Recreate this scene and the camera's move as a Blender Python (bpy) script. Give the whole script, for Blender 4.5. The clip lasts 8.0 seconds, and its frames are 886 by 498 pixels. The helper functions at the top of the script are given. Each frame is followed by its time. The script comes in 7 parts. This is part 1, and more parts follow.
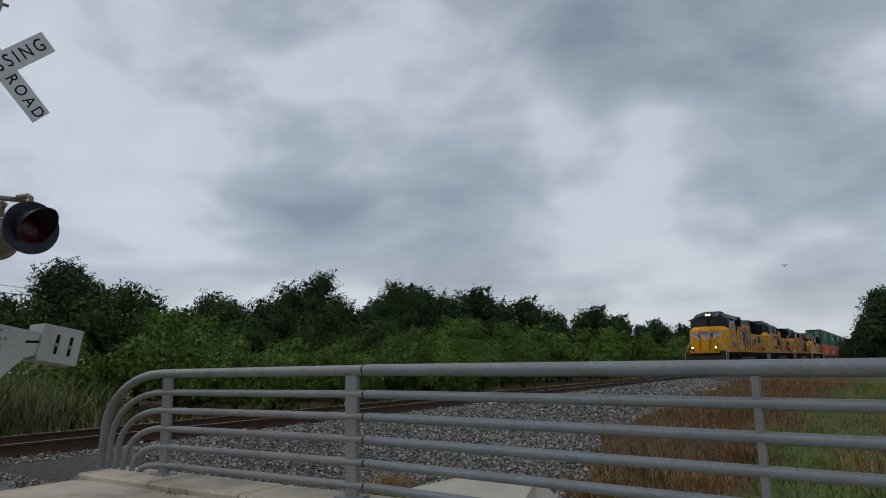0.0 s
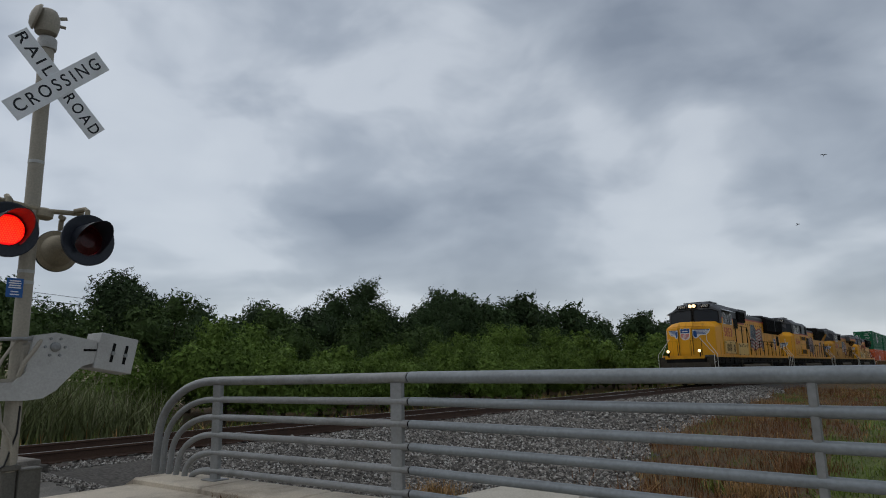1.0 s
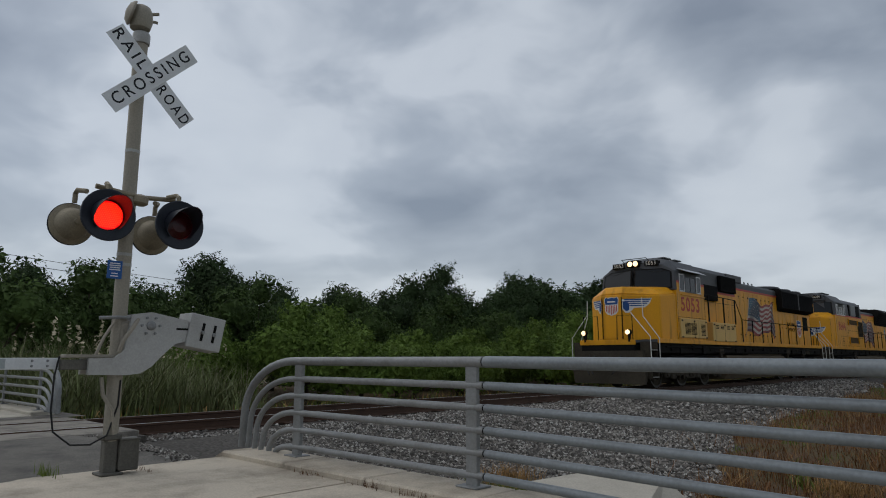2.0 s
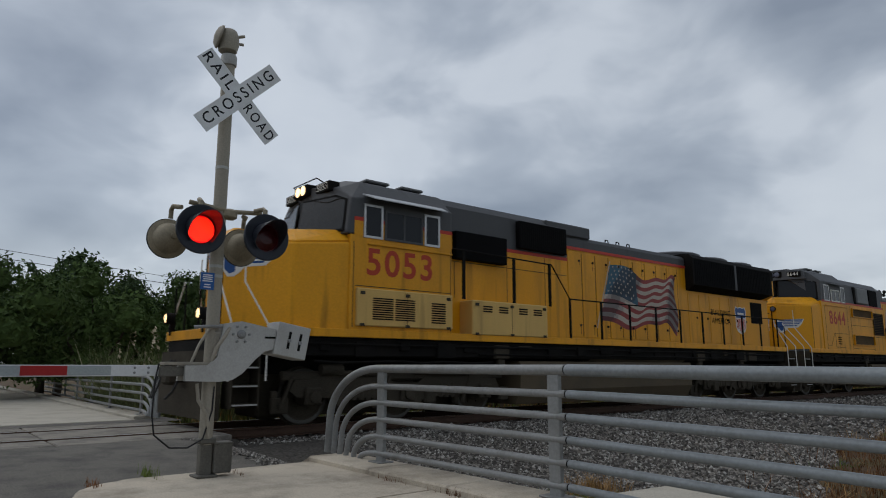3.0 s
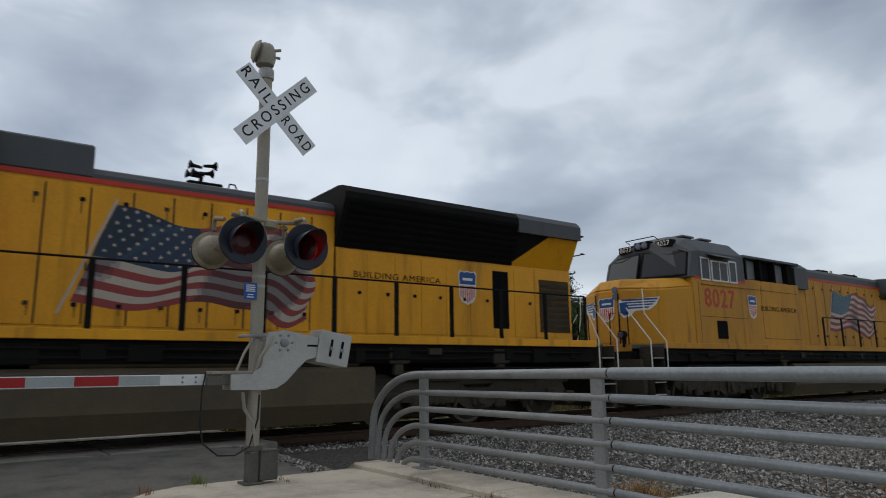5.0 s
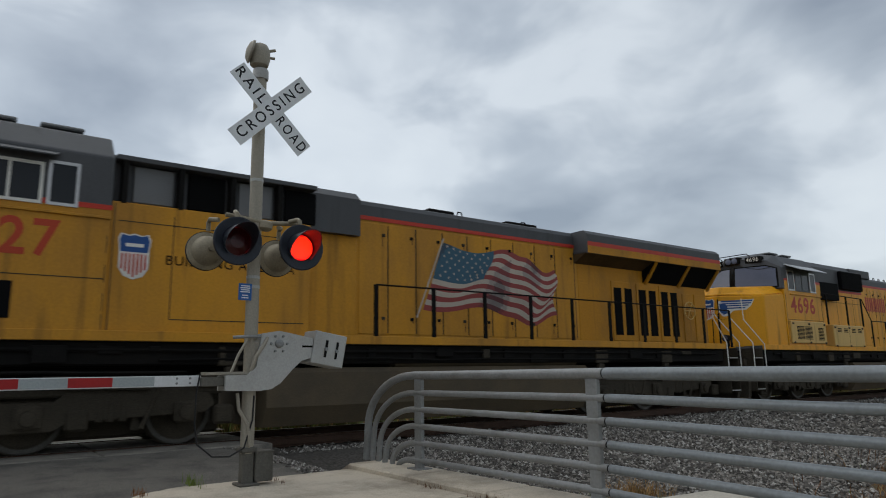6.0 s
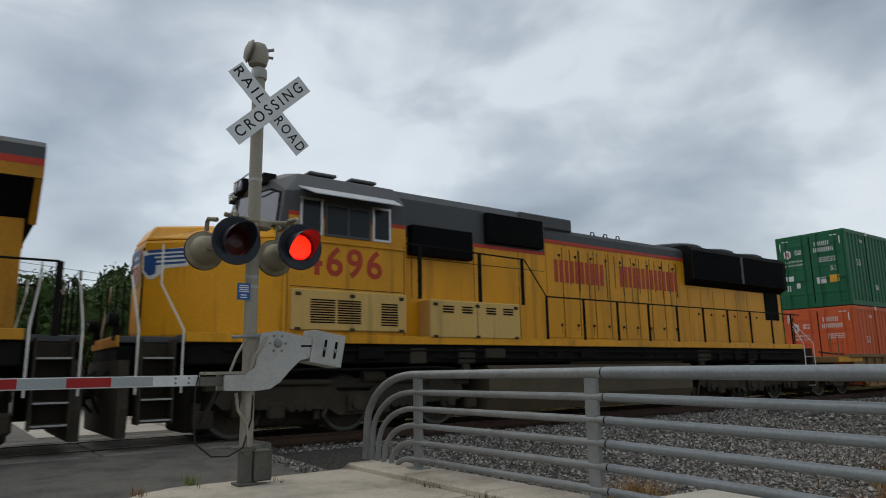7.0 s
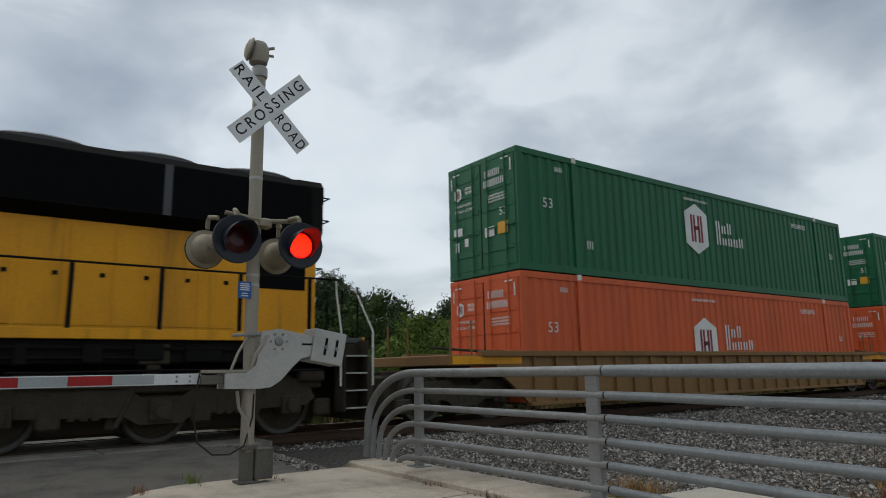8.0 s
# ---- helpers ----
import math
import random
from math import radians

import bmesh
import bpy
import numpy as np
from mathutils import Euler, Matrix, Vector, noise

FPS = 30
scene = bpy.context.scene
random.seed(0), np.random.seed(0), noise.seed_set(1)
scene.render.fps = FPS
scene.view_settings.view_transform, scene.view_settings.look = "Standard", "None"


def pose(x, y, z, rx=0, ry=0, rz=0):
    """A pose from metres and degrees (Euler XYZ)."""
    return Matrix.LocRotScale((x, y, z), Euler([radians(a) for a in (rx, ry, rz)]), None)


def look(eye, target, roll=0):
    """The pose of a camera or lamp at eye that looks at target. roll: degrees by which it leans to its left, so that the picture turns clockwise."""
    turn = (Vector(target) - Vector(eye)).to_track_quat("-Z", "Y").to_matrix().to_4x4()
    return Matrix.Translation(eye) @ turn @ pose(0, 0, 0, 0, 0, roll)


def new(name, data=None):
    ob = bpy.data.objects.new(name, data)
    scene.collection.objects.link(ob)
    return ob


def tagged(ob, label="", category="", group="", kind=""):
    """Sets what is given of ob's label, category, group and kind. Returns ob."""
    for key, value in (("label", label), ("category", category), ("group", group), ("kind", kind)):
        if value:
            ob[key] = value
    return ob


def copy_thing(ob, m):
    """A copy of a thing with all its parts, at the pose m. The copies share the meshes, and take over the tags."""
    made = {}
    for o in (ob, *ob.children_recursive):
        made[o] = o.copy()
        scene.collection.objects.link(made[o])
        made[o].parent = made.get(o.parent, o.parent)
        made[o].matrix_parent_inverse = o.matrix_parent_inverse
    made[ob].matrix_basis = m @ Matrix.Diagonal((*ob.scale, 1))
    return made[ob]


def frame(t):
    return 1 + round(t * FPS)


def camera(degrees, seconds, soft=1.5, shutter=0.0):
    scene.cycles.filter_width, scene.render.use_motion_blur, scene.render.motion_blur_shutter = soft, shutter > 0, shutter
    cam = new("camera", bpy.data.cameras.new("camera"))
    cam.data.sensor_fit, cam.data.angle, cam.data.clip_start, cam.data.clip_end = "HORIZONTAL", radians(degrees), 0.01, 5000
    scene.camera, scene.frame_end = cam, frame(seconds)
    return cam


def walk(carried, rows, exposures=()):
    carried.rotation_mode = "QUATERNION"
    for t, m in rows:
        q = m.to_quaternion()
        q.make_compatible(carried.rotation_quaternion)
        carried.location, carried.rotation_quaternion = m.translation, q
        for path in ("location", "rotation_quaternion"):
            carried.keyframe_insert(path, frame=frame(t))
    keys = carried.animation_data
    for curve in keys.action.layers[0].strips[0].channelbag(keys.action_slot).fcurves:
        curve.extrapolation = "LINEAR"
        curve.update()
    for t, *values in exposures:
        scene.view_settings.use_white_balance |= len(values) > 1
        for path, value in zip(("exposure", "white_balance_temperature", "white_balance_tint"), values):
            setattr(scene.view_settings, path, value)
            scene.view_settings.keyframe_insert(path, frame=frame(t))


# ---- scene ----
# The camera: hand-held, panning left, one lens.
EYE_Z = 1.05
cam = camera(67.4, 8.0, 1.0, 0.07)
PATH = [(0.0, 33.77, 9.88, 1.22), (0.5, 35.1, 9.96, 1.21), (1.0, 37.54, 10.56, 1.31), (2.5, 47.31, 9.09, -0.25), (3.0, 50.74, 9.99, -0.09),
        (3.5, 53.79, 10.28, -0.17), (4.0, 54.81, 9.98, 0.78), (4.5, 54.62, 10.2, 1.02), (5.0, 54.24, 10.47, 0.75), (6.5, 53.74, 10.49, 0.98),
        (7.0, 53.73, 10.45, 0.98), (7.5, 53.73, 10.32, 0.98), (8.0, 53.8, 10.3, 1.0)]
walk(cam, [(t, pose(0, 0, EYE_Z, 90 + p, r, y)) for t, y, p, r in PATH], [(0.0, -0.12, 6500, 10), (2.5, -0.15, 6500, 10), (3.5, 0.0, 6500, 10), (4.5, 0.2, 6520, 10), (6.0, 0.19, 6640, 8), (8.0, 0.21, 6740, 7.5)])

# ---- world and light: an overcast sky with layered cloud ----
SUN_EL, SUN_AZ = radians(52), radians(250)
world = bpy.data.worlds.new("world")
scene.world = world
world.use_nodes = True


def sky_nodes():
    nt = world.node_tree
    nt.nodes.clear()
    N = nt.nodes.new
    L = nt.links.new
    out, bg = N("ShaderNodeOutputWorld"), N("ShaderNodeBackground")
    sky = N("ShaderNodeTexSky")
    sky.sky_type, sky.sun_disc, sky.sun_elevation, sky.sun_rotation = "NISHITA", False, SUN_EL, SUN_AZ
    co = N("ShaderNodeTexCoord")
    sep = N("ShaderNodeSeparateXYZ")
    L(co.outputs["Generated"], sep.inputs[0])
    # the cloud layer is a flat sheet overhead: divide the direction by its height
    hz = N("ShaderNodeMath"); hz.operation = "MAXIMUM"; hz.inputs[1].default_value = 0.0
    L(sep.outputs["Z"], hz.inputs[0])
    ad = N("ShaderNodeMath"); ad.operation = "ADD"; ad.inputs[1].default_value = 0.20
    L(hz.outputs[0], ad.inputs[0])
    dv = N("ShaderNodeVectorMath"); dv.operation = "DIVIDE"
    cmb = N("ShaderNodeCombineXYZ")
    for k in range(3):
        L(ad.outputs[0], cmb.inputs[k])
    L(co.outputs["Generated"], dv.inputs[0]); L(cmb.outputs[0], dv.inputs[1])
    fl = N("ShaderNodeVectorMath"); fl.operation = "MULTIPLY"; fl.inputs[1].default_value = (1, 1, 0.6)
    L(dv.outputs[0], fl.inputs[0])
    mp = N("ShaderNodeMapping"); mp.inputs["Location"].default_value = SKY_SHIFT; mp.inputs["Rotation"].default_value = (0, 0, radians(20))
    L(fl.outputs[0], mp.inputs[0])
    big = N("ShaderNodeTexNoise"); big.inputs["Scale"].default_value = 1.25; big.inputs["Detail"].default_value = 3; big.inputs["Roughness"].default_value = 0.45; big.inputs["Distortion"].default_value = 0.35
    small = N("ShaderNodeTexNoise"); small.inputs["Scale"].default_value = 5.2; small.inputs["Detail"].default_value = 4; small.inputs["Roughness"].default_value = 0.5; small.inputs["Distortion"].default_value = 0.3
    L(mp.outputs[0], big.inputs[0]); puff = N("ShaderNodeMapping"); puff.inputs["Scale"].default_value = (1.0, 1.0, 1.9); puff.inputs["Location"].default_value = (0.4, 1.7, 0.2)
    L(co.outputs["Generated"], puff.inputs[0]); L(puff.outputs[0], small.inputs[0])
    mx = N("ShaderNodeMix"); mx.inputs["Factor"].default_value = 0.40
    L(big.outputs["Fac"], mx.inputs["A"]); L(small.outputs["Fac"], mx.inputs["B"])
    ramp = N("ShaderNodeValToRGB")
    e = ramp.color_ramp.elements
    e[0].position, e[0].color = 0.33, (0.245, 0.285, 0.345, 1)
    e[1].position, e[1].color = 0.66, (0.645, 0.695, 0.75, 1)
    m = e.new(0.48); m.color = (0.41, 0.46, 0.525, 1)
    m = e.new(0.57); m.color = (0.60, 0.65, 0.71, 1)
    # the banks have ragged edges: the direction is stirred before it is compared
    wob = N("ShaderNodeTexNoise"); wob.inputs["Scale"].default_value = 4.5; wob.inputs["Detail"].default_value = 3
    L(co.outputs["Generated"], wob.inputs[0])
    wv = N("ShaderNodeVectorMath"); wv.operation = "SUBTRACT"; wv.inputs[1].default_value = (.5, .5, .5)
    L(wob.outputs["Color"], wv.inputs[0])
    ws = N("ShaderNodeVectorMath"); ws.operation = "SCALE"; ws.inputs["Scale"].default_value = .30
    L(wv.outputs[0], ws.inputs[0])
    wd = N("ShaderNodeVectorMath"); wd.operation = "ADD"
    L(co.outputs["Generated"], wd.inputs[0]); L(ws.outputs[0], wd.inputs[1])
    wn = N("ShaderNodeVectorMath"); wn.operation = "NORMALIZE"
    L(wd.outputs[0], wn.inputs[0])
    last = mx.outputs["Result"]
    for way, wide, amount in SKY_MASSES:
        dt = N("ShaderNodeVectorMath"); dt.operation = "DOT_PRODUCT"; dt.inputs[1].default_value = way
        L(wn.outputs[0], dt.inputs[0])
        mr = N("ShaderNodeMapRange"); mr.interpolation_type = "SMOOTHSTEP"
        mr.inputs["From Min"].default_value, mr.inputs["From Max"].default_value = math.cos(radians(wide * 1.25)), 1.0
        mr.inputs["To Max"].default_value = amount * SKY_DEPTH
        L(dt.outputs["Value"], mr.inputs[0])
        sm = N("ShaderNodeMath"); sm.operation = "ADD"
        L(last, sm.inputs[0]); L(mr.outputs[0], sm.inputs[1])
        last = sm.outputs[0]
    L(last, ramp.inputs[0])
    # towards the horizon the layer closes to a pale band
    hr = N("ShaderNodeMapRange"); hr.inputs["From Min"].default_value = 0.02; hr.inputs["From Max"].default_value = 0.22
    hr.inputs["To Min"].default_value = 0.42; hr.inputs["To Max"].default_value = 0.0
    L(sep.outputs["Z"], hr.inputs[0])
    pale = N("ShaderNodeMix"); pale.data_type = "RGBA"; pale.inputs["B"].default_value = (0.68, 0.725, 0.77, 1)
    L(hr.outputs[0], pale.inputs["Factor"]); L(ramp.outputs[0], pale.inputs["A"])
    # a little of the clear sky above the layer
    sc = N("ShaderNodeMix"); sc.data_type = "RGBA"; sc.blend_type = "ADD"; sc.inputs["Factor"].default_value = 0.02
    L(pale.outputs["Result"], sc.inputs["A"]); L(sky.outputs[0], sc.inputs["B"])
    L(sc.outputs["Result"], bg.inputs["Color"])
    bg.inputs["Strength"].default_value = SKY_STRENGTH
    L(bg.outputs[0], out.inputs[0])


SKY_MASSES = (
    ((-0.641, 0.721, 0.264), 13.0, -0.28),
    ((-0.493, 0.846, 0.204), 7.0, -0.35),
    ((-0.702, 0.621, 0.349), 9.0, -0.12),
    ((-0.098, 0.966, 0.240), 9.0, -0.95),
    ((-0.139, 0.913, 0.384), 13.0, -0.95),
    ((-0.558, 0.725, 0.404), 8.0, -0.15),
    ((-0.927, 0.058, 0.370), 12.0, -0.45),
    ((-0.522, 0.826, 0.213), 9.0, -0.45),
    ((-0.942, 0.233, 0.242), 7.0, -0.15),
    ((-0.847, 0.434, 0.306), 9.0, 0.25),
    ((-0.748, 0.612, 0.258), 4.5, 0.45),
    ((-0.368, 0.899, 0.239), 6.0, 0.35),
    ((-0.253, 0.958, 0.133), 9.0, 0.40),
    ((-0.796, 0.440, 0.415), 11.0, 0.35),
    ((-0.660, 0.593, 0.461), 9.0, 0.40),
    ((-0.813, 0.517, 0.269), 7.0, 0.35),
    ((-0.380, 0.898, 0.223), 7.0, 0.30),
    ((-0.386, 0.853, 0.351), 6.0, 0.35),
    ((-0.876, 0.149, 0.459), 7.0, 0.20),
)  # broad banks of cloud: direction, width in degrees, thinner (+) or thicker (-)
SKY_SHIFT, SKY_STRENGTH, SKY_DEPTH = (2.3, 0.7, 0.0), 0.88, 0.085
sky_nodes()
sun = new("sun", bpy.data.lights.new("sun", "SUN"))
sun.data.energy, sun.data.angle, sun.data.color = 0.65, radians(75), (1.0, 0.97, 0.92)
sun.matrix_world = look((0, 0, 0), (math.sin(SUN_AZ) * -math.cos(SUN_EL), -math.cos(SUN_AZ) * math.cos(SUN_EL), -math.sin(SUN_EL)))


# ---- materials ----
def material(name, base, rough=0.6, metal=0.0, var=0.25, scale=6.0, bump=0.15, fine=60.0, stain=None, stain_amount=0.35, spec=0.28, emit=None, power=0.0, streak=1.0, per=0.0, grime=0.42):
    """A worn surface: a base colour with broad stains and fine grain, and a fine relief."""
    mat = bpy.data.materials.new(name)
    mat.use_nodes = True
    nt = mat.node_tree
    N, L = nt.nodes.new, nt.links.new
    b = nt.nodes["Principled BSDF"]
    b.inputs["Roughness"].default_value, b.inputs["Metallic"].default_value = rough, metal
    b.inputs["Specular IOR Level"].default_value = spec
    if emit:
        b.inputs["Emission Color"].default_value, b.inputs["Emission Strength"].default_value = (*emit, 1), power
    co = N("ShaderNodeTexCoord")
    mp = N("ShaderNodeMapping"); mp.inputs["Scale"].default_value = (1, 1, 1 / streak)
    L(co.outputs["Object"], mp.inputs[0])
    n1 = N("ShaderNodeTexNoise"); n1.inputs["Scale"].default_value, n1.inputs["Detail"].default_value, n1.inputs["Roughness"].default_value = scale / 6, 7, 0.64
    n2 = N("ShaderNodeTexNoise"); n2.inputs["Scale"].default_value, n2.inputs["Detail"].default_value = fine, 3
    L(mp.outputs[0], n1.inputs[0]); L(co.outputs["Object"], n2.inputs[0])
    dark = stain or tuple(c * 0.45 for c in base)
    r1 = N("ShaderNodeMapRange"); r1.inputs["From Min"].default_value, r1.inputs["From Max"].default_value = 0.45, 0.72
    r1.inputs["To Max"].default_value = stain_amount
    L(n1.outputs["Fac"], r1.inputs[0])
    m1 = N("ShaderNodeMix"); m1.data_type = "RGBA"
    m1.inputs["A"].default_value, m1.inputs["B"].default_value = (*base, 1), (*dark, 1)
    L(r1.outputs[0], m1.inputs["Factor"])
    r2 = N("ShaderNodeMapRange"); r2.inputs["From Min"].default_value, r2.inputs["From Max"].default_value = 0.3, 0.7
    r2.inputs["To Min"].default_value, r2.inputs["To Max"].default_value = 1 - var, 1 + var
    L(n2.outputs["Fac"], r2.inputs[0])
    last = r2.outputs[0]
    if per:
        oi = N("ShaderNodeObjectInfo"); gi = N("ShaderNodeNewGeometry")
        ad = N("ShaderNodeMath"); ad.operation = "ADD"
        L(oi.outputs["Random"], ad.inputs[0]); L(gi.outputs["Random Per Island"], ad.inputs[1])
        r3 = N("ShaderNodeMapRange"); r3.inputs["From Max"].default_value = 2.0
        r3.inputs["To Min"].default_value, r3.inputs["To Max"].default_value = 1 - per, 1 + per
        L(ad.outputs[0], r3.inputs[0])
        pm = N("ShaderNodeMath"); pm.operation = "MULTIPLY"
        L(last, pm.inputs[0]); L(r3.outputs[0], pm.inputs[1])
        last = pm.outputs[0]
    painted = m1.outputs["Result"]
    if streak > 1:  # runs of grime down upright faces
        ms = N("ShaderNodeMapping"); ms.inputs["Scale"].default_value = (4.2, 4.2, 0.40)
        L(co.outputs["Object"], ms.inputs[0])
        n3 = N("ShaderNodeTexNoise"); n3.inputs["Scale"].default_value, n3.inputs["Detail"].default_value = 1.0, 4
        L(ms.outputs[0], n3.inputs[0])
        r4 = N("ShaderNodeMapRange"); r4.inputs["From Min"].default_value, r4.inputs["From Max"].default_value, r4.inputs["To Max"].default_value = 0.58 - 0.12 * (grime - 0.42), 0.76, grime
        L(n3.outputs["Fac"], r4.inputs[0])
        m3 = N("ShaderNodeMix"); m3.data_type = "RGBA"
        m3.inputs["B"].default_value = (*[q * 0.5 for q in dark], 1)
        L(r4.outputs[0], m3.inputs["Factor"]); L(painted, m3.inputs["A"])
        painted = m3.outputs["Result"]
    m2 = N("ShaderNodeVectorMath"); m2.operation = "SCALE"
    L(painted, m2.inputs[0]); L(last, m2.inputs["Scale"])
    L(m2.outputs[0], b.inputs["Base Color"])
    if bump:
        bp = N("ShaderNodeBump"); bp.inputs["Strength"].default_value = bump; bp.inputs["Distance"].default_value = 0.02
        L(n2.outputs["Fac"], bp.inputs["Height"]); L(bp.outputs[0], b.inputs["Normal"])
    return mat


M_YELLOW = material("locomotive_yellow", (0.76, 0.335, 0.007), 0.45, var=0.06, scale=3, bump=0.05, stain=(0.40, 0.175, 0.012), stain_amount=0.7, streak=3, fine=25, grime=0.60)
M_RUST = material("rust_run", (0.17, 0.075, 0.018), 0.8, var=0.3, scale=20, stain=(0.08, 0.04, 0.015), stain_amount=0.8)
# Third locomotive's dusty paint; part of the darkening is shade put into the colour.
M_DULL = material("dusty_shaded_yellow", (0.56, 0.255, 0.018), 0.6, var=0.08, scale=3, bump=0.05, stain=(0.26, 0.125, 0.03), stain_amount=0.8, streak=3, fine=25, grime=0.6)
# Dusty brown; under the third locomotive's rear roof it stands for shade.
M_DUSTSHADE = material("dusty_shaded_recess", (0.085, 0.05, 0.018), 0.85, var=0.25, scale=10, stain=(0.03, 0.018, 0.008), stain_amount=0.7)
# Grime on the rear hood and doors; on the roof braces it stands for shade.
M_GRIMESHADE = material("grimy_shaded_yellow", (0.52, 0.225, 0.010), 0.6, var=0.1, scale=4, bump=0.05, stain=(0.16, 0.085, 0.025), stain_amount=0.85, streak=3, fine=25)
M_TAN = material("faded_yellow", (0.66, 0.42, 0.13), 0.5, var=0.06, scale=4, bump=0.05, stain_amount=0.3, streak=3)
M_GREY = material("locomotive_grey", (0.075, 0.076, 0.080), 0.55, var=0.1, scale=4, bump=0.05, stain=(0.05, 0.05, 0.05), streak=3)
M_ROOF = material("roof_grey", (0.17, 0.172, 0.175), 0.5, var=0.1, scale=5, bump=0.05)
M_RED = material("stripe_red", (0.50, 0.04, 0.02), 0.45, var=0.1, bump=0.03, stain_amount=0.25)
M_ORANGE = material("number_red", (0.44, 0.050, 0.018), 0.5, var=0.1, bump=0.03, stain_amount=0.25)
M_WHITE = material("worn_white", (0.72, 0.70, 0.64), 0.5, var=0.06, bump=0.04, stain=(0.40, 0.36, 0.30), stain_amount=0.4)
M_BLUE = material("emblem_blue", (0.02, 0.075, 0.24), 0.45, var=0.1, bump=0.03)
M_FLAGBLUE = material("flag_blue", (0.035, 0.10, 0.15), 0.5, var=0.12, bump=0.03)
M_FLAGRED = material("flag_red", (0.27, 0.05, 0.045), 0.55, var=0.12, bump=0.03)
M_FLAGWHITE = material("flag_white", (0.46, 0.39, 0.32), 0.55, var=0.08, bump=0.03)
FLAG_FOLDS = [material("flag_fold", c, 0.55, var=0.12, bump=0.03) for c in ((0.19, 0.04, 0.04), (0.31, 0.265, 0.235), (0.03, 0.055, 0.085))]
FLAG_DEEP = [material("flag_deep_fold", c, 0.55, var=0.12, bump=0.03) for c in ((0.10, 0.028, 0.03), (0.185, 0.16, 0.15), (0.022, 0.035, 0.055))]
M_FLAGNAVY = material("flag_navy", (0.026, 0.042, 0.075), 0.5, var=0.15, bump=0.03)
M_BLACK = material("grimy_black", (0.007, 0.0065, 0.006), 0.8, spec=0.12, var=0.3, scale=8, stain=(0.02, 0.017, 0.014), stain_amount=0.5, bump=0.2)
M_GRILLE = material("grille_black", (0.004, 0.004, 0.0045), 0.85, spec=0.1, var=0.2, bump=0.1)
M_RIM = material("worn_wheel_rim", (0.085, 0.08, 0.07), 0.55, 0.2, var=0.2, scale=14)
M_FOOT = material("weathered_foot_steel", (0.115, 0.108, 0.092), 0.65, 0.15, var=0.15, scale=16, stain=(0.07, 0.065, 0.055), stain_amount=0.8)
M_UNDER = material("underframe_brown", (0.045, 0.038, 0.028), 0.85, spec=0.15, var=0.3, scale=8, stain=(0.075, 0.062, 0.045), stain_amount=0.7, bump=0.25)
M_TANK = material("fuel_tank", (0.105, 0.080, 0.050), 0.7, spec=0.2, var=0.15, scale=6, stain=(0.055, 0.047, 0.037), stain_amount=0.6)
M_STEEL = material("worn_steel", (0.42, 0.41, 0.40), 0.3, 0.9, var=0.15)
M_GLASS = material("cab_glass", (0.012, 0.014, 0.017), 0.2, var=0.05, bump=0.0, spec=0.25)
M_BLIND = material("pale_windscreen", (0.09, 0.10, 0.15), 0.12, var=0.05, bump=0.0, spec=0.5)
M_BULB = material("headlight", (1.0, 0.9, 0.7), 0.3, emit=(1.0, 0.66, 0.30), power=2.4, bump=0)
M_GALV = material("galvanised_steel", (0.235, 0.24, 0.238), 0.45, 0.25, var=0.10, scale=18, stain=(0.15, 0.147, 0.138), stain_amount=0.7, fine=40, bump=0.08)
M_GALVBLUE = material("bluish_galvanised_steel", (0.205, 0.225, 0.235), 0.42, 0.25, var=0.10, scale=18, stain=(0.14, 0.15, 0.155), stain_amount=0.6, fine=40, bump=0.08)
M_ALU = material("cast_aluminium", (0.40, 0.395, 0.375), 0.5, 0.25, var=0.08, scale=14, stain=(0.22, 0.21, 0.19), stain_amount=0.55, bump=0.08)
M_MAST = material("mast_aluminium", (0.31, 0.28, 0.225), 0.55, 0.25, var=0.1, scale=14, stain=(0.22, 0.20, 0.17), stain_amount=0.6, streak=6, bump=0.08)
M_LAMPBACK = material("lamp_housing_tan", (0.28, 0.24, 0.17), 0.55, 0.2, var=0.12, scale=16, stain=(0.13, 0.11, 0.08), stain_amount=0.6)
M_LAMPBLK = material("lamp_black", (0.022, 0.026, 0.036), 0.42, var=0.15, scale=14, bump=0.06)
M_LENSOFF = material("red_lens_dark", (0.05, 0.005, 0.006), 0.2, var=0.2, bump=0.1)
M_LED = material("led_red", (0.5, 0.01, 0.01), 0.3, emit=(1.0, 0.002, 0.006), power=0.8, bump=0)
M_LEDDOT = material("led_dot", (0.7, 0.05, 0.02), 0.3, emit=(1.0, 0.026, 0.004), power=2.6, bump=0)
M_SIGNWHITE = material("sign_white", (0.70, 0.71, 0.72), 0.45, var=0.04, scale=20, stain=(0.5, 0.49, 0.46), stain_amount=0.4, bump=0.02)
M_SIGNBLACK = material("sign_black", (0.015, 0.015, 0.018), 0.5, var=0.1, bump=0.02)
M_SIGNBLUE = material("sign_blue", (0.02, 0.10, 0.32), 0.4, var=0.06, bump=0.02)
M_GATEWHITE = material("gate_white", (0.62, 0.63, 0.63), 0.45, var=0.05, scale=20, bump=0.02)
M_GATESILVER = material("gate_reflective_grey", (0.32, 0.35, 0.35), 0.4, var=0.08, bump=0.02)
M_GATERED = material("gate_red", (0.34, 0.014, 0.014), 0.4, var=0.08, bump=0.02)
M_CABLE = material("black_cable", (0.015, 0.015, 0.015), 0.6)
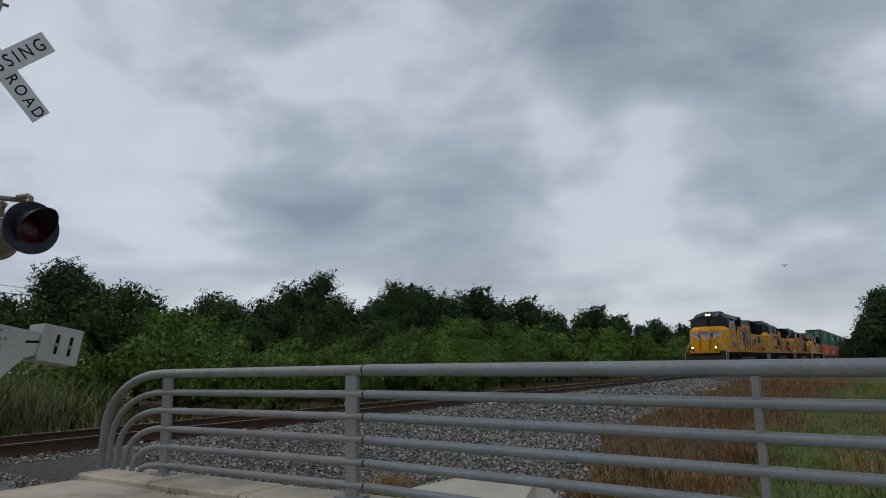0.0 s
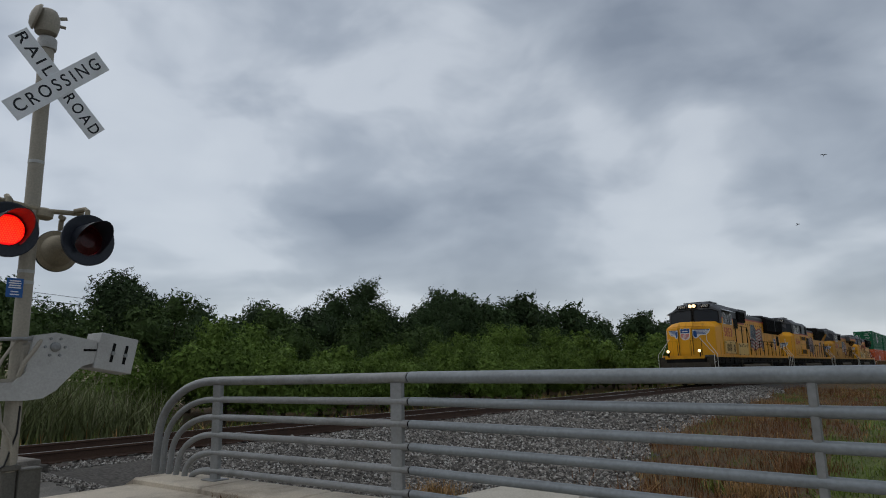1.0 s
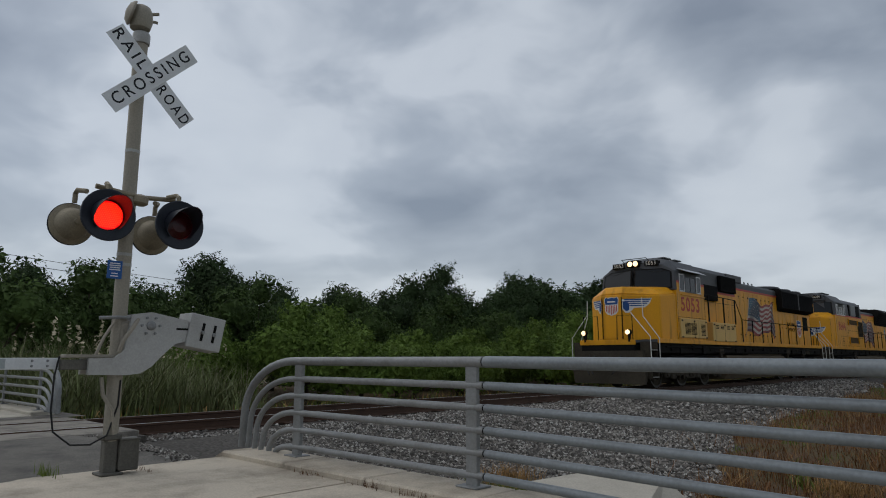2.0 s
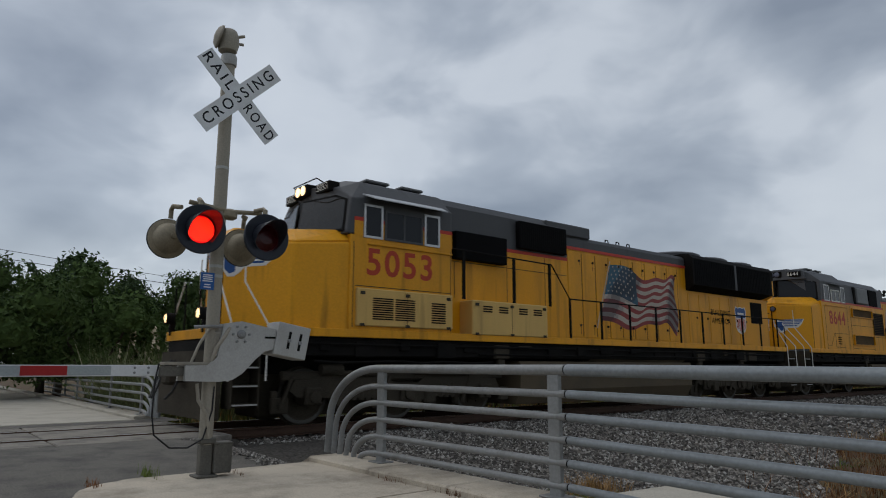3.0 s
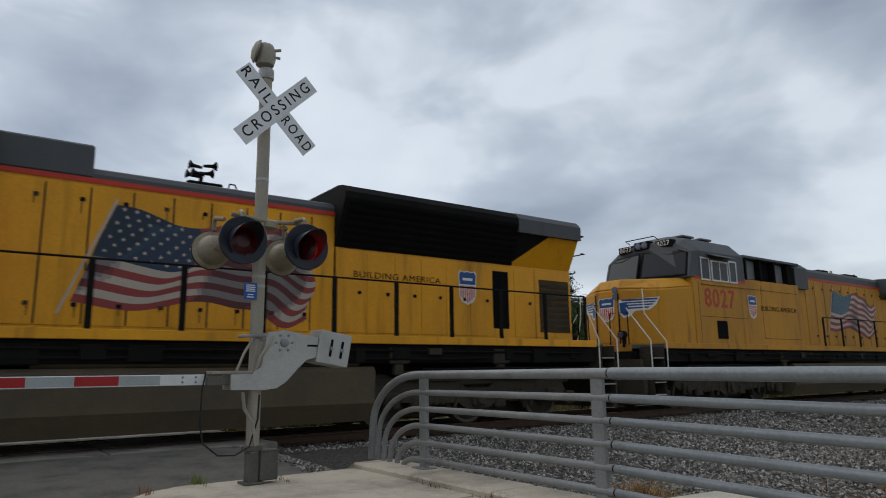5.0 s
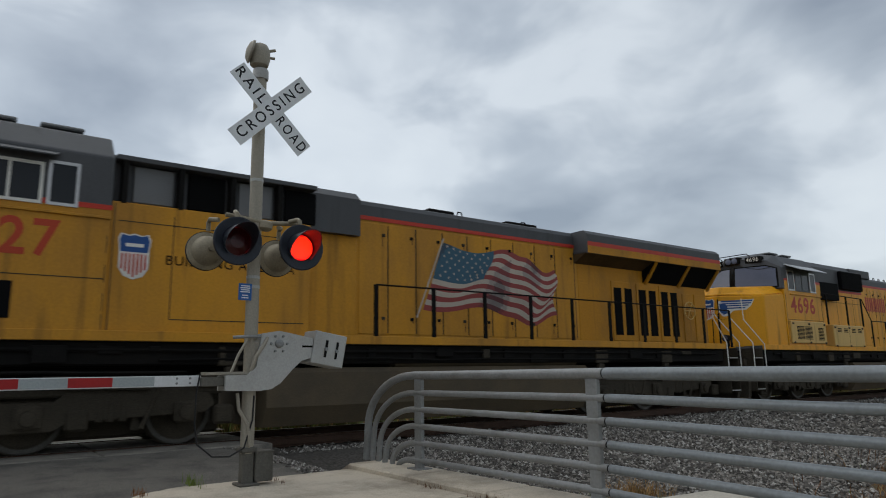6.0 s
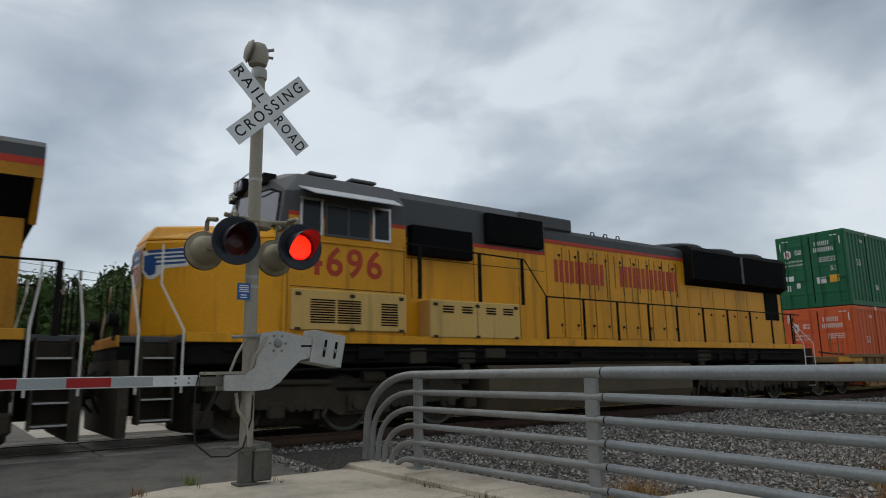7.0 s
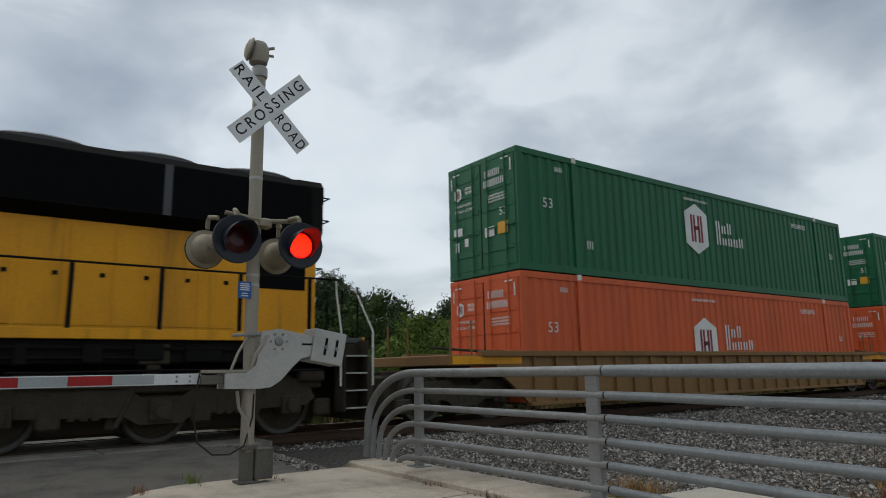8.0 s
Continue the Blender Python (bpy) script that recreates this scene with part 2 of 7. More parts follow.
M_CONCRETE = material("concrete", (0.54, 0.47, 0.375), 0.9, var=0.12, scale=7, stain=(0.17, 0.14, 0.105), stain_amount=0.9, fine=55, bump=0.3)
M_SLAB = material("pale_concrete", (0.46, 0.42, 0.35), 0.85, var=0.1, scale=9, stain=(0.28, 0.25, 0.2), stain_amount=0.6, fine=50, bump=0.3)
M_ASPHALT = material("asphalt", (0.150, 0.138, 0.120), 0.92, var=0.30, scale=11, stain=(0.070, 0.066, 0.060), stain_amount=0.95, fine=70, bump=0.6)
M_PANEL = material("dirty_crossing_concrete", (0.25, 0.225, 0.19), 0.9, var=0.2, scale=12, stain=(0.085, 0.078, 0.07), stain_amount=0.9, fine=50, bump=0.4, per=0.12)
M_RAIL = material("rusty_rail", (0.075, 0.042, 0.028), 0.7, 0.2, var=0.2, scale=14, stain=(0.04, 0.025, 0.018), stain_amount=0.6)
M_RAILTOP = material("rail_head", (0.42, 0.40, 0.38), 0.28, 0.9, var=0.1)
M_TIE = material("creosoted_tie", (0.045, 0.034, 0.027), 0.85, var=0.3, scale=16, stain=(0.09, 0.075, 0.06), stain_amount=0.6, bump=0.4, per=0.35)
M_STONE = material("ballast_stone", (0.185, 0.168, 0.148), 0.9, var=0.15, scale=10, stain=(0.11, 0.10, 0.088), stain_amount=0.5, fine=40, bump=0.3, per=0.92)
M_PALESTONE = material("pale_ballast_stone", (0.40, 0.38, 0.345), 0.85, var=0.12, scale=10, fine=40, bump=0.3, per=0.3)
M_DARKSTONE = material("dark_ballast_stone", (0.075, 0.068, 0.06), 0.9, var=0.15, scale=10, fine=40, bump=0.3, per=0.4)
M_BED = material("ballast_bed", (0.065, 0.058, 0.05), 0.95, var=0.5, scale=6, stain=(0.10, 0.09, 0.08), stain_amount=0.7, fine=22, bump=0.8)
M_TURF = material("green_turf", (0.078, 0.098, 0.022), 0.95, var=0.45, scale=5, stain=(0.09, 0.06, 0.025), stain_amount=0.8, fine=24, bump=0.7)
M_EARTH = material("dry_earth_and_grass", (0.088, 0.052, 0.025), 0.95, var=0.45, scale=4, stain=(0.075, 0.078, 0.022), stain_amount=0.8, fine=24, bump=0.7)
M_DRY = material("dry_grass", (0.165, 0.072, 0.025), 0.85, var=0.2, stain=(0.10, 0.042, 0.020), stain_amount=0.6, scale=5, fine=6, bump=0, per=0.6)
M_STRAW = material("straw_grass", (0.36, 0.21, 0.08), 0.85, var=0.2, scale=5, fine=6, bump=0, per=0.4)
M_GREENGRASS = material("green_grass", (0.125, 0.17, 0.03), 0.8, var=0.25, scale=5, fine=6, bump=0, per=0.45)
M_REED = material("reed_grass", (0.185, 0.21, 0.085), 0.8, var=0.25, scale=5, fine=6, bump=0, per=0.5)
M_PLUME = material("reed_plume", (0.42, 0.37, 0.25), 0.9, var=0.2, scale=5, fine=8, bump=0, per=0.35)
M_LEAFDARK = material("dark_foliage", (0.043, 0.071, 0.025), 0.8, var=0.25, scale=4, stain=(0.028, 0.052, 0.018), stain_amount=0.7, fine=3, bump=0, per=0.35, spec=0.2)
M_LEAFLIGHT = material("bright_foliage", (0.110, 0.168, 0.030), 0.8, var=0.25, scale=4, stain=(0.07, 0.12, 0.024), stain_amount=0.7, fine=3, bump=0, per=0.35, spec=0.2)
M_LEAFMID = material("mid_foliage", (0.062, 0.098, 0.026), 0.8, var=0.25, scale=4, stain=(0.04, 0.07, 0.02), stain_amount=0.7, fine=3, bump=0, per=0.35, spec=0.2)
M_BARK = material("bark", (0.07, 0.055, 0.04), 0.9, var=0.3, scale=20, bump=0.5)
M_GREEN = material("container_green", (0.010, 0.118, 0.050), 0.5, var=0.08, scale=4, stain=(0.01, 0.07, 0.035), stain_amount=0.5, streak=4, bump=0.04)
M_MAROON = material("emblem_maroon", (0.22, 0.022, 0.035), 0.5, var=0.1, bump=0.02)
M_BRICKRED = material("container_red", (0.62, 0.112, 0.034), 0.55, var=0.08, scale=4, stain=(0.36, 0.07, 0.03), stain_amount=0.55, streak=4, bump=0.04)
M_WELL = material("well_car_brown", (0.22, 0.12, 0.042), 0.65, var=0.12, scale=4, stain=(0.14, 0.085, 0.045), stain_amount=0.7, streak=3, bump=0.08)
M_SHADE = material("sun_shade_grey", (0.46, 0.47, 0.48), 0.5, var=0.08, scale=10)
M_LABEL = material("label_white", (0.7, 0.7, 0.68), 0.5, var=0.05, bump=0.02)
M_AMBER = material("label_amber", (0.7, 0.36, 0.03), 0.5, var=0.05, bump=0.02)
M_BIRD = material("bird_black", (0.02, 0.02, 0.022), 0.7)


# ---- mesh helpers ----
class Geo:
    """Gathers vertices and faces of one part; each face keeps a material slot."""

    def __init__(self):
        self.v, self.f, self.m = [], [], []

    def add(self, verts, faces, slot=0):
        n = len(self.v)
        self.v += [tuple(p) for p in verts]
        self.f += [tuple(i + n for i in q) for q in faces]
        self.m += [slot] * len(faces)
        return self

    def box(self, x0, x1, y0, y1, z0, z1, c=0.0, slot=0):
        if c <= 0:
            vs = [(x, y, z) for x in (x0, x1) for y in (y0, y1) for z in (z0, z1)]
            return self.add(vs, [(0, 1, 3, 2), (4, 6, 7, 5), (0, 4, 5, 1), (2, 3, 7, 6), (0, 2, 6, 4), (1, 5, 7, 3)], slot)
        c = min(c, (x1 - x0) * 0.45, (y1 - y0) * 0.45, (z1 - z0) * 0.45)
        vs, ix = [], {}
        for i, x in enumerate((x0, x1)):
            for j, y in enumerate((y0, y1)):
                for k, z in enumerate((z0, z1)):
                    sx, sy, sz = (c, -c)[i], (c, -c)[j], (c, -c)[k]
                    for a, p in enumerate(((x, y + sy, z + sz), (x + sx, y, z + sz), (x + sx, y + sy, z))):
                        ix[i, j, k, a] = len(vs)
                        vs.append(p)
        fs = []
        for i in (0, 1):
            fs.append([ix[i, j, k, 0] for j, k in ((0, 0), (0, 1), (1, 1), (1, 0))][::(1, -1)[i]])
            fs.append([ix[j, i, k, 1] for j, k in ((0, 0), (0, 1), (1, 1), (1, 0))][::(-1, 1)[i]])
            fs.append([ix[j, k, i, 2] for j, k in ((0, 0), (0, 1), (1, 1), (1, 0))][::(1, -1)[i]])
        for i in (0, 1):
            for j in (0, 1):
                s = 1 if i == j else -1
                fs.append([ix[i, j, 0, 0], ix[i, j, 1, 0], ix[i, j, 1, 1], ix[i, j, 0, 1]][::s])
                fs.append([ix[i, 0, j, 0], ix[i, 0, j, 2], ix[i, 1, j, 2], ix[i, 1, j, 0]][::s])
                fs.append([ix[0, i, j, 1], ix[1, i, j, 1], ix[1, i, j, 2], ix[0, i, j, 2]][::s])
                for k in (0, 1):
                    t = [ix[i, j, k, 0], ix[i, j, k, 1], ix[i, j, k, 2]]
                    fs.append(t[::(1 if (i + j + k) % 2 else -1)])
        return self.add(vs, fs, slot)

    def prism(self, outline, a0, a1, axis="x", slot=0):
        """Extrudes an outline along an axis: (y, z) along x, (x, z) along y, (x, y) along z. The last two may be lists for taper."""
        n = len(outline)
        put = {"x": lambda p, a: (a, p[0], p[1]), "y": lambda p, a: (p[0], a, p[1]), "z": lambda p, a: (p[0], p[1], a)}[axis]
        vs = [put(p, a0) for p in outline] + [put(p, a1) for p in outline]
        fs = [tuple(range(n)), tuple(range(2 * n - 1, n - 1, -1))] + [(i, (i + 1) % n + 0, (i + 1) % n + n, i + n) for i in range(n)]
        return self.add(vs, fs, slot)

    def loft(self, rings, slot=0):
        """Joins rings of equal count, given as full points, into one closed skin."""
        n, m = len(rings[0]), len(rings)
        fs = [tuple(range(n))[::-1], tuple(range((m - 1) * n, m * n))]
        fs += [(k * n + i, k * n + (i + 1) % n, (k + 1) * n + (i + 1) % n, (k + 1) * n + i) for k in range(m - 1) for i in range(n)]
        return self.add([q for r in rings for q in r], fs, slot)

    def hull(self, low, high, slot=0):
        """Joins two outlines of equal count, given as full points."""
        n = len(low)
        return self.add(list(low) + list(high), [tuple(range(n))[::-1], tuple(range(n, 2 * n))] + [(i, (i + 1) % n, (i + 1) % n + n, i + n) for i in range(n)], slot)

    def tube(self, pts, r, n=8, slot=0, r1=None):
        """A round bar through the points."""
        pts = [Vector(p) for p in pts]
        rings, up = [], None
        for i, p in enumerate(pts):
            d = (pts[min(i + 1, len(pts) - 1)] - pts[max(i - 1, 0)]).normalized()
            if up is None:
                up = Vector((0, 0, 1)) if abs(d.z) < 0.9 else Vector((1, 0, 0))
            s = d.cross(up).normalized()
            up = s.cross(d).normalized()
            rr = r if r1 is None else r + (r1 - r) * i / (len(pts) - 1)
            rings.append([p + (s * math.cos(a) + up * math.sin(a)) * rr for a in (2 * math.pi * k / n for k in range(n))])
        vs = [q for ring in rings for q in ring]
        fs = [(i * n + k, i * n + (k + 1) % n, (i + 1) * n + (k + 1) % n, (i + 1) * n + k) for i in range(len(pts) - 1) for k in range(n)]
        fs += [tuple(range(n))[::-1], tuple(range((len(pts) - 1) * n, len(pts) * n))]
        return self.add(vs, fs, slot)

    def lathe(self, rows, origin, axis, n=20, slot=0):
        """Turns (distance along axis, radius) rows about an axis."""
        o, d = Vector(origin), Vector(axis).normalized()
        s = d.cross(Vector((0, 0, 1)) if abs(d.z) < 0.9 else Vector((1, 0, 0))).normalized()
        u = s.cross(d)
        vs = [o + d * a + (s * math.cos(2 * math.pi * k / n) + u * math.sin(2 * math.pi * k / n)) * r for a, r in rows for k in range(n)]
        fs = [(i * n + k, i * n + (k + 1) % n, (i + 1) * n + (k + 1) % n, (i + 1) * n + k) for i in range(len(rows) - 1) for k in range(n)]
        fs += [tuple(range(n))[::-1], tuple(range((len(rows) - 1) * n, len(rows) * n))]
        return self.add(vs, fs, slot)

    def mesh(self, name, mats, smooth=False):
        me = bpy.data.meshes.new(name)
        me.from_pydata(self.v, [], self.f)
        for m in (mats if isinstance(mats, (list, tuple)) else [mats]):
            me.materials.append(m)
        if any(self.m):
            me.polygons.foreach_set("material_index", self.m)
        bm = bmesh.new()
        bm.from_mesh(me)
        if len(bm.faces) < 20000:
            bmesh.ops.recalc_face_normals(bm, faces=bm.faces)
        bm.to_mesh(me)
        bm.free()
        if smooth:
            me.polygons.foreach_set("use_smooth", [True] * len(me.polygons))
            me.set_sharp_from_angle(angle=radians(40))
        me.update()
        return me


def part(name, geo, mats, parent=None, label="", smooth=False, at=None):
    ob = new(name, geo.mesh(name, mats, smooth))
    if parent:
        ob.parent = parent
    if at is not None:
        ob.matrix_basis = at
    if label:
        tagged(ob, label)
    return ob


def thing(name, label, category, group="", kind="", at=None):
    ob = new(name)
    ob.empty_display_size = 0.2
    if at is not None:
        ob.matrix_basis = at
    return tagged(ob, label, category, group, kind)


def letters(name, text, size, m, mat, parent, depth=0.002, spacing=1.0, width=None, bold=0.0):
    """Raised lettering as a mesh: its middle stands at the pose m, reading along x, facing z."""
    cu = bpy.data.curves.new(name, "FONT")
    cu.offset = bold
    cu.body, cu.size, cu.align_x, cu.align_y, cu.extrude, cu.space_character, cu.resolution_u = text, size, "CENTER", "CENTER", depth, spacing, 4
    tmp = bpy.data.objects.new(name, cu)
    scene.collection.objects.link(tmp)
    bpy.context.view_layer.update()
    me = bpy.data.meshes.new_from_object(tmp.evaluated_get(bpy.context.evaluated_depsgraph_get()))
    bpy.data.objects.remove(tmp)
    if width:
        xs = [v.co.x for v in me.vertices]
        k = width / (max(xs) - min(xs))
        for v in me.vertices:
            v.co.x *= k
    me.materials.clear()
    me.materials.append(mat)
    ob = new(name, me)
    ob.parent = parent
    ob.matrix_basis = m
    return ob


TRACK = -12.05


# ---- ground, road, track ----
def fbm(x, y, s):
    return noise.noise(Vector((x * s, y * s, 3.7)))


def ground_height(x, y):
    """The lie of the land: the ballast bank along the track, a shallow ditch on the near side, level country beyond."""
    d = abs(x - TRACK)
    z = -0.20 if d < 1.9 else max(-0.20 - (d - 1.9) * 0.13, -0.62)
    if 4.4 < y and x > -7.5:
        z = min(z, -0.42)
    k = min(1, max(0, (d - 3) / 4))
    z += k * (0.10 * fbm(x, y, 0.25) + 0.035 * fbm(x, y, 1.3))
    return z


def grid_sheet(name, xs, ys, mats, slot):
    vs = [(x, y, ground_height(x, y)) for y in ys for x in xs]
    n = len(xs)
    g = Geo()
    g.v = vs
    for j in range(len(ys) - 1):
        for i in range(n - 1):
            g.f.append((j * n + i, j * n + i + 1, (j + 1) * n + i + 1, (j + 1) * n + i))
            g.m.append(slot((xs[i] + xs[i + 1]) / 2, (ys[j] + ys[j + 1]) / 2))
    return part(name, g, mats, smooth=True)


def toe(y):
    """Where the ballast gives way to grass on the near side of the track."""
    return -2.6 - 0.30 * (y - 5) if y < 16 else max(-5.9 - 0.09 * (y - 16), -8.6)


def gravel(x, y):
    w = 0.35 * fbm(x, y, 0.7)
    return TRACK - 3.3 + w < x < toe(y) + w


def build_ground():
    xs = [-1500, -600, -250, -120, -70, -45] + [-36 + 0.8 * i for i in range(28)] + [-13.6 + 0.4 * i for i in range(50)] + [8, 14, 30, 70, 200, 600, 1500]
    ys = [-1500, -500, -150, -60, -30] + [-16 + 0.8 * i for i in range(25)] + [4 + 0.4 * i for i in range(65)] + [30 + 0.8 * i for i in range(38)] + [62, 66, 72, 80, 95, 120, 160, 240, 400, 800, 2000, 4000]
    ob = grid_sheet("ground", xs, ys, [M_EARTH, M_BED, M_TURF], lambda x, y: 1 if gravel(x, y) else 2 if x > -2.2 + 1.6 * fbm(x, y, .35) and y > 7.5 else 0)
    tagged(ob, "dry earth and grassland with a gravel track bed", "ground", kind="structure")


def build_road():
    # the road crosses the track at right angles; it climbs a little to the rails
    rows = ((2.0, -0.17), (-5.6, -0.16), (-7.2, -0.10), (-8.6, -0.045), (-10.38, -0.012))
    g = Geo()
    ys = [-13, -9, -6, -4, -2, -1, 0, 0.6, 1.2, 1.8, 2.4, 3.0, 3.5, 3.9, 4.3, 4.8]
    xs = [2.0, 0, -2, -4, -5.6, -6.4, -7.2, -7.9, -8.6, -9.5, -10.38]

    def z(x, y):
        h = np.interp(-x, [-r[0] for r in rows], [r[1] for r in rows])
        if y > 3.2:
            h -= (y - 3.2) ** 2 * 0.19 * (1 + 0.3 * fbm(x, y, 1.5))
        return float(h) + 0.008 * fbm(x, y, 1.1)
    n = len(xs)
    g.v = [(x - (0.25 * fbm(x, y, 0.9) if y > 3.2 and x < -9 else 0), y + (0.3 * fbm(x, 1, 0.8) if y > 4 else 0), z(x, y)) for y in ys for x in xs]
    for j in range(len(ys) - 1):
        for i in range(n - 1):
            if xs[i] > -7.3 and ys[j + 1] > 3.95:
                continue
            g.f.append((j * n + i, j * n + i + 1, (j + 1) * n + i + 1, (j + 1) * n + i)); g.m.append(0)
    tagged(part("road", g, M_ASPHALT, smooth=True), "worn grey asphalt road that rises to the crossing", "road", kind="structure")
    g = Geo().add([(-13.75, -13, -0.014), (-13.75, 4.6, -0.014), (-45, 4.2, -0.16), (-45, -13, -0.16)], [(0, 1, 2, 3)])
    tagged(part("road", g, M_ASPHALT), "grey asphalt road beyond the track", "road", kind="structure")


def build_crossing():
    base = tagged(part("crossing_base", Geo().box(-13.7, -10.4, -13, 4.35, -0.26, -0.10), M_BED), "concrete crossing surface between the rails", "crossing", kind="structure")
    lanes = ((-11.22, -10.42), (-12.70, -11.40), (-13.68, -12.88))
    shapes = {}
    for x0, x1 in lanes:
        y = 4.25
        while y > -12:
            w = round(x1 - x0, 3)
            if w not in shapes:
                shapes[w] = Geo().box(0, w, -2.41, 0, -0.12, 0, 0.012).mesh("crossing_panel", M_PANEL)
            ob = new("crossing_panel", shapes[w])
            ob.parent = base
            ob.location = (x0, y, -0.008 - 0.006 * random.random())
            y -= 2.44


def rail_outline(x):
    return [(x - .07, -.172), (x + .07, -.172), (x + .07, -.160), (x + .012, -.14), (x + .010, -.045), (x + .036, -.035), (x + .036, -.006), (x + .028, 0),
            (x - .028, 0), (x - .036, -.006), (x - .036, -.035), (x - .010, -.045), (x - .012, -.14), (x - .07, -.160)]


def build_track():
    track = thing("railway_track", "railway track with rusty rails and dark wooden ties", "track", kind="structure")
    for x in (TRACK - .75, TRACK + .75):
        g = Geo().prism(rail_outline(x), -120, 900, "y")
        g.m[2 + 7] = 1
        part("rail", g, [M_RAIL, M_RAILTOP], track, "rusty rail with a polished head")
    me = [Geo().box(-1.3 - .03 * k, 1.3 + .03 * k, -.11, .11, -.36, -.172 - .006 * k, .012).mesh("tie", M_TIE) for k in range(3)]
    for i in range(230):
        ob = new("tie", me[i % 3])
        ob.parent = track
        ob.matrix_basis = pose(TRACK + random.uniform(-.04, .04), 4.75 + i * 0.52 + random.uniform(-.03, .03), random.uniform(-.008, 0), 0, 0, random.uniform(-1, 1))
    far = Geo()
    for i in range(230, 900):
        far.box(TRACK - 1.3, TRACK + 1.3, 4.64 + i * .52, 4.86 + i * .52, -.36, -.176)
    tagged(part("far_ties", far, M_TIE, track), "far ties of the track", kind="stuff")
    plate = Geo().box(-.16, .16, -.09, .09, -.176, -.158, .004).mesh("tie_plate", M_RAIL)
    for i in range(60):
        for s in (-.75, .75):
            ob = new("tie_plate", plate)
            ob.parent = track
            ob.location = (TRACK + s, 4.75 + i * .52, 0.0)


def build_ballast():
    rng = np.random.default_rng(5)
    base = np.array([(1, 0, 0), (-1, 0, 0), (0, 1, 0), (0, -1, 0), (0, 0, 1), (0, 0, -1)], float)
    tri = np.array([(0, 2, 4), (2, 1, 4), (1, 3, 4), (3, 0, 4), (2, 0, 5), (1, 2, 5), (3, 1, 5), (0, 3, 5)])
    pts = []
    zones = ((4.4, 9.5, -11.0, -2.0, 21000, .029), (9.5, 18, -11.0, -3.0, 22000, .034), (18, 45, -11.2, -5, 11000, .055), (4.6, 40, -15.3, -11.0, 9000, .045))
    for y0, y1, x0, x1, n, r in zones:
        k = 0
        while k < n:
            x, y = rng.uniform(x0, x1), rng.uniform(y0, y1)
            k += 1
            if not gravel(x, y) or (y < 4.9 and x > -7.6):
                continue
            z = ground_height(x, y)
            if y < 6.0 and x > -10.4:
                z -= 0.06
            if abs(x - TRACK) < 1.32:
                z = -0.205
            pts.append((x, y, z + rng.uniform(-.2, .6) * r, r * rng.uniform(.55, 1.35)))
    for k in range(7000):  # loose stones where the road's edge breaks up
        x, y = rng.uniform(-10.5, -7.1), rng.uniform(3.45, 4.75)
        if rng.random() > (y - 3.4) * .75:
            continue
        z = float(np.interp(-x, (5.6, 7.2, 8.6, 10.38), (-.16, -.10, -.045, -.012))) - max(0, y - 3.2) ** 2 * .19
        if y > 4.4:
            z = max(z, ground_height(x, y) - .04)
        pts.append((x, y, z + .008, rng.uniform(.012, .036)))
    P = np.array(pts)
    n = len(P)
    shape = base[None] * rng.uniform(.55, 1.15, (n, 6, 3)) + rng.uniform(-.28, .28, (n, 6, 3))
    a = rng.uniform(0, 6.28, n)
    c, s = np.cos(a)[:, None], np.sin(a)[:, None]
    v = np.stack([shape[..., 0] * c - shape[..., 1] * s, shape[..., 0] * s + shape[..., 1] * c, shape[..., 2] * .8], -1) * P[:, None, 3:4] + P[:, None, :3]
    f = (tri[None] + 6 * np.arange(n)[:, None, None]).reshape(-1, 3)
    me = bpy.data.meshes.new("ballast")
    me.from_pydata(v.reshape(-1, 3).tolist(), [], f.tolist())
    me.materials.append(M_STONE)
    me.materials.append(M_PALESTONE)
    me.materials.append(M_DARKSTONE)
    me.polygons.foreach_set("material_index", np.repeat(rng.choice(3, n, p=(.58, .14, .28)), 8))
    tagged(new("ballast", me), "loose grey ballast stones along the track", "gravel", kind="stuff")


def slab_outline(x0, x1, y0, y1, n=6, r=0.5):
    """A slab with a rounded corner at (x0, y0)."""
    pts = [(x0 + r - r * math.cos(a), y0 + r - r * math.sin(a)) for a in (math.pi / 2 * k / n for k in range(n + 1))]
    return pts + [(x1, y0), (x1, y1), (x0, y1)]


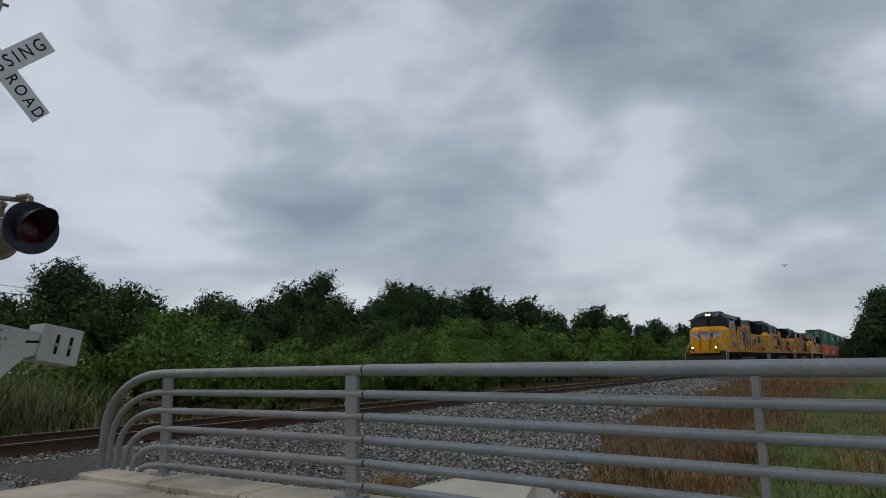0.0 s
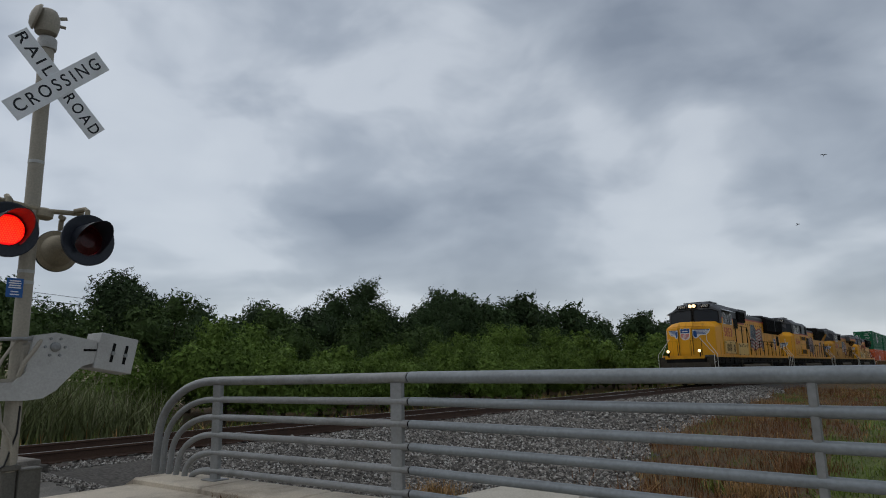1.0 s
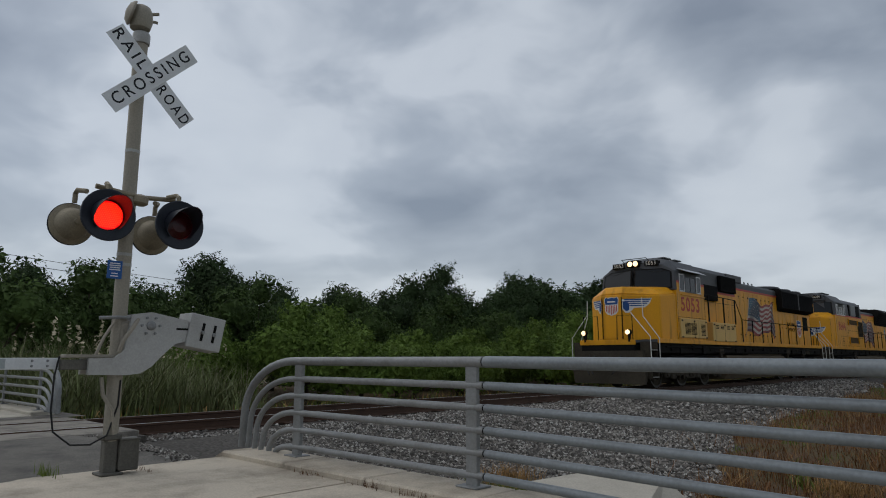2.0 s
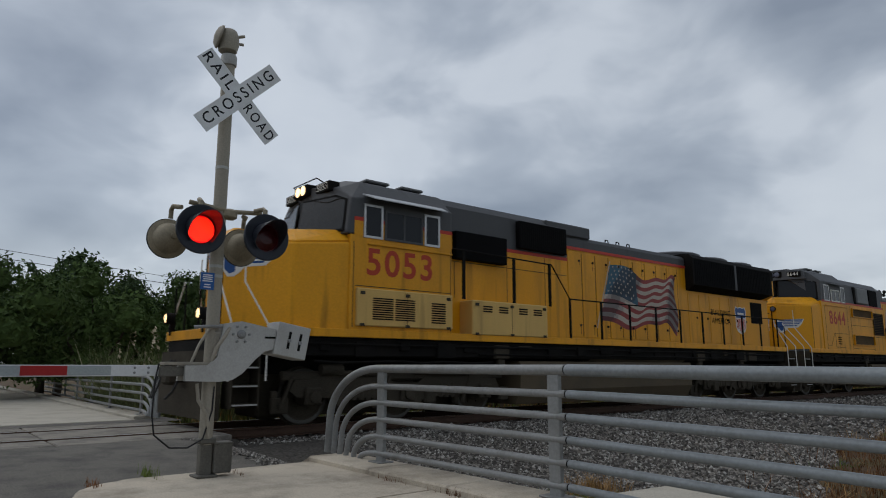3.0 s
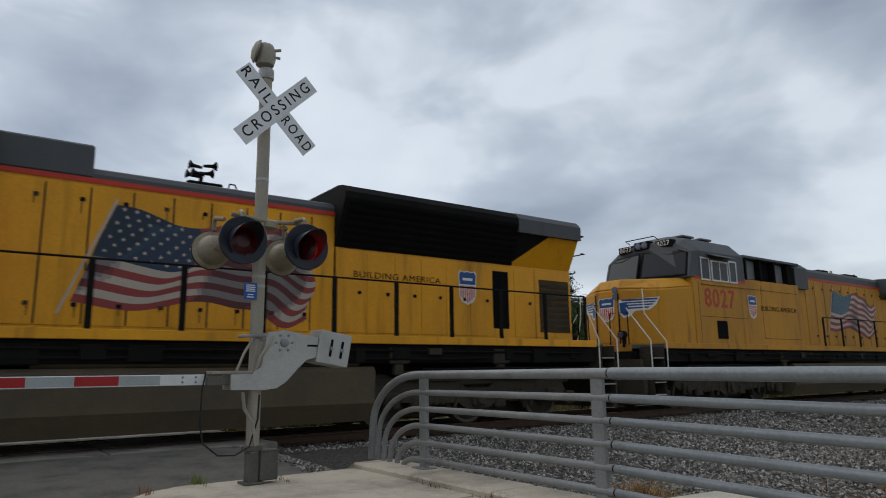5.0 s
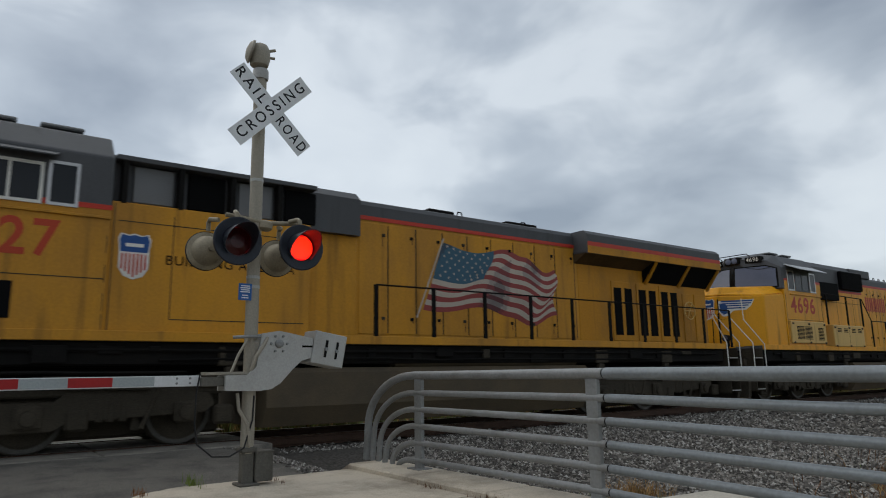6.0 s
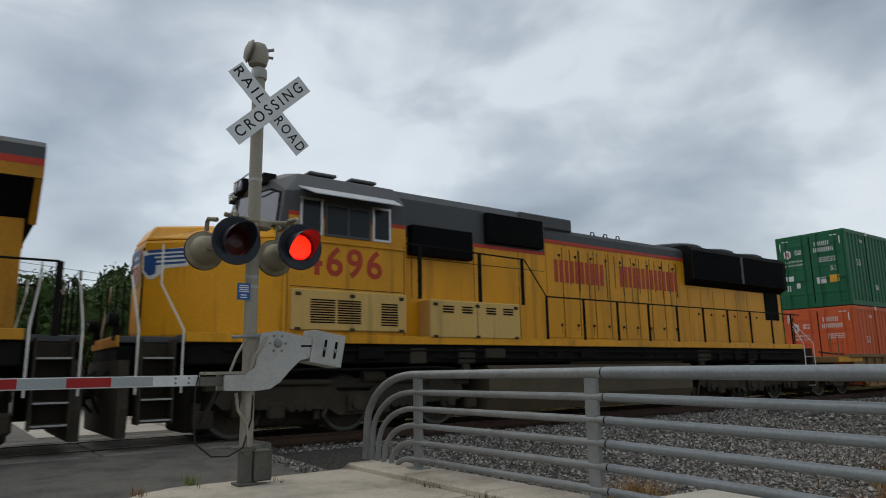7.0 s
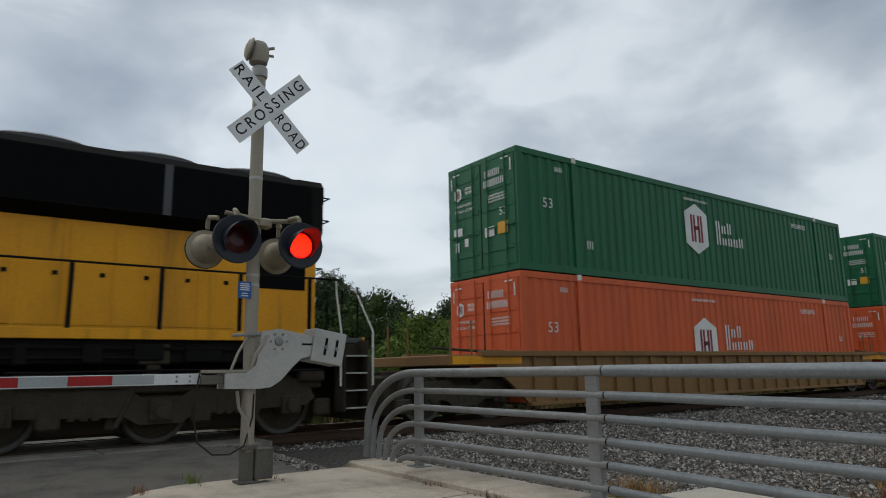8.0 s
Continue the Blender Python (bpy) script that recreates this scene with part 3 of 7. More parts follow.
def build_pavement():
    pave = thing("pavement", "pale stained concrete pavement slabs with a curb", "pavement", kind="structure")
    edge = [(x + .05 * fbm(x * 3, y * 3, 2.1) * (x < -4.8), y + .05 * fbm(y * 3, x * 3, 1.7) * (x < -4.8)) for x, y in slab_outline(-6.95, -4.72, 1.25, 3.72, 14, .75)]
    part("slab", Geo().hull([(x - .05 * (x < -5), y - .05 * (y < 3), -.24) for x, y in edge], [(x, y, -.03) for x, y in edge]).hull([(x, y, -.03) for x, y in edge], [(x + .025 * (x < -5), y + .025 * (y < 2), 0) for x, y in edge]), M_CONCRETE, pave)
    x = -4.71
    while x < 6:
        part("slab", Geo().box(x, x + 1.51, 1.25, 3.72, -0.22, random.uniform(-.006, 0), .008), M_CONCRETE, pave)
        x += 1.52
    # the long curb under the railing, in lengths with open joints
    x = -6.95
    while x < 6:
        part("curb", Geo().box(x, x + 1.21, 3.73, 4.26, -0.5, 0.055 + random.uniform(-.004, .004), .018), M_CONCRETE, pave)
        x += 1.22
    part("curb_end", Geo().hull([(-6.96, 3.76, -.4), (-6.96, 4.24, -.4), (-7.38, 4.2, -.4), (-7.38, 3.8, -.4)], [(-6.96, 3.76, .05), (-6.96, 4.24, .05), (-7.36, 4.18, -.09), (-7.36, 3.82, -.09)]), M_CONCRETE, pave)
    g = Geo()
    for k in range(26):
        a = math.pi / 2 * random.random()
        r = .78 + random.uniform(-.02, .16)
        x, y, q = -6.2 - r * math.cos(a), 2.0 - r * math.sin(a), random.uniform(.015, .05)
        g.lathe([(-q, q * .3), (-q * .4, q), (q * .3, q * .8), (q * .7, q * .2)], (x, y, -.13 + q * .4), (random.uniform(-.5, .5), random.uniform(-.5, .5), 1), 6)
    tagged(part("rubble", g, M_CONCRETE), "broken concrete crumbs along the pavement corner", "rubble", kind="stuff")
    # a drain's sloping headwall behind the railing
    g = Geo().hull([(-4.35, 5.5, -.75), (-2.75, 5.3, -.75), (-2.75, 7.0, -.75), (-4.35, 7.1, -.75)], [(-4.2, 5.62, -.17), (-2.95, 5.5, -.30), (-3.3, 6.7, -.16), (-3.95, 6.75, -.14)])
    tagged(part("headwall", g, M_SLAB), "pale broken concrete headwall behind the railing", "concrete block")
    far = thing("pavement", "pale concrete pavement beyond the track", "pavement", kind="structure")
    x = -14.3
    while x > -40:
        part("slab", Geo().box(x - 1.9, x, 1.4, 3.85, -0.3, 0.0, .01), M_SLAB, far)
        x -= 1.91
    part("curb", Geo().box(-40, -14.5, 3.86, 4.3, -0.4, 0.06, .02), M_SLAB, far)


RAIL_Z = (1.02, 0.835, 0.662, 0.489, 0.316, 0.143)


def railing(x_end, sign, posts, length, label):
    """A pedestrian railing along the pavement; at its free end the pipes bend down one inside another."""
    rail = thing("railing", label, "railing", at=pose(x_end, 4.08, 0.055, 0, 0, 0 if sign > 0 else 180))
    for p, w in posts:
        dy = -.06 * max(0, p - 2.76)
        part("post", Geo().box(p - w / 2, p + w / 2, dy - .022, dy + .022, 0.0, 0.93, .006), M_GALV, rail)
        part("base_plate", Geo().box(p - .11, p + .11, dy - .09, dy + .09, 0.0, 0.014, .004), M_GALV, rail)
    first = posts[0][0]
    for k, z in enumerate(RAIL_Z):
        zz = z - .055
        r = .043 if k == 0 else .031
        foot = -0.86 + k * 0.135
        rad = min(zz, 0.60 - 0.085 * k)
        wide = (first - 0.10 + 0.02 * k) - foot
        pts = [(foot, 0, 0.0)] if zz - rad < .01 else [(foot - .03, 0, 0.0), (foot, 0, zz - rad)]
        for a in range(1, 11):
            u = math.pi / 2 * a / 10
            pts.append((foot + wide * (1 - math.cos(u)), 0, zz - rad + rad * math.sin(u)))
        join = 2.76
        part("rail", Geo().tube(pts + [(join, 0, zz)], r, 12), M_GALV, rail, smooth=True)
        part("sleeve", Geo().tube([(join, 0, zz), (join + .018, 0, zz)], r * .86, 12), M_BLACK, rail, smooth=True)
        part("rail", Geo().tube([(join + .018, 0, zz - .0), (length, -.06 * (length - join), zz - 0.008 * (length - join))], r * 1.06, 12), M_GALVBLUE if sign > 0 else M_GALV, rail, smooth=True)
    return rail


# ---- the crossing signal ----
def lamp_disc(parent, y, name):
    """A turning disc in the lamp: one face a grid of glowing diodes, the other a dark red lens."""
    g = Geo().lathe([(0.004, .136), (0.006, .13), (0.008, .0)], (0, 0, 0), (1, 0, 0), 28, 0)
    g.lathe([(-.004, .136), (-.008, .12), (-.020, .07), (-.024, 0.0)], (0, 0, 0), (1, 0, 0), 28, 1)
    g.lathe([(-.004, .137), (.004, .137)], (0, 0, 0), (1, 0, 0), 28, 2)
    for i in range(-6, 7):
        for j in range(-6, 7):
            a, b = i * .020 + (.01 if j % 2 else 0), j * .018
            if a * a + b * b < .0158:
                h = .0062
                g.add([(.0095, a - h, b - h), (.0095, a + h, b - h), (.0095, a + h, b + h), (.0095, a - h, b + h)], [(0, 1, 2, 3)], 3)
    return part(name, g, [M_LED, M_LENSOFF, M_LAMPBLK, M_LEDDOT], parent, "round red flashing lamp face", smooth=False)


def flasher(mast, y, z, way):
    """One flashing lamp: a bowl, a wide black backing ring, a hood. way: 1 faces the near traffic, -1 the far side."""
    x = 0.24 * way
    m = pose(x, y, z, 0, 0, 0 if way > 0 else 180)
    size = 1.0 if way > 0 else .84
    bowl = part("lamp_bowl", Geo().lathe([(-.20, .02), (-.195, .07), (-.165, .13), (-.10, .165), (-.03, .185), (-.008, .235), (0.0, .235), (-.006, .15), (-.088, .145), (-.09, .001)], (0, 0, 0), (1, 0, 0), 28), M_LAMPBACK, mast, "tan lamp housing", smooth=True, at=m)
    bowl.scale = (size, size, size)
    ring = Geo()
    n = 36
    for (a, r), (b, q) in (((.0, .242), (.022, .242)), ((.022, .242), (.026, .232)), ((.026, .232), (.010, .145)), ((.010, .145), (-.03, .142))):
        vs = [(a, r * math.cos(6.2832 * k / n), r * math.sin(6.2832 * k / n)) for k in range(n)] + [(b, q * math.cos(6.2832 * k / n), q * math.sin(6.2832 * k / n)) for k in range(n)]
        ring.add(vs, [(k, (k + 1) % n, (k + 1) % n + n, k + n) for k in range(n)])
    ring.lathe([(-.070, .141), (-.074, .001)], (0, 0, 0), (1, 0, 0), 28)
    part("backing_ring", ring, M_LAMPBLK, bowl, "wide black backing ring", smooth=True)
    hood = Geo()
    k0, k1, m_ = -52, 232, 26
    outer, inner = [], []
    for k in range(m_ + 1):
        a = radians(k0 + (k1 - k0) * k / m_)
        reach = 0.05 + 0.27 * max(0, math.sin(a) * .72 + .28)
        c, s = math.cos(a), math.sin(a)
        outer += [(.012, .150 * c, .150 * s), (reach, .152 * c, .152 * s - .012)]
        inner += [(.012, .145 * c, .145 * s), (reach, .147 * c, .147 * s - .012)]
    v = outer + inner
    o = len(outer)
    fs = []
    for k in range(m_):
        i = 2 * k
        fs += [(i, i + 2, i + 3, i + 1), (o + i, o + i + 1, o + i + 3, o + i + 2), (i + 1, i + 3, o + i + 3, o + i + 1)]
    hood.add(v, fs)
    part("hood", hood, M_LAMPBLK, bowl, "black lamp hood", smooth=True)
    face = None
    if way > 0:
        face = lamp_disc(bowl, y, "lamp_face")
    else:
        part("cap", Geo().lathe([(-.24, .03), (-.20, .035)], (0, 0, 0), (1, 0, 0), 12), M_LAMPBACK, bowl)
    # the elbow that hangs the lamp from the cross arm
    part("elbow", Geo().tube([(x * .25, y - .06 * (1 if y > 0 else -1), z + .30), (x * .6, y, z + .315), (x * .8, y, z + .29), (x * .82, y, z + .20)], .024, 10), M_LAMPBACK, mast, smooth=True)
    return face


def build_signal():
    mast = thing("crossing_signal", "aluminium railroad crossing signal mast with crossbuck, lamps and lowered gate", "crossing signal", at=pose(-6.6, 2.43, 0))
    part("mast_pole", Geo().tube([(0, 0, 0.30), (0, .0, 4.30)], .066, 18), M_MAST, mast, smooth=True)
    part("pole_collar", Geo().lathe([(0, .08), (.02, .084), (.10, .084), (.12, .072)], (0, 0, 4.20), (0, 0, 1), 18), M_ALU, mast, smooth=True)
    for z in (3.05, 2.02, 1.92):
        part("band", Geo().lathe([(0, .069), (.03, .069)], (0, 0, z), (0, 0, 1), 18), M_ALU, mast)
    part("foot", Geo().box(-.055, .055, -.06, .06, 0, .37, .012).box(-.08, .08, -.085, .08, .31, .36, .01).box(-.11, .11, -.10, .10, 0, .025, .008), M_FOOT, mast, "weathered steel mast foot")
    part("junction_box", Geo().box(-.06, .09, .062, .24, .03, .31, .012).box(-.065, .098, .058, .245, .30, .32, .006), M_FOOT, mast, "weathered grey junction box")
    # the electric bell on top
    bell = part("bell", Geo().lathe([(0, .06), (.02, .095), (.10, .115), (.19, .112), (.25, .085), (.28, .03)], (0, -.02, 4.34), (0, 0, 1), 22), M_MAST, mast, "grey electric bell", smooth=True)
    part("gong", Geo().lathe([(0, .13), (.02, .13), (.055, .09), (.07, .02)], (0, -.10, 4.50), (-.2, -1, .25), 20), M_MAST, bell, smooth=True)
    part("bell_bolt", Geo().tube([(0, .06, 4.55), (.02, .15, 4.58)], .018, 8), M_MAST, bell)
    part("bell_bolt", Geo().tube([(0, .06, 4.48), (.02, .145, 4.48)], .016, 8), M_MAST, bell)
    # the crossbuck
    for text, ang, xo, gap in (("RAIL  ROAD", -45, .108, True), ("CROSSING", 45, .118, False)):
        m = pose(xo, .09, 3.84) @ Matrix.Rotation(radians(90), 4, "Z") @ Matrix.Rotation(radians(90), 4, "X") @ Matrix.Rotation(radians(ang), 4, "Z")
        blade = part("crossbuck_blade", Geo().box(-.55, .55, -.102, .102, -.003, .003, .002), M_SIGNWHITE, mast, "white reflective crossbuck blade", at=m)
        if gap:
            letters("lettering", "RAIL", .165, pose(-.325, 0, .0035), M_SIGNBLACK, blade, .0008, 1.4, .42, .0015)
            letters("lettering", "ROAD", .165, pose(.325, 0, .0035), M_SIGNBLACK, blade, .0008, 1.4, .42, .0015)
        else:
            letters("lettering", "CROSSING", .165, pose(0, 0, .0035), M_SIGNBLACK, blade, .0008, 1.4, .98, .0015)
    part("crossbuck_clamp", Geo().box(.05, .105, -.04, .22, 3.80, 3.88, .008), M_ALU, mast)
    # cross arm and four lamps
    part("cross_arm", Geo().tube([(.03, -.32, 2.655), (.05, -.12, 2.63), (.05, .1, 2.61), (.03, .44, 2.645)], .024, 10), M_LAMPBACK, mast, smooth=True)
    part("arm_junction", Geo().lathe([(-.05, .05), (-.03, .075), (.03, .075), (.05, .05)], (.05, .09, 2.58), (0, .1, 1), 14), M_LAMPBACK, mast, smooth=True)
    faces = [flasher(mast, -.26, 2.35, 1), flasher(mast, .41, 2.35, 1)]
    flasher(mast, -.42, 2.31, -1)
    flasher(mast, .34, 2.30, -1)
    # the small blue notice
    notice = part("notice", Geo().box(.062, .068, -.17, -.035, 1.79, 1.96, .002), M_SIGNBLUE, mast, "small blue emergency notice", at=None)
    for i, (w, z) in enumerate(((.09, 1.935), (.10, 1.915), (.09, 1.895), (.10, 1.875), (.06, 1.84), (.07, 1.815))):
        part("text_line", Geo().box(.068, .0695, -.1025 - w / 2, -.1025 + w / 2, z - .005, z + .005), M_SIGNWHITE, notice)
    # the gate's mechanism: a cast arm that swings round the mast, with its counterweight
    out = [(.07, 1.46), (.25, 1.49), (.36, 1.47), (.62, 1.42), (.62, 1.22), (.50, 1.19), (.40, 1.10), (.28, .97), (.18, .91), (.05, .895), (-.28, .905), (-.28, 1.05), (-.06, 1.055), (.02, 1.13)]
    cast = part("gate_casting", Geo().prism(out, .085, .125, "x"), M_ALU, mast, "grey cast gate arm bracket")
    part("gate_casting", Geo().prism(out, -.125, -.085, "x"), M_ALU, mast)
    part("bracket_web", Geo().box(-.085, .085, .56, .66, 1.24, 1.40, .01), M_ALU, mast)
    part("hub", Geo().lathe([(0, .045), (.02, .042), (.03, .02)], (.125, .25, 1.36), (1, 0, 0), 14), M_GALV, cast)
    for k in range(6):
        a = k * math.pi / 3
        part("hub_bolt", Geo().lathe([(0, .014), (.014, .012)], (.125, .25 + .085 * math.cos(a), 1.36 + .085 * math.sin(a)), (1, 0, 0), 8), M_GALV, cast)
    part("slot", Geo().box(.1255, .128, .50, .64, 1.325, 1.345), M_BLACK, cast)
    part("gate_motor", Geo().box(-.10, .08, -.02, .22, 1.05, 1.40, .03), M_MAST, mast)
    cw = part("counterweight", Geo().box(-.14, .15, -.185, .185, -.165, .175, .006), M_ALU, mast, "flat steel counterweight plates", at=pose(0, .80, 1.30, -10, 0, 0))
    for sy in (-.04, .085):
        part("slot", Geo().box(.150, .153, sy - .014, sy + .014, -.085, .095, .0), M_BLACK, cw)
        part("slot_nut", Geo().lathe([(0, .022), (.02, .018)], (.152, sy, .0), (1, 0, 0), 6), M_GALV, cw)
    part("cable", Geo().tube([(.10, -.02, 1.10), (.14, .0, 1.22), (.14, .08, 1.34), (.11, .13, 1.42)], .02, 8), M_MAST, mast, smooth=True)
    part("cable", Geo().tube([(.06, -.22, 1.05), (.08, -.15, 1.25), (.07, -.06, 1.40), (.06, 0, 1.44)], .014, 8), M_MAST, mast, smooth=True)
    part("u_bolt", Geo().tube([(.05, -.20, 1.42), (.09, -.05, 1.43), (.09, .10, 1.43)], .016, 8), M_GALV, mast)
    part("arm_socket", Geo().box(-.07, .07, -.49, -.26, .95, 1.04, .006), M_FOOT, mast)
    part("arm_socket_top", Geo().box(-.075, .085, -.46, -.02, 1.055, 1.085, .004), M_MAST, mast)
    # the lowered arm, in reflective bands
    y, bands = -.50, ((.40, M_GATEWHITE), (.35, M_GATESILVER), (.35, M_GATERED), (.36, M_GATESILVER), (.36, M_GATERED))
    arm = part("gate_arm", Geo().box(-.014, .014, -8.2, -.48, .955, 1.055, .004), M_GATEWHITE, mast, "red and white striped gate arm")
    k = 0
    while y > -8:
        w, mt = bands[k] if k < 5 else ((.37, M_GATESILVER) if k % 2 else (.37, M_GATERED))
        if mt is not M_GATEWHITE:
            part("stripe", Geo().box(.0142, .0165, y - w, y, .965, 1.048), mt, arm)
        y -= w
        k += 1
    for yy in (-.58, -.70):
        for zz in (.985, 1.03):
            part("arm_bolt", Geo().lathe([(0, .012), (.01, .009)], (.0145, yy, zz), (1, 0, 0), 8), M_GALV, arm)
    loop = [(.05, -.50, 1.07), (.06, -.53, .9), (.05, -.53, .6), (.05, -.50, .42), (.07, -.36, .30), (.08, -.20, .29), (.08, -.06, .36), (.07, .02, .62), (.06, .03, .85)]
    pts = []
    for i in range(len(loop) - 1):
        for u in (0, .33, .67):
            pts.append(tuple(a + (b - a) * u for a, b in zip(loop[i], loop[i + 1])))
    part("hanging_cable", Geo().tube(pts + [loop[-1]], .008, 6), M_CABLE, mast, "thin black hanging cable", smooth=True)
    part("conduit", Geo().tube([(.06, -.14, .88), (.07, -.12, .72), (.07, -.03, .58), (.07, .0, .36)], .018, 8), M_MAST, mast, smooth=True)
    return faces


build_ground()
build_road()
build_crossing()
build_track()
build_ballast()
build_pavement()
railing(-6.24, 1, [(.22, .13), (2.64, .12), (5.62, .045), (8.1, .085), (10.6, .085)], 12.2, "grey galvanised pipe railing with six rails and bent ends")
railing(-14.55, -1, [(.3, .08), (2.9, .08), (5.6, .08), (8.3, .08), (11, .08), (14, .08)], 18, "grey pipe railing beyond the track")
lamp_faces = build_signal()


# ---- the train. Local space: x to the near side, y from the nose to the rear, z up from the rail head ----
def on_side(x, y, z, tilt=0):
    """A pose on the near side of a body: reading along y, facing x."""
    return pose(x, y, z) @ Matrix.Rotation(radians(90), 4, "Z") @ Matrix.Rotation(radians(90 + tilt), 4, "X")


def grille(x0, x1, y0, y1, z0, z1, slats, g, vertical=False):
    """A framed opening with slats, open towards x1."""
    w = .03
    s = 1 if x1 > x0 else -1
    a, b = sorted((x0, x1))
    for q in ((y0, y1, z0, z0 + w), (y0, y1, z1 - w, z1), (y0, y0 + w, z0 + w, z1 - w), (y1 - w, y1, z0 + w, z1 - w)):
        g.box(a, b, *q)
    for k in range(slats):
        if vertical:
            y = y0 + w + (y1 - y0 - 2 * w) * (k + .5) / slats
            g.box(a, b - .012, y - .008, y + .008, z0 + w, z1 - w)
        else:
            z = z0 + w + (z1 - z0 - 2 * w) * (k + .5) / slats
            g.box(a, b - .012, y0 + w, y1 - w, z - .008, z + .008)


def wheelset(r=.508):
    g = Geo()
    for s in (-1, 1):
        g.lathe([(-.07, .1), (-.07, r - .07), (-.075, r + .025), (-.045, r + .022), (-.035, r), (.065, r - .006), (.065, r - .08), (.03, r - .11), (.03, .18), (.085, .16), (.085, .02)], (s * .75, 0, 0), (s, 0, 0), 28)
        n = 28
        for (a, p), (b, q) in (((.066, r - .008), (.071, r - .03)), ((.071, r - .03), (.067, r - .075))):
            ring = [(s * (.75 + h), e * math.cos(6.2832 * k / n), e * math.sin(6.2832 * k / n)) for h, e in ((a, p), (b, q)) for k in range(n)]
            g.add(ring, [(k, (k + 1) % n, (k + 1) % n + n, k + n) for k in range(n)], 1)
    g.lathe([(-.75, .09), (.75, .09)], (0, 0, 0), (1, 0, 0), 12)
    for s in (-1, 1):
        for k in range(6):
            a = k * math.pi / 3
            g.box(s * .80 - .008, s * .80 + .008, .24 * math.cos(a) - .03, .24 * math.cos(a) + .03, .24 * math.sin(a) - .03, .24 * math.sin(a) + .03)
    return g


WHEEL = wheelset().mesh("wheelset", [M_UNDER, M_RIM], True)
rolling = []  # (wheelset, x, y, z, radius)


def truck(body, y, axles, spacing, r=.508, half=1.02):
    """A truck under a car: side frames with journal boxes and springs, and its wheelsets."""
    n = len(axles) if isinstance(axles, list) else axles
    span = spacing * (n - 1)
    g = Geo()
    for s in (-1, 1):
        a, b = sorted((s * half, s * (half + .16)))
        top = [(-span / 2 - .45, .62), (-span / 2 - .35, .80), (-.45, .84), (-.30, .72), (.30, .72), (.45, .84), (span / 2 + .35, .80), (span / 2 + .45, .62),
               (span / 2 + .30, .50), (.5, .44), (.3, .32), (-.3, .32), (-.5, .44), (-span / 2 - .30, .50)]
        g.prism(top, a, b, "x")
        for k in range(n):
            yy = -span / 2 + spacing * k
            g.box(a + (.0 if s < 0 else .16) - (.08 if s < 0 else 0), b + (.08 if s > 0 else -.16), yy - .17, yy + .17, .36, .68, .03)
            g.lathe([(0, .11), (.05, .10), (.06, .04)], (s * (half + .24), yy, .51), (s, 0, 0), 14)
        for k in range(n - 1):
            yy = -span / 2 + spacing * (k + .5)
            for d in (-.16, 0, .16):
                g.lathe([(0, .06), (.28, .06)], (s * (half + .12), yy + d, .42), (0, 0, 1), 10)
            g.tube([(s * (half + .2), yy - .55, .92), (s * (half + .2), yy + .5, .90)], .05, 8)
        g.box(*sorted((s * half, s * (half + .1))), -span / 2 - .75, -span / 2 - .42, .22, .50, .02)
    g.box(-half, half, -.35, .35, .42, .78, .04)
    g.box(-.5, .5, -span / 2 - .75, span / 2 + .75, .13, .95, .05)
    if n == 3:
        for s in (-1, 1):
            g.box(*sorted((s * (half + .02), s * (half + .14))), -span / 2 - .6, span / 2 + .6, .78, .96, .03)
            for k in range(n):
                yy = -span / 2 + spacing * k
                g.box(*sorted((s * (half + .04), s * (half + .2))), yy + .45, yy + .75, .30, .60, .04)
                g.tube([(s * (half + .16), yy - .62, .30), (s * (half + .16), yy - .40, .86)], .035, 6)
                g.lathe([(-.22, .10), (.22, .10)], (s * (half + .18), yy + .36, .98), (0, 1, 0), 12)
    for k in range(n):
        yy = -span / 2 + spacing * k
        g.box(-.55, .55, yy - .38, yy + .62, .22, .74, .06)
        for s in (-1, 1):
            g.box(*sorted((s * (half - .05), s * (half + .06))), yy - .74, yy - .62, .26, .62, .02)
    g.box(-half, half, -span / 2 - .4, -span / 2 - .25, .50, .70)
    g.box(-half, half, span / 2 + .25, span / 2 + .4, .50, .70)
    t = part("truck_frame", g, M_UNDER, body, "grimy cast truck side frames", at=pose(0, y, 0))
    for k in range(n):
        w = new("wheelset", WHEEL)
        w.parent = t
        yy = -span / 2 + spacing * k
        w.matrix_basis = pose(0, yy, r)
        rolling.append((w, yy, r))
    return t


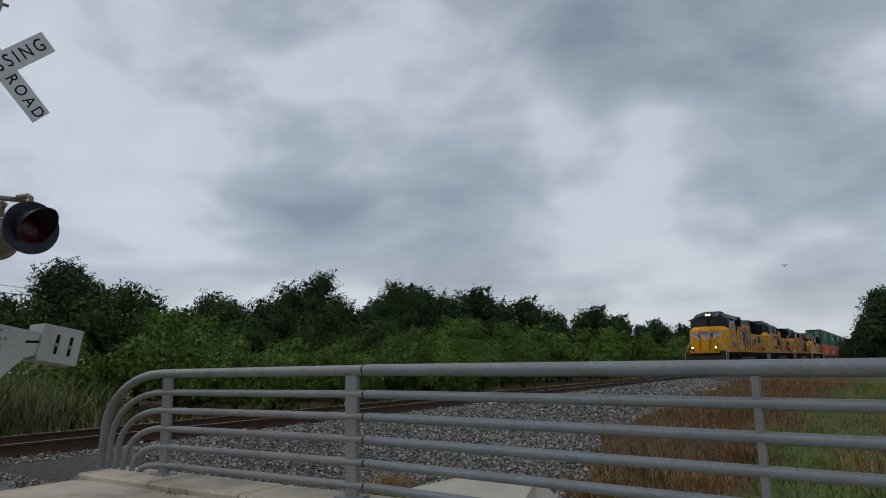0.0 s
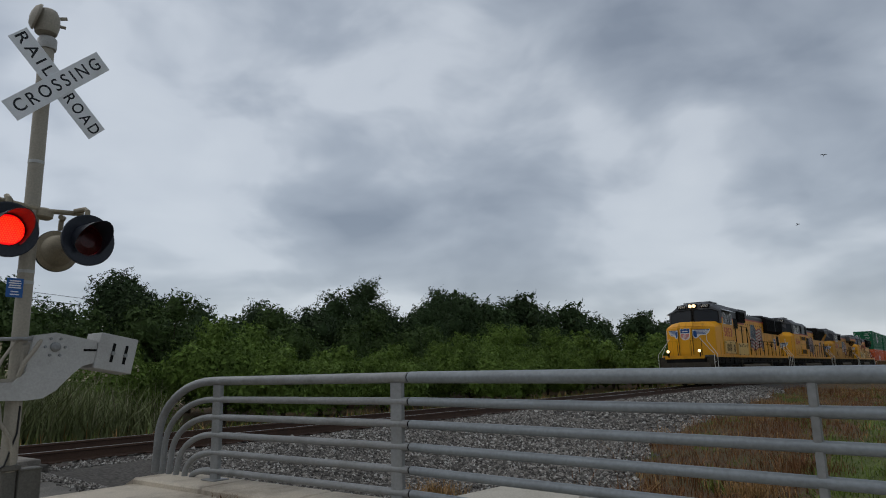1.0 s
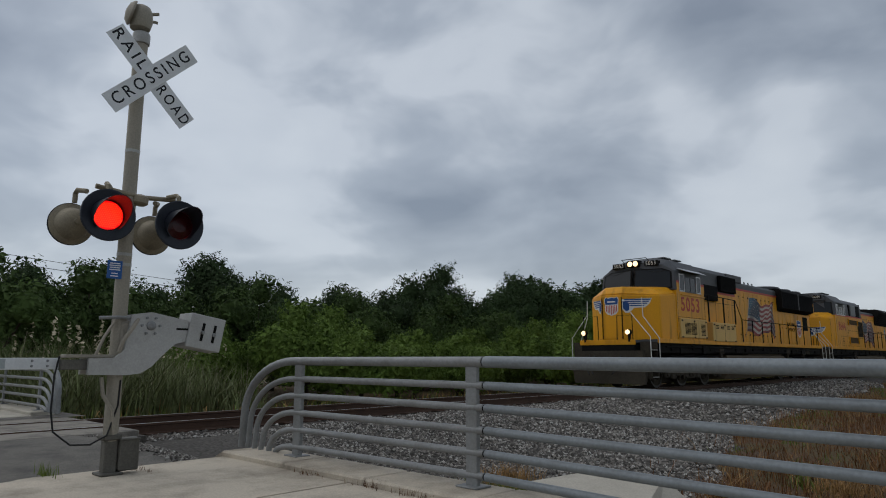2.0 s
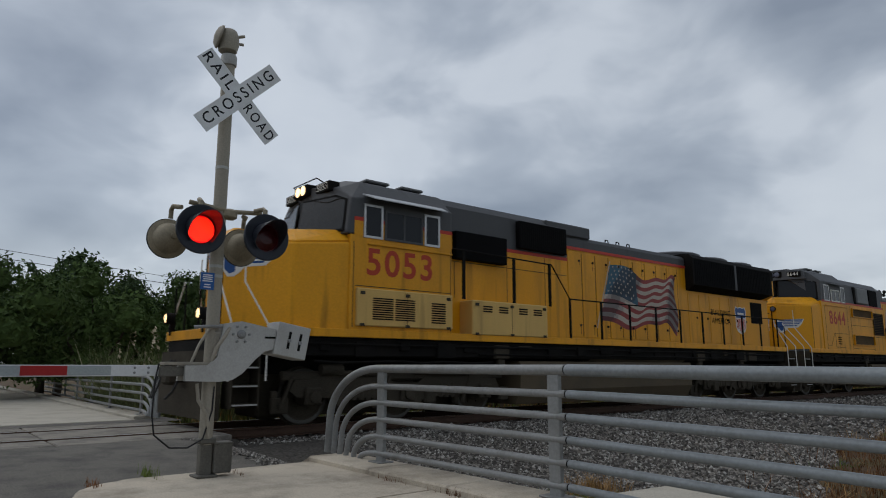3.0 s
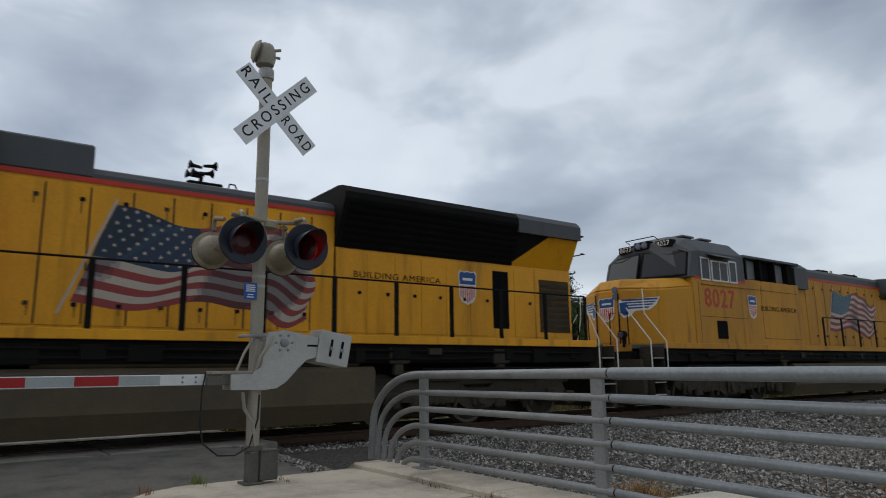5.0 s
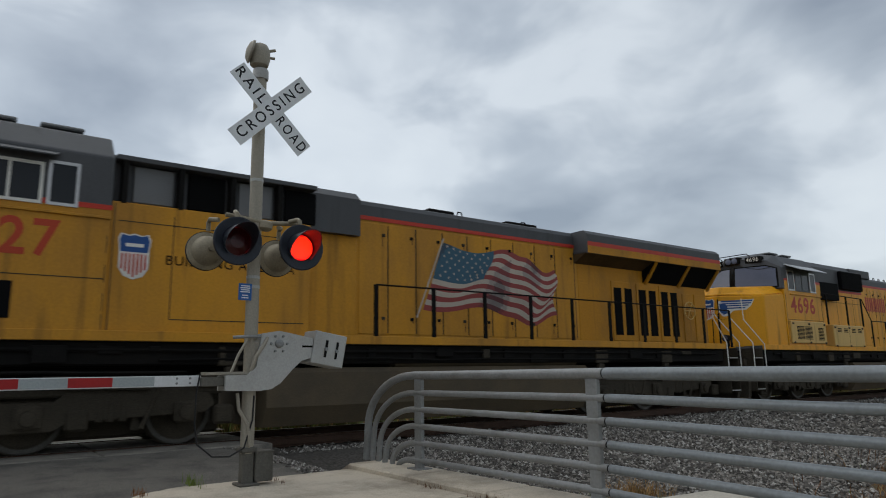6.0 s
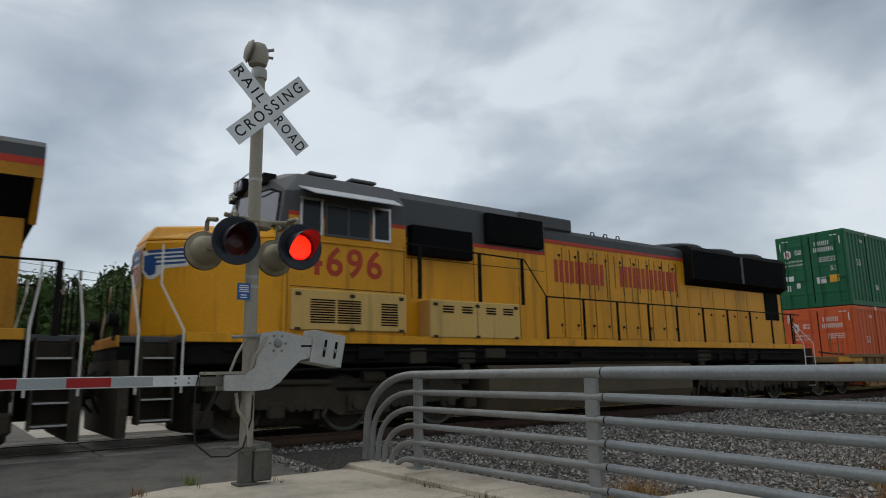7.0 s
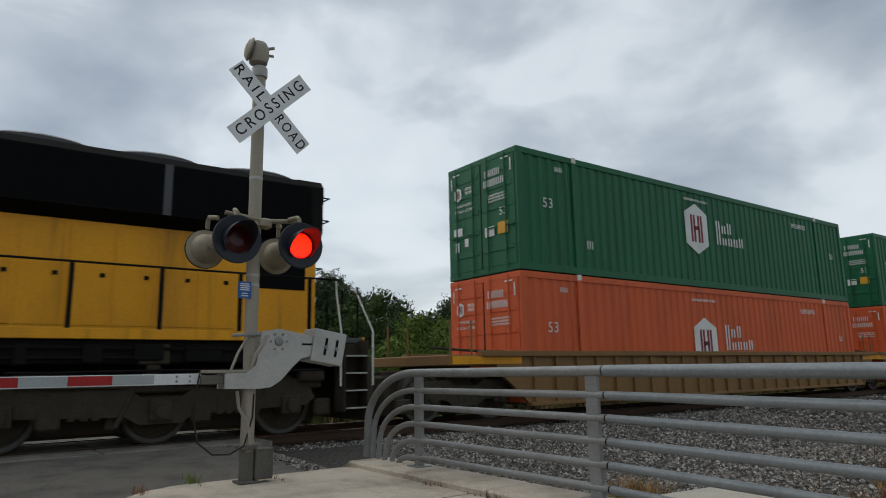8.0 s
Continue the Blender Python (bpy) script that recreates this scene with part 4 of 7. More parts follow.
def flag(body, x, y0, y1, z0, z1, seed, blue=None, depth=1.0):
    """A painted waving flag on the hood's side, on a slanting staff, with its folds painted darker."""
    nu, nv = 64, 26
    L_, H_ = y1 - y0, z1 - z0

    def at(u, v):
        # v runs down from the top; the hoist leans forward at the foot
        grow = min(1, u * 3 + .1)
        wave = .075 * H_ * math.sin(u * 8.2 + seed + v * 1.4) * grow + .060 * H_ * math.sin(u * 21 + 1.3 * seed + v * 2.2) * u * u
        y = y0 + L_ * u - .26 * L_ * v * (1 - u) * .62 + .028 * L_ * math.sin(v * 7 + u * 9 + seed) * grow
        z = z1 - .02 * H_ - v * H_ * (.86 - .08 * u) - .14 * H_ * u + wave
        return y, z

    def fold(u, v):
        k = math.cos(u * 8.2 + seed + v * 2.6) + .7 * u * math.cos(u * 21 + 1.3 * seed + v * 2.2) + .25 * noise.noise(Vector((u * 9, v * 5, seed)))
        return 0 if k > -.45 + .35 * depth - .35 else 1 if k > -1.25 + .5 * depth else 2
    g = Geo()
    for j in range(nv):
        for i in range(nu):
            q = [at(a / nu, b / nv) for a, b in ((i, j), (i + 1, j), (i + 1, j + 1), (i, j + 1))]
            stripe = int(j / nv * 13)
            slot = 2 if (i / nu < .40 and stripe < 7) else (0 if stripe % 2 == 0 else 1)
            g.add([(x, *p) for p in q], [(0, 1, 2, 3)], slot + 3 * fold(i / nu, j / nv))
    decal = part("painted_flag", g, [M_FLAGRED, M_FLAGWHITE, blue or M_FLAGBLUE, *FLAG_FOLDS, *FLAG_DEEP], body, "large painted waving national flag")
    st = Geo()
    for r in range(7):
        for c in range(6):
            y, z = at(.04 + .058 * c + (.03 if r % 2 else 0), .035 + r * .073)
            h = .022 * H_
            pts = []
            for k in range(10):
                a = math.pi / 2 + k * math.pi / 5
                rr = h * (1 if k % 2 == 0 else .42)
                pts.append((x + .002, y - rr * math.cos(a), z + rr * math.sin(a)))
            st.add(pts, [tuple(range(10))])
    part("stars", st, M_FLAGWHITE, decal)
    t, b = at(-.005, -.06), at(-.02, 1.12)
    part("painted_staff", Geo().add([(x + .001, t[0] - .03, t[1]), (x + .001, t[0] + .01, t[1]), (x + .001, b[0] + .01, b[1]), (x + .001, b[0] - .03, b[1])], [(0, 1, 2, 3)]), M_FLAGWHITE, decal)


def shield(parent, m, w, h):
    """A plain striped shield emblem."""
    o = [(-.5, .38), (-.42, .5), (-.2, .46), (0, .5), (.2, .46), (.42, .5), (.5, .38), (.46, .1), (.45, -.25), (.3, -.42), (0, -.5), (-.3, -.42), (-.45, -.25), (-.46, .1)]
    g = Geo()
    g.prism([(a * w * 1.1, b * h * 1.06) for a, b in o], 0, .002, "z", 1)
    top = [p for p in o if p[1] >= .09]
    g.prism([(a * w, b * h) for a, b in top], .002, .0045, "z", 0)
    for k in range(7):
        a = -.43 + k * .13
        low = -.47 + abs(a + .03) * .45
        g.prism([(a * w, .06 * h), ((a + .065) * w, .06 * h), ((a + .065) * w, low * h), (a * w, low * h)], .002, .0045, "z", 2)
    g.prism([(-.3 * w, .3 * h), (.3 * w, .3 * h), (.3 * w, .22 * h), (-.3 * w, .22 * h)], .0045, .006, "z", 1)
    return part("shield_emblem", g, [M_BLUE, M_WHITE, M_RED], parent, "blue, white and red striped shield emblem", at=m)


def wing(parent, m, s):
    """One wing of the nose emblem: blue feathers edged in white."""
    g = Geo()
    g.prism([(s * a, b) for a, b in ((.02, .20), (.22, .21), (1.08, .25), (.99, .06), (.82, -.08), (.44, -.10), (.34, -.20), (.24, -.27), (.12, -.27), (.02, -.14))], 0, .002, "z", 1)
    for (x0, x1, z0, z1) in ((.10, 1.01, .165, .215), (.12, .96, .098, .138), (.13, .88, .030, .070), (.12, .78, -.045, -.005)):
        g.prism([(s * x0, z0), (s * x1, z0 + .012), (s * (x1 + .03), z1 + .01), (s * x0, z1)], .002, .004, "z", 0)
    g.prism([(s * a, b) for a, b in ((.04, .12), (.20, .14), (.27, .02), (.26, -.18), (.15, -.22), (.05, -.12))], .002, .0045, "z", 0)
    part("wing_emblem", g, [M_BLUE, M_WHITE], parent, "blue and white wing emblem", at=m)


def steps(body, y, x_half, lead, rear=False):
    """Corner steps with pale grab rails. lead: -1 towards the nose, 1 towards the rear."""
    for s in (-1, 1):
        g = Geo()
        a, b = sorted((s * (x_half - .38), s * x_half))
        for k in range(4):
            z = .42 + k * .30
            g.box(a, b, y - .22, y + .22, z - .02, z + .02)
        g.box(*sorted((s * (x_half - .40), s * (x_half - .37))), y - .24, y + .24, .36, 1.55)
        for yy in (y - .24, y + .22):
            g.box(a, b, yy, yy + .02, .36, 1.60)
        well = part("step_well", g, M_UNDER, body, "dark steel corner steps")
        for k in range(4):
            z = .42 + k * .30
            part("tread_edge", Geo().box(*sorted((s * (x_half - .01), s * (x_half + .008))), y - .21, y + .21, z - .012, z + .012), M_ALU, well)
        for yy, out in ((y + lead * .31, True), (y - lead * .33, False)):
            if out:  # the outer rail leans in to the end railing
                pts = [(s * (x_half + .03), yy, .80), (s * (x_half + .03), yy, 1.76), (s * (x_half - .62), yy, 2.55), (s * (x_half - .66), yy, 2.62)]
            else:
                sh = -.26 if lead < 0 else .12
                pts = [(s * (x_half + .03), yy, .80), (s * (x_half + .03), yy, 1.74), (s * (x_half - .40), yy + sh, 2.48), (s * (x_half - .42), yy + sh, 3.12 if lead < 0 else 2.7)]
            part("grab_rail", Geo().tube(pts, .015, 8), M_WHITE, well, "cream painted grab rail", smooth=True)


def stanchions(body, x, rows, z_rail, lift=0):
    """A handrail with its posts on both sides. rows: distances of the posts."""
    for s in (-1, 1):
        rail = part("handrail", Geo().tube([(s * x, rows[0], z_rail), (s * x, rows[-1], z_rail)], .017, 8), M_BLACK, body, "black handrail", smooth=True)
        for y in rows:
            part("stanchion", Geo().box(*sorted((s * (x - .015), s * (x + .015))), y - .045, y + .045, 1.62, z_rail, .004), M_BLACK, rail)


def bars(parent, m, count, w, h, gap, mat, name="lettering_bar"):
    """A row of plain bars that stands for a word."""
    for k in range(count):
        part(name, Geo().box(-w / 2, w / 2, -h / 2, h / 2, 0, .003), mat, parent, at=m @ pose((k - (count - 1) / 2) * (w + gap), 0, 0))


def under_gear(loco, c):
    ln = c["length"]
    fr = -.85
    part("frame", Geo().box(-1.42, 1.42, .05, ln - .75, 1.22, 1.56, .02).box(-1.02, 1.02, fr, ln, 1.2, 1.51).box(-.6, .6, .3, ln - .3, .9, 1.22), M_BLACK, loco, "grimy black underframe")
    for s in (-1, 1):
        part("side_sill", Geo().box(*sorted((s * 1.44, s * 1.52)), .0, ln - .75, 1.565, 1.715, .008), c.get("paint", M_YELLOW), loco, "yellow side sill")
    part("deck", Geo().box(-1.44, 1.44, .0, ln - .72, 1.56, 1.69, .01).box(-1.06, 1.06, fr, ln, 1.562, 1.662, .01), M_GREY, loco)
    for a, b in ((fr - .03, fr), (ln, ln + .03)):
        part("end_sill", Geo().box(-1.08, 1.08, a, b, 1.50, 1.67, .006), c.get("paint", M_YELLOW), loco, "yellow end sill")
    tank = [(-1.36, 1.16), (-1.42, 1.08), (-1.40, .52), (-1.22, .20), (1.22, .20), (1.40, .52), (1.42, 1.08), (1.36, 1.16)]
    part("fuel_tank", Geo().prism(tank, c["tank"][0], c["tank"][1], "y"), M_TANK, loco, "dusty fuel tank")
    for s in (-1, 1):
        part("air_reservoir", Geo().tube([(s * 1.25, c["tank"][0] + 2.5, 1.32), (s * 1.25, c["tank"][1] - .3, 1.32)], .17, 14), M_TANK, loco, smooth=True)
        for y in (c["tank"][0] - .6, c["tank"][1] + .5, c["tank"][1] + 3.0):
            part("bracket", Geo().box(*sorted((s * 1.30, s * 1.46)), y - .22, y + .22, 1.20, 1.50, .02).box(*sorted((s * 1.32, s * 1.44)), y - .1, y + .1, 1.0, 1.20, .02), M_UNDER, loco)
    for s in (-1, 1):
        for z, r, a, b in ((1.44, .030, .6, ln - 1.2), (1.30, .022, 4.8, ln - 4.0), (1.12, .026, .9, 5.2), (1.10, .024, ln - 5.6, ln - 1.0)):
            part("brake_pipe", Geo().tube([(s * 1.45, a + (b - a) * k / 9, z + random.uniform(-.015, .015)) for k in range(10)], r, 6), M_BLACK, loco, smooth=True)
        y = 1.0
        while y < ln - 1.5:
            w, h = random.uniform(.12, .55), random.uniform(.08, .30)
            part("underframe_box", Geo().box(*sorted((s * 1.36, s * (1.40 + random.uniform(.03, .10)))), y, y + w, 1.50 - h, 1.50, .015), M_BLACK if random.random() < .8 else M_UNDER, loco)
            y += w + random.uniform(.25, 1.0)
    for y in c["trucks"]:
        truck(loco, y, 3, 2.08)
    for y, s in ((fr, -1), (ln, 1)):
        plow = [(-1.35, .18), (1.35, .18), (1.4, .6), (1.3, 1.3), (-1.3, 1.3), (-1.4, .6)]
        part("pilot_plate", Geo().prism(plow, y - .02 if s < 0 else y - .12, y + .12 if s < 0 else y + .02, "y"), M_UNDER, loco, "dark steel pilot plate")
        part("coupler", Geo().box(-.12, .12, min(y, y + s * .30), max(y, y + s * .30), .76, 1.0, .03).box(-.18, .18, min(y + s * .16, y + s * .36), max(y + s * .16, y + s * .36), .72, 1.04, .05), M_UNDER, loco)
        for k in (-.5, .5, -.7):
            part("air_hose", Geo().tube([(k, y + s * .02, 1.15), (k, y + s * .22, .95), (k * .9, y + s * .34, .62), (k * .7, y + s * .42, .5)], .022, 6), M_CABLE, loco, smooth=True)
    steps(loco, -.37, 1.5, -1)
    steps(loco, ln - .37, 1.5, 1)
    for k in (-.95, .95):
        part("end_rail", Geo().tube([(k, ln - .06, 1.66), (k, ln - .06, 2.62), (k * .35, ln - .06, 2.62), (k * .35, ln - .06, 1.66)], .018, 8), M_BLACK, loco, smooth=True)
        part("end_rail", Geo().tube([(k, fr + .06, 1.66), (k, fr + .05, 2.5), (k * .4, fr + .05, 2.5), (k * .38, fr + .05, 1.66)], .016, 8), M_BLACK, loco, smooth=True)


def nose_and_cab(loco, c):
    """The wide nose with its slanting front, and the cab with side windows and a sloping windscreen."""
    zt, nf, nc, cf, cr = c["nose_top"], c["nose_front"], c["nose_corner"], c["cab_front"], c["cab_rear"]
    low = [(-c["nose_half"], nf, 1.66), (c["nose_half"], nf, 1.66), (1.38, nc, 1.66), (1.47, cf + .45, 1.66), (-1.47, cf + .45, 1.66), (-1.36, nc, 1.66)]
    mid = [(-c["nose_half"], nf, zt - .28), (c["nose_half"], nf, zt - .28), (1.38, nc, zt - .32), (1.47, cf + .45, zt - .20), (-1.47, cf + .45, zt - .20), (-1.36, nc, zt - .30)]
    hh = c["nose_half"] * .8
    high = [(-hh, nf + .16, zt), (hh, nf + .16, zt), (1.04, nc + .12, zt - .04), (1.24, cf + .45, zt + .06), (-1.24, cf + .45, zt + .06), (-1.04, nc + .12, zt - .04)]
    nose = part("nose", Geo().hull(low, mid).hull(mid, high), c.get("paint", M_YELLOW), loco, "yellow wide nose")
    bv = nose.modifiers.new("bevel", "BEVEL")
    bv.width, bv.segments, bv.limit_method, bv.angle_limit = .05, 2, "ANGLE", radians(20)
    # door on the nose
    door = part("nose_door", Geo().box(-.36, .36, nf - .012, nf + .02, 1.75, zt - .42, .006), c.get("paint", M_YELLOW), nose)
    for s in (-1, 1):
        part("door_edge", Geo().box(*sorted((s * .372, s * .40)), nf - .02, nf + .01, 1.72, zt - .40), M_BLACK, door)
    # the winged emblem wraps the nose
    ez = {"m": 2.86, "a": 2.55, "g": 2.64}[c["kind"]]
    shield(nose, pose(0, nf - .028, ez, 90, 0, 0), .52, .62)
    ang = math.degrees(math.atan2(nc - nf, 1.36 - c["nose_half"]))
    for s in (-1, 1):
        ca, sa = math.cos(radians(ang)), math.sin(radians(ang))
        back = .04
        m = pose(s * (c["nose_half"] - back * ca + .012 * sa), nf - back * sa - .012 * ca, ez + .03) @ Matrix.Rotation(radians(s * ang), 4, "Z") @ Matrix.Rotation(radians(90), 4, "X")
        wing(nose, m, s)
    # ditch lights
    for s in (-1, 1):
        y, z = (-.93, 1.92) if c["kind"] != "a" else (nf + .02, 3.2)
        x = s * .86 if c["kind"] != "a" else s * .45
        case = part("ditch_light", Geo().lathe([(-.10, .05), (-.09, .10), (.06, .105), (.07, .09), (.055, .085)], (x, y, z), (0, -1, 0), 16), M_BLACK, loco, "round headlight low on the nose", smooth=True)
        part("light_bracket", Geo().box(x - .03, x + .03, y + .02, y + .12, 1.6 if c["kind"] != "a" else z - .1, z - .08), M_BLACK, loco)
        part("bulb", Geo().lathe([(.058, .084), (.068, .05), (.07, 0.0)], (x, y, z), (0, -1, 0), 16), M_BULB if c["lit"] else M_BLIND, case)
    # cab: yellow below, grey above
    zs, zr = c["split"], c["roof"]
    part("cab_lower", Geo().box(-1.49, 1.49, cf + .42, cr, 1.66, zs, .015), c.get("paint", M_YELLOW), loco, "yellow lower cab")
    # the upper cab: a front that comes to a blunt point, a roof that rises from it, and the rear
    vee = c["vee"]

    def lean(z, x=1.0):
        return cf + vee * abs(x) / 1.49 + c["rake"] * min(1, max(0, (z - zs) / (zr - .35 - zs)))
    sec = [(-1.49, zs), (0, zs), (1.49, zs), (1.49, zr - .56), (1.06, zr - .14), (.5, zr), (0, zr), (-.5, zr), (-1.06, zr - .14), (-1.49, zr - .56)]
    front = [(-1.49, zs), (0, zs), (1.49, zs), (1.47, zr - .60), (1.04, zr - .34), (.5, zr - .24), (0, zr - .22), (-.5, zr - .24), (-1.04, zr - .34), (-1.47, zr - .60)]
    if c["kind"] == "a":
        front = [(-1.49, zs), (0, zs), (1.49, zs), (1.49, zr - .58), (1.06, zr - .20), (.5, zr - .08), (0, zr - .07), (-.5, zr - .08), (-1.06, zr - .20), (-1.49, zr - .58)]
    upper = part("cab_upper", Geo().loft([[(x, lean(z, x), z) for x, z in front], [(x, cf + .85, z) for x, z in sec], [(x, cr, z) for x, z in sec]]), M_GREY, loco, "grey upper cab and roof")
    bv = upper.modifiers.new("bevel", "BEVEL")
    bv.width, bv.segments, bv.limit_method, bv.angle_limit = .03, 2, "ANGLE", radians(20)
    for s in (-1, 1):
        zl = c.get("band", zs)
        if zl > zs:
            part("cab_band", Geo().box(*sorted((s * 1.482, s * 1.4935)), cf + .50, cr, zs - .02, zl), c.get("paint", M_YELLOW), loco)
        part("red_line", Geo().box(*sorted((s * 1.488, s * 1.4955)), cf + .5, cr, zl - .03, zl + .045), M_RED, loco)
        part("window_ledge", Geo().box(*sorted((s * 1.488, s * 1.525)), cf + .8, cr - .02, zs - .17, zs - .13, .006), c.get("paint", M_YELLOW), loco)
        for zz in (1.80, 2.10, 2.52, 2.95):
            part("rivet_row", Geo().box(*sorted((s * 1.489, s * 1.4915)), cr - .045, cr - .035, zz - .12, zz + .14), M_UNDER, loco)
        # windscreens lie on the raked front
        z0, z1 = zs + .12, zr - .52
        q = [(s * .10, z0), (s * 1.36, z0 - .02), (s * 1.32, z1 - .12), (s * 1.02, z1 - .01), (s * .10, z1)]
        ws = part("windscreen", Geo().hull([(x, lean(z, x) - .006, z) for x, z in q], [(x, lean(z, x) - .018, z) for x, z in q]), M_BLIND if c["lit"] is None else M_GLASS, upper, "dark cab windscreen")
        e = [(s * .06, z0 - .04), (s * 1.41, z0 - .06), (s * 1.37, z1 - .10), (s * 1.04, z1 + .03), (s * .06, z1 + .04)]
        part("windscreen_frame", Geo().hull([(x, lean(z, x) + .01, z) for x, z in e], [(x, lean(z, x) - .008, z) for x, z in e]), M_BLACK, upper)
        part("wiper", Geo().tube([(s * .45, lean(z1, .45) - .03, z1 - .01), (s * .85, lean(z1 - .1, .85) - .03, z1 - .10), (s * 1.2, lean(z1 - .06, 1.2) - .03, z1 - .06)], .008, 6), M_CABLE, upper)
        yb_ = lean(zr - .36, .66) - (.05 if c["kind"] != "a" else .17)
        nb = part("number_board", Geo().box(s * .66 - .26, s * .66 + .26, yb_, yb_ + .25, zr - .38, zr - .18, .01), M_BLACK, upper, "black number board")
        letters("number", c["number"], .20, pose(s * .66, yb_ - .004, zr - .28, 90, 0, 0), M_WHITE, nb, .001, 1.1)
        for k, (a, b, za, zb, two) in enumerate(c["windows"]):
            fr = Geo()
            for q2 in ((a, b, za, za + .045), (a, b, zb - .045, zb), (a, a + .045, za + .045, zb - .045), (b - .045, b, za + .045, zb - .045)):
                fr.box(*sorted((s * 1.485, s * 1.51)), *q2)
            if two:
                fr.box(*sorted((s * 1.485, s * 1.508)), (a + b) / 2 - .02, (a + b) / 2 + .02, za + .045, zb - .045)
            w = part("side_window", fr, M_STEEL if k != 1 else M_GREY if c["kind"] == "m" else M_WHITE, upper, "metal framed cab side window")
            part("pane", Geo().box(*sorted((s * 1.482, s * 1.500)), a + .04, b - .04, za + .04, zb - .04), M_GLASS, w)
        ya, yb, zz, out = c["shade"]
        part("sun_shade", Geo().hull([(s * 1.44, ya, zz), (s * 1.44, yb, zz), (s * (1.5 + out), yb - .1, zz - .5 * out), (s * (1.5 + out), ya + .1, zz - .5 * out)],
                                     [(s * 1.44, ya, zz + .03), (s * 1.44, yb, zz + .03), (s * (1.5 + out), yb - .1, zz - .5 * out + .02), (s * (1.5 + out), ya + .1, zz - .5 * out + .02)]), M_SHADE if c["kind"] == "m" else M_GREY, upper, "grey sun shade over the cab window")
    if c["kind"] == "a":
        part("number_header", Geo().hull([(-1.06, cf + .24, zr - .48), (0, cf - .02, zr - .48), (1.06, cf + .24, zr - .48), (1.1, cf + .6, zr - .44), (-1.1, cf + .6, zr - .44)], [(-.95, cf + .27, zr - .14), (0, cf + .02, zr - .06), (.95, cf + .27, zr - .14), (.95, cf + .7, zr - .08), (-.95, cf + .7, zr - .08)]), M_GREY, upper, "grey header over the windscreens")
    # roof hatches and rail
    for y in (cf + 1.2, cf + 2.1):
        part("roof_hatch", Geo().box(-.55, .75, y, y + .6, zr, zr + .06, .02), M_ROOF, upper)
    part("roof_rail", Geo().tube([(-.5, cf + .4, zr - .14), (-.5, cf + .2, zr - .06), (.5, cf + .2, zr - .06), (.5, cf + .4, zr - .14)], .014, 6), M_BLACK, upper, smooth=True)
    yh = lean(zr - .36, .1) - (.06 if c["kind"] != "a" else .14)
    lamp = part("headlight", Geo().box(-.26, .26, yh, yh + .25, zr - .38, zr - .14, .02), M_BLACK, upper, "twin headlights above the windscreens")
    for x in (-.11, .11):
        part("bulb", Geo().lathe([(0, .100), (.012, .06), (.016, .001)], (x, yh, zr - .26), (0, -1, 0), 16), M_BULB if c["lit"] else M_BLIND, lamp)
    # the number on both cab sides
    for s in (-1, 1):
        m = on_side(1.492, (c["num"][0] + c["num"][1]) / 2, c["num"][2]) if s > 0 else pose(-1.492, (c["num"][0] + c["num"][1]) / 2, c["num"][2], 90, 0, -90)
        letters("cab_number", c["number"], .72, m, M_ORANGE, loco, .0025, 1.15, c["num"][1] - c["num"][0], .014)


def hood(loco, c):
    """The long engine hood with its doors, stripe, roof and radiator."""
    y0, y1, x, zr, zl = c["hood"][0], c["hood"][1], c["hood"][2], c["hood_top"], c["line"]
    part("hood_side", Geo().box(-x, x, y0, y1, 1.66, zl, .01), c.get("paint", M_YELLOW), loco, "yellow engine hood")
    sec = [(-x, zl), (x, zl), (x, zr - .14), (x - .06, zr - .05), (x - .2, zr), (-x + .2, zr), (-x + .06, zr - .05), (-x, zr - .14)]
    part("hood_roof", Geo().prism(sec, y0, y1, "y"), M_GREY, loco, "grey hood roof")
    for s in (-1, 1):
        part("red_line", Geo().box(*sorted((s * (x + .016), s * (x + .020))), y0, y1, zl - .05, zl + .03), M_RED, loco)
        y = y0 + .06
        k = 0
        while y + .5 < y1:
            w = c["door"]
            if y + w > y1 - .03:
                break
            d = part("hood_door", Geo().box(*sorted((s * (x - .01), s * (x + .014))), y, y + w - .03, 1.78, zl - .10, .005), c.get("paint", M_YELLOW), loco)
            if s > 0:
                part("door_gap", Geo().box(x - .004, x + .006, y + w - .026, y + w - .004, 1.80, zl - .12), M_UNDER, d)
                for zz in (2.05, zl - .35):
                    ru = random.uniform(.03, .20)
                    yq = y + w - .125 + random.uniform(-.03, .03)
                    part("rust_run", Geo().box(x + .0135, x + .0155, yq - .009, yq + .009, zz - ru, zz), M_RUST, d)
                    part("latch", Geo().box(x + .014, x + .034, y + w - .16, y + w - .09, zz, zz + .06, .004), M_BLACK if k % 3 else M_UNDER, d)
            y += w
            k += 1
    for y in c["roof_bits"]:
        part("roof_vent", Geo().lathe([(0, .12), (.05, .12), (.08, .08), (.09, .0)], (0, y, zr), (0, 0, 1), 14), M_BLACK, loco, smooth=True)
        part("lifting_eye", Geo().tube([(x - .25, y - .08, zr - .02), (x - .25, y - .05, zr + .09), (x - .25, y + .05, zr + .09), (x - .25, y + .08, zr - .02)], .016, 6), M_BLACK, loco)


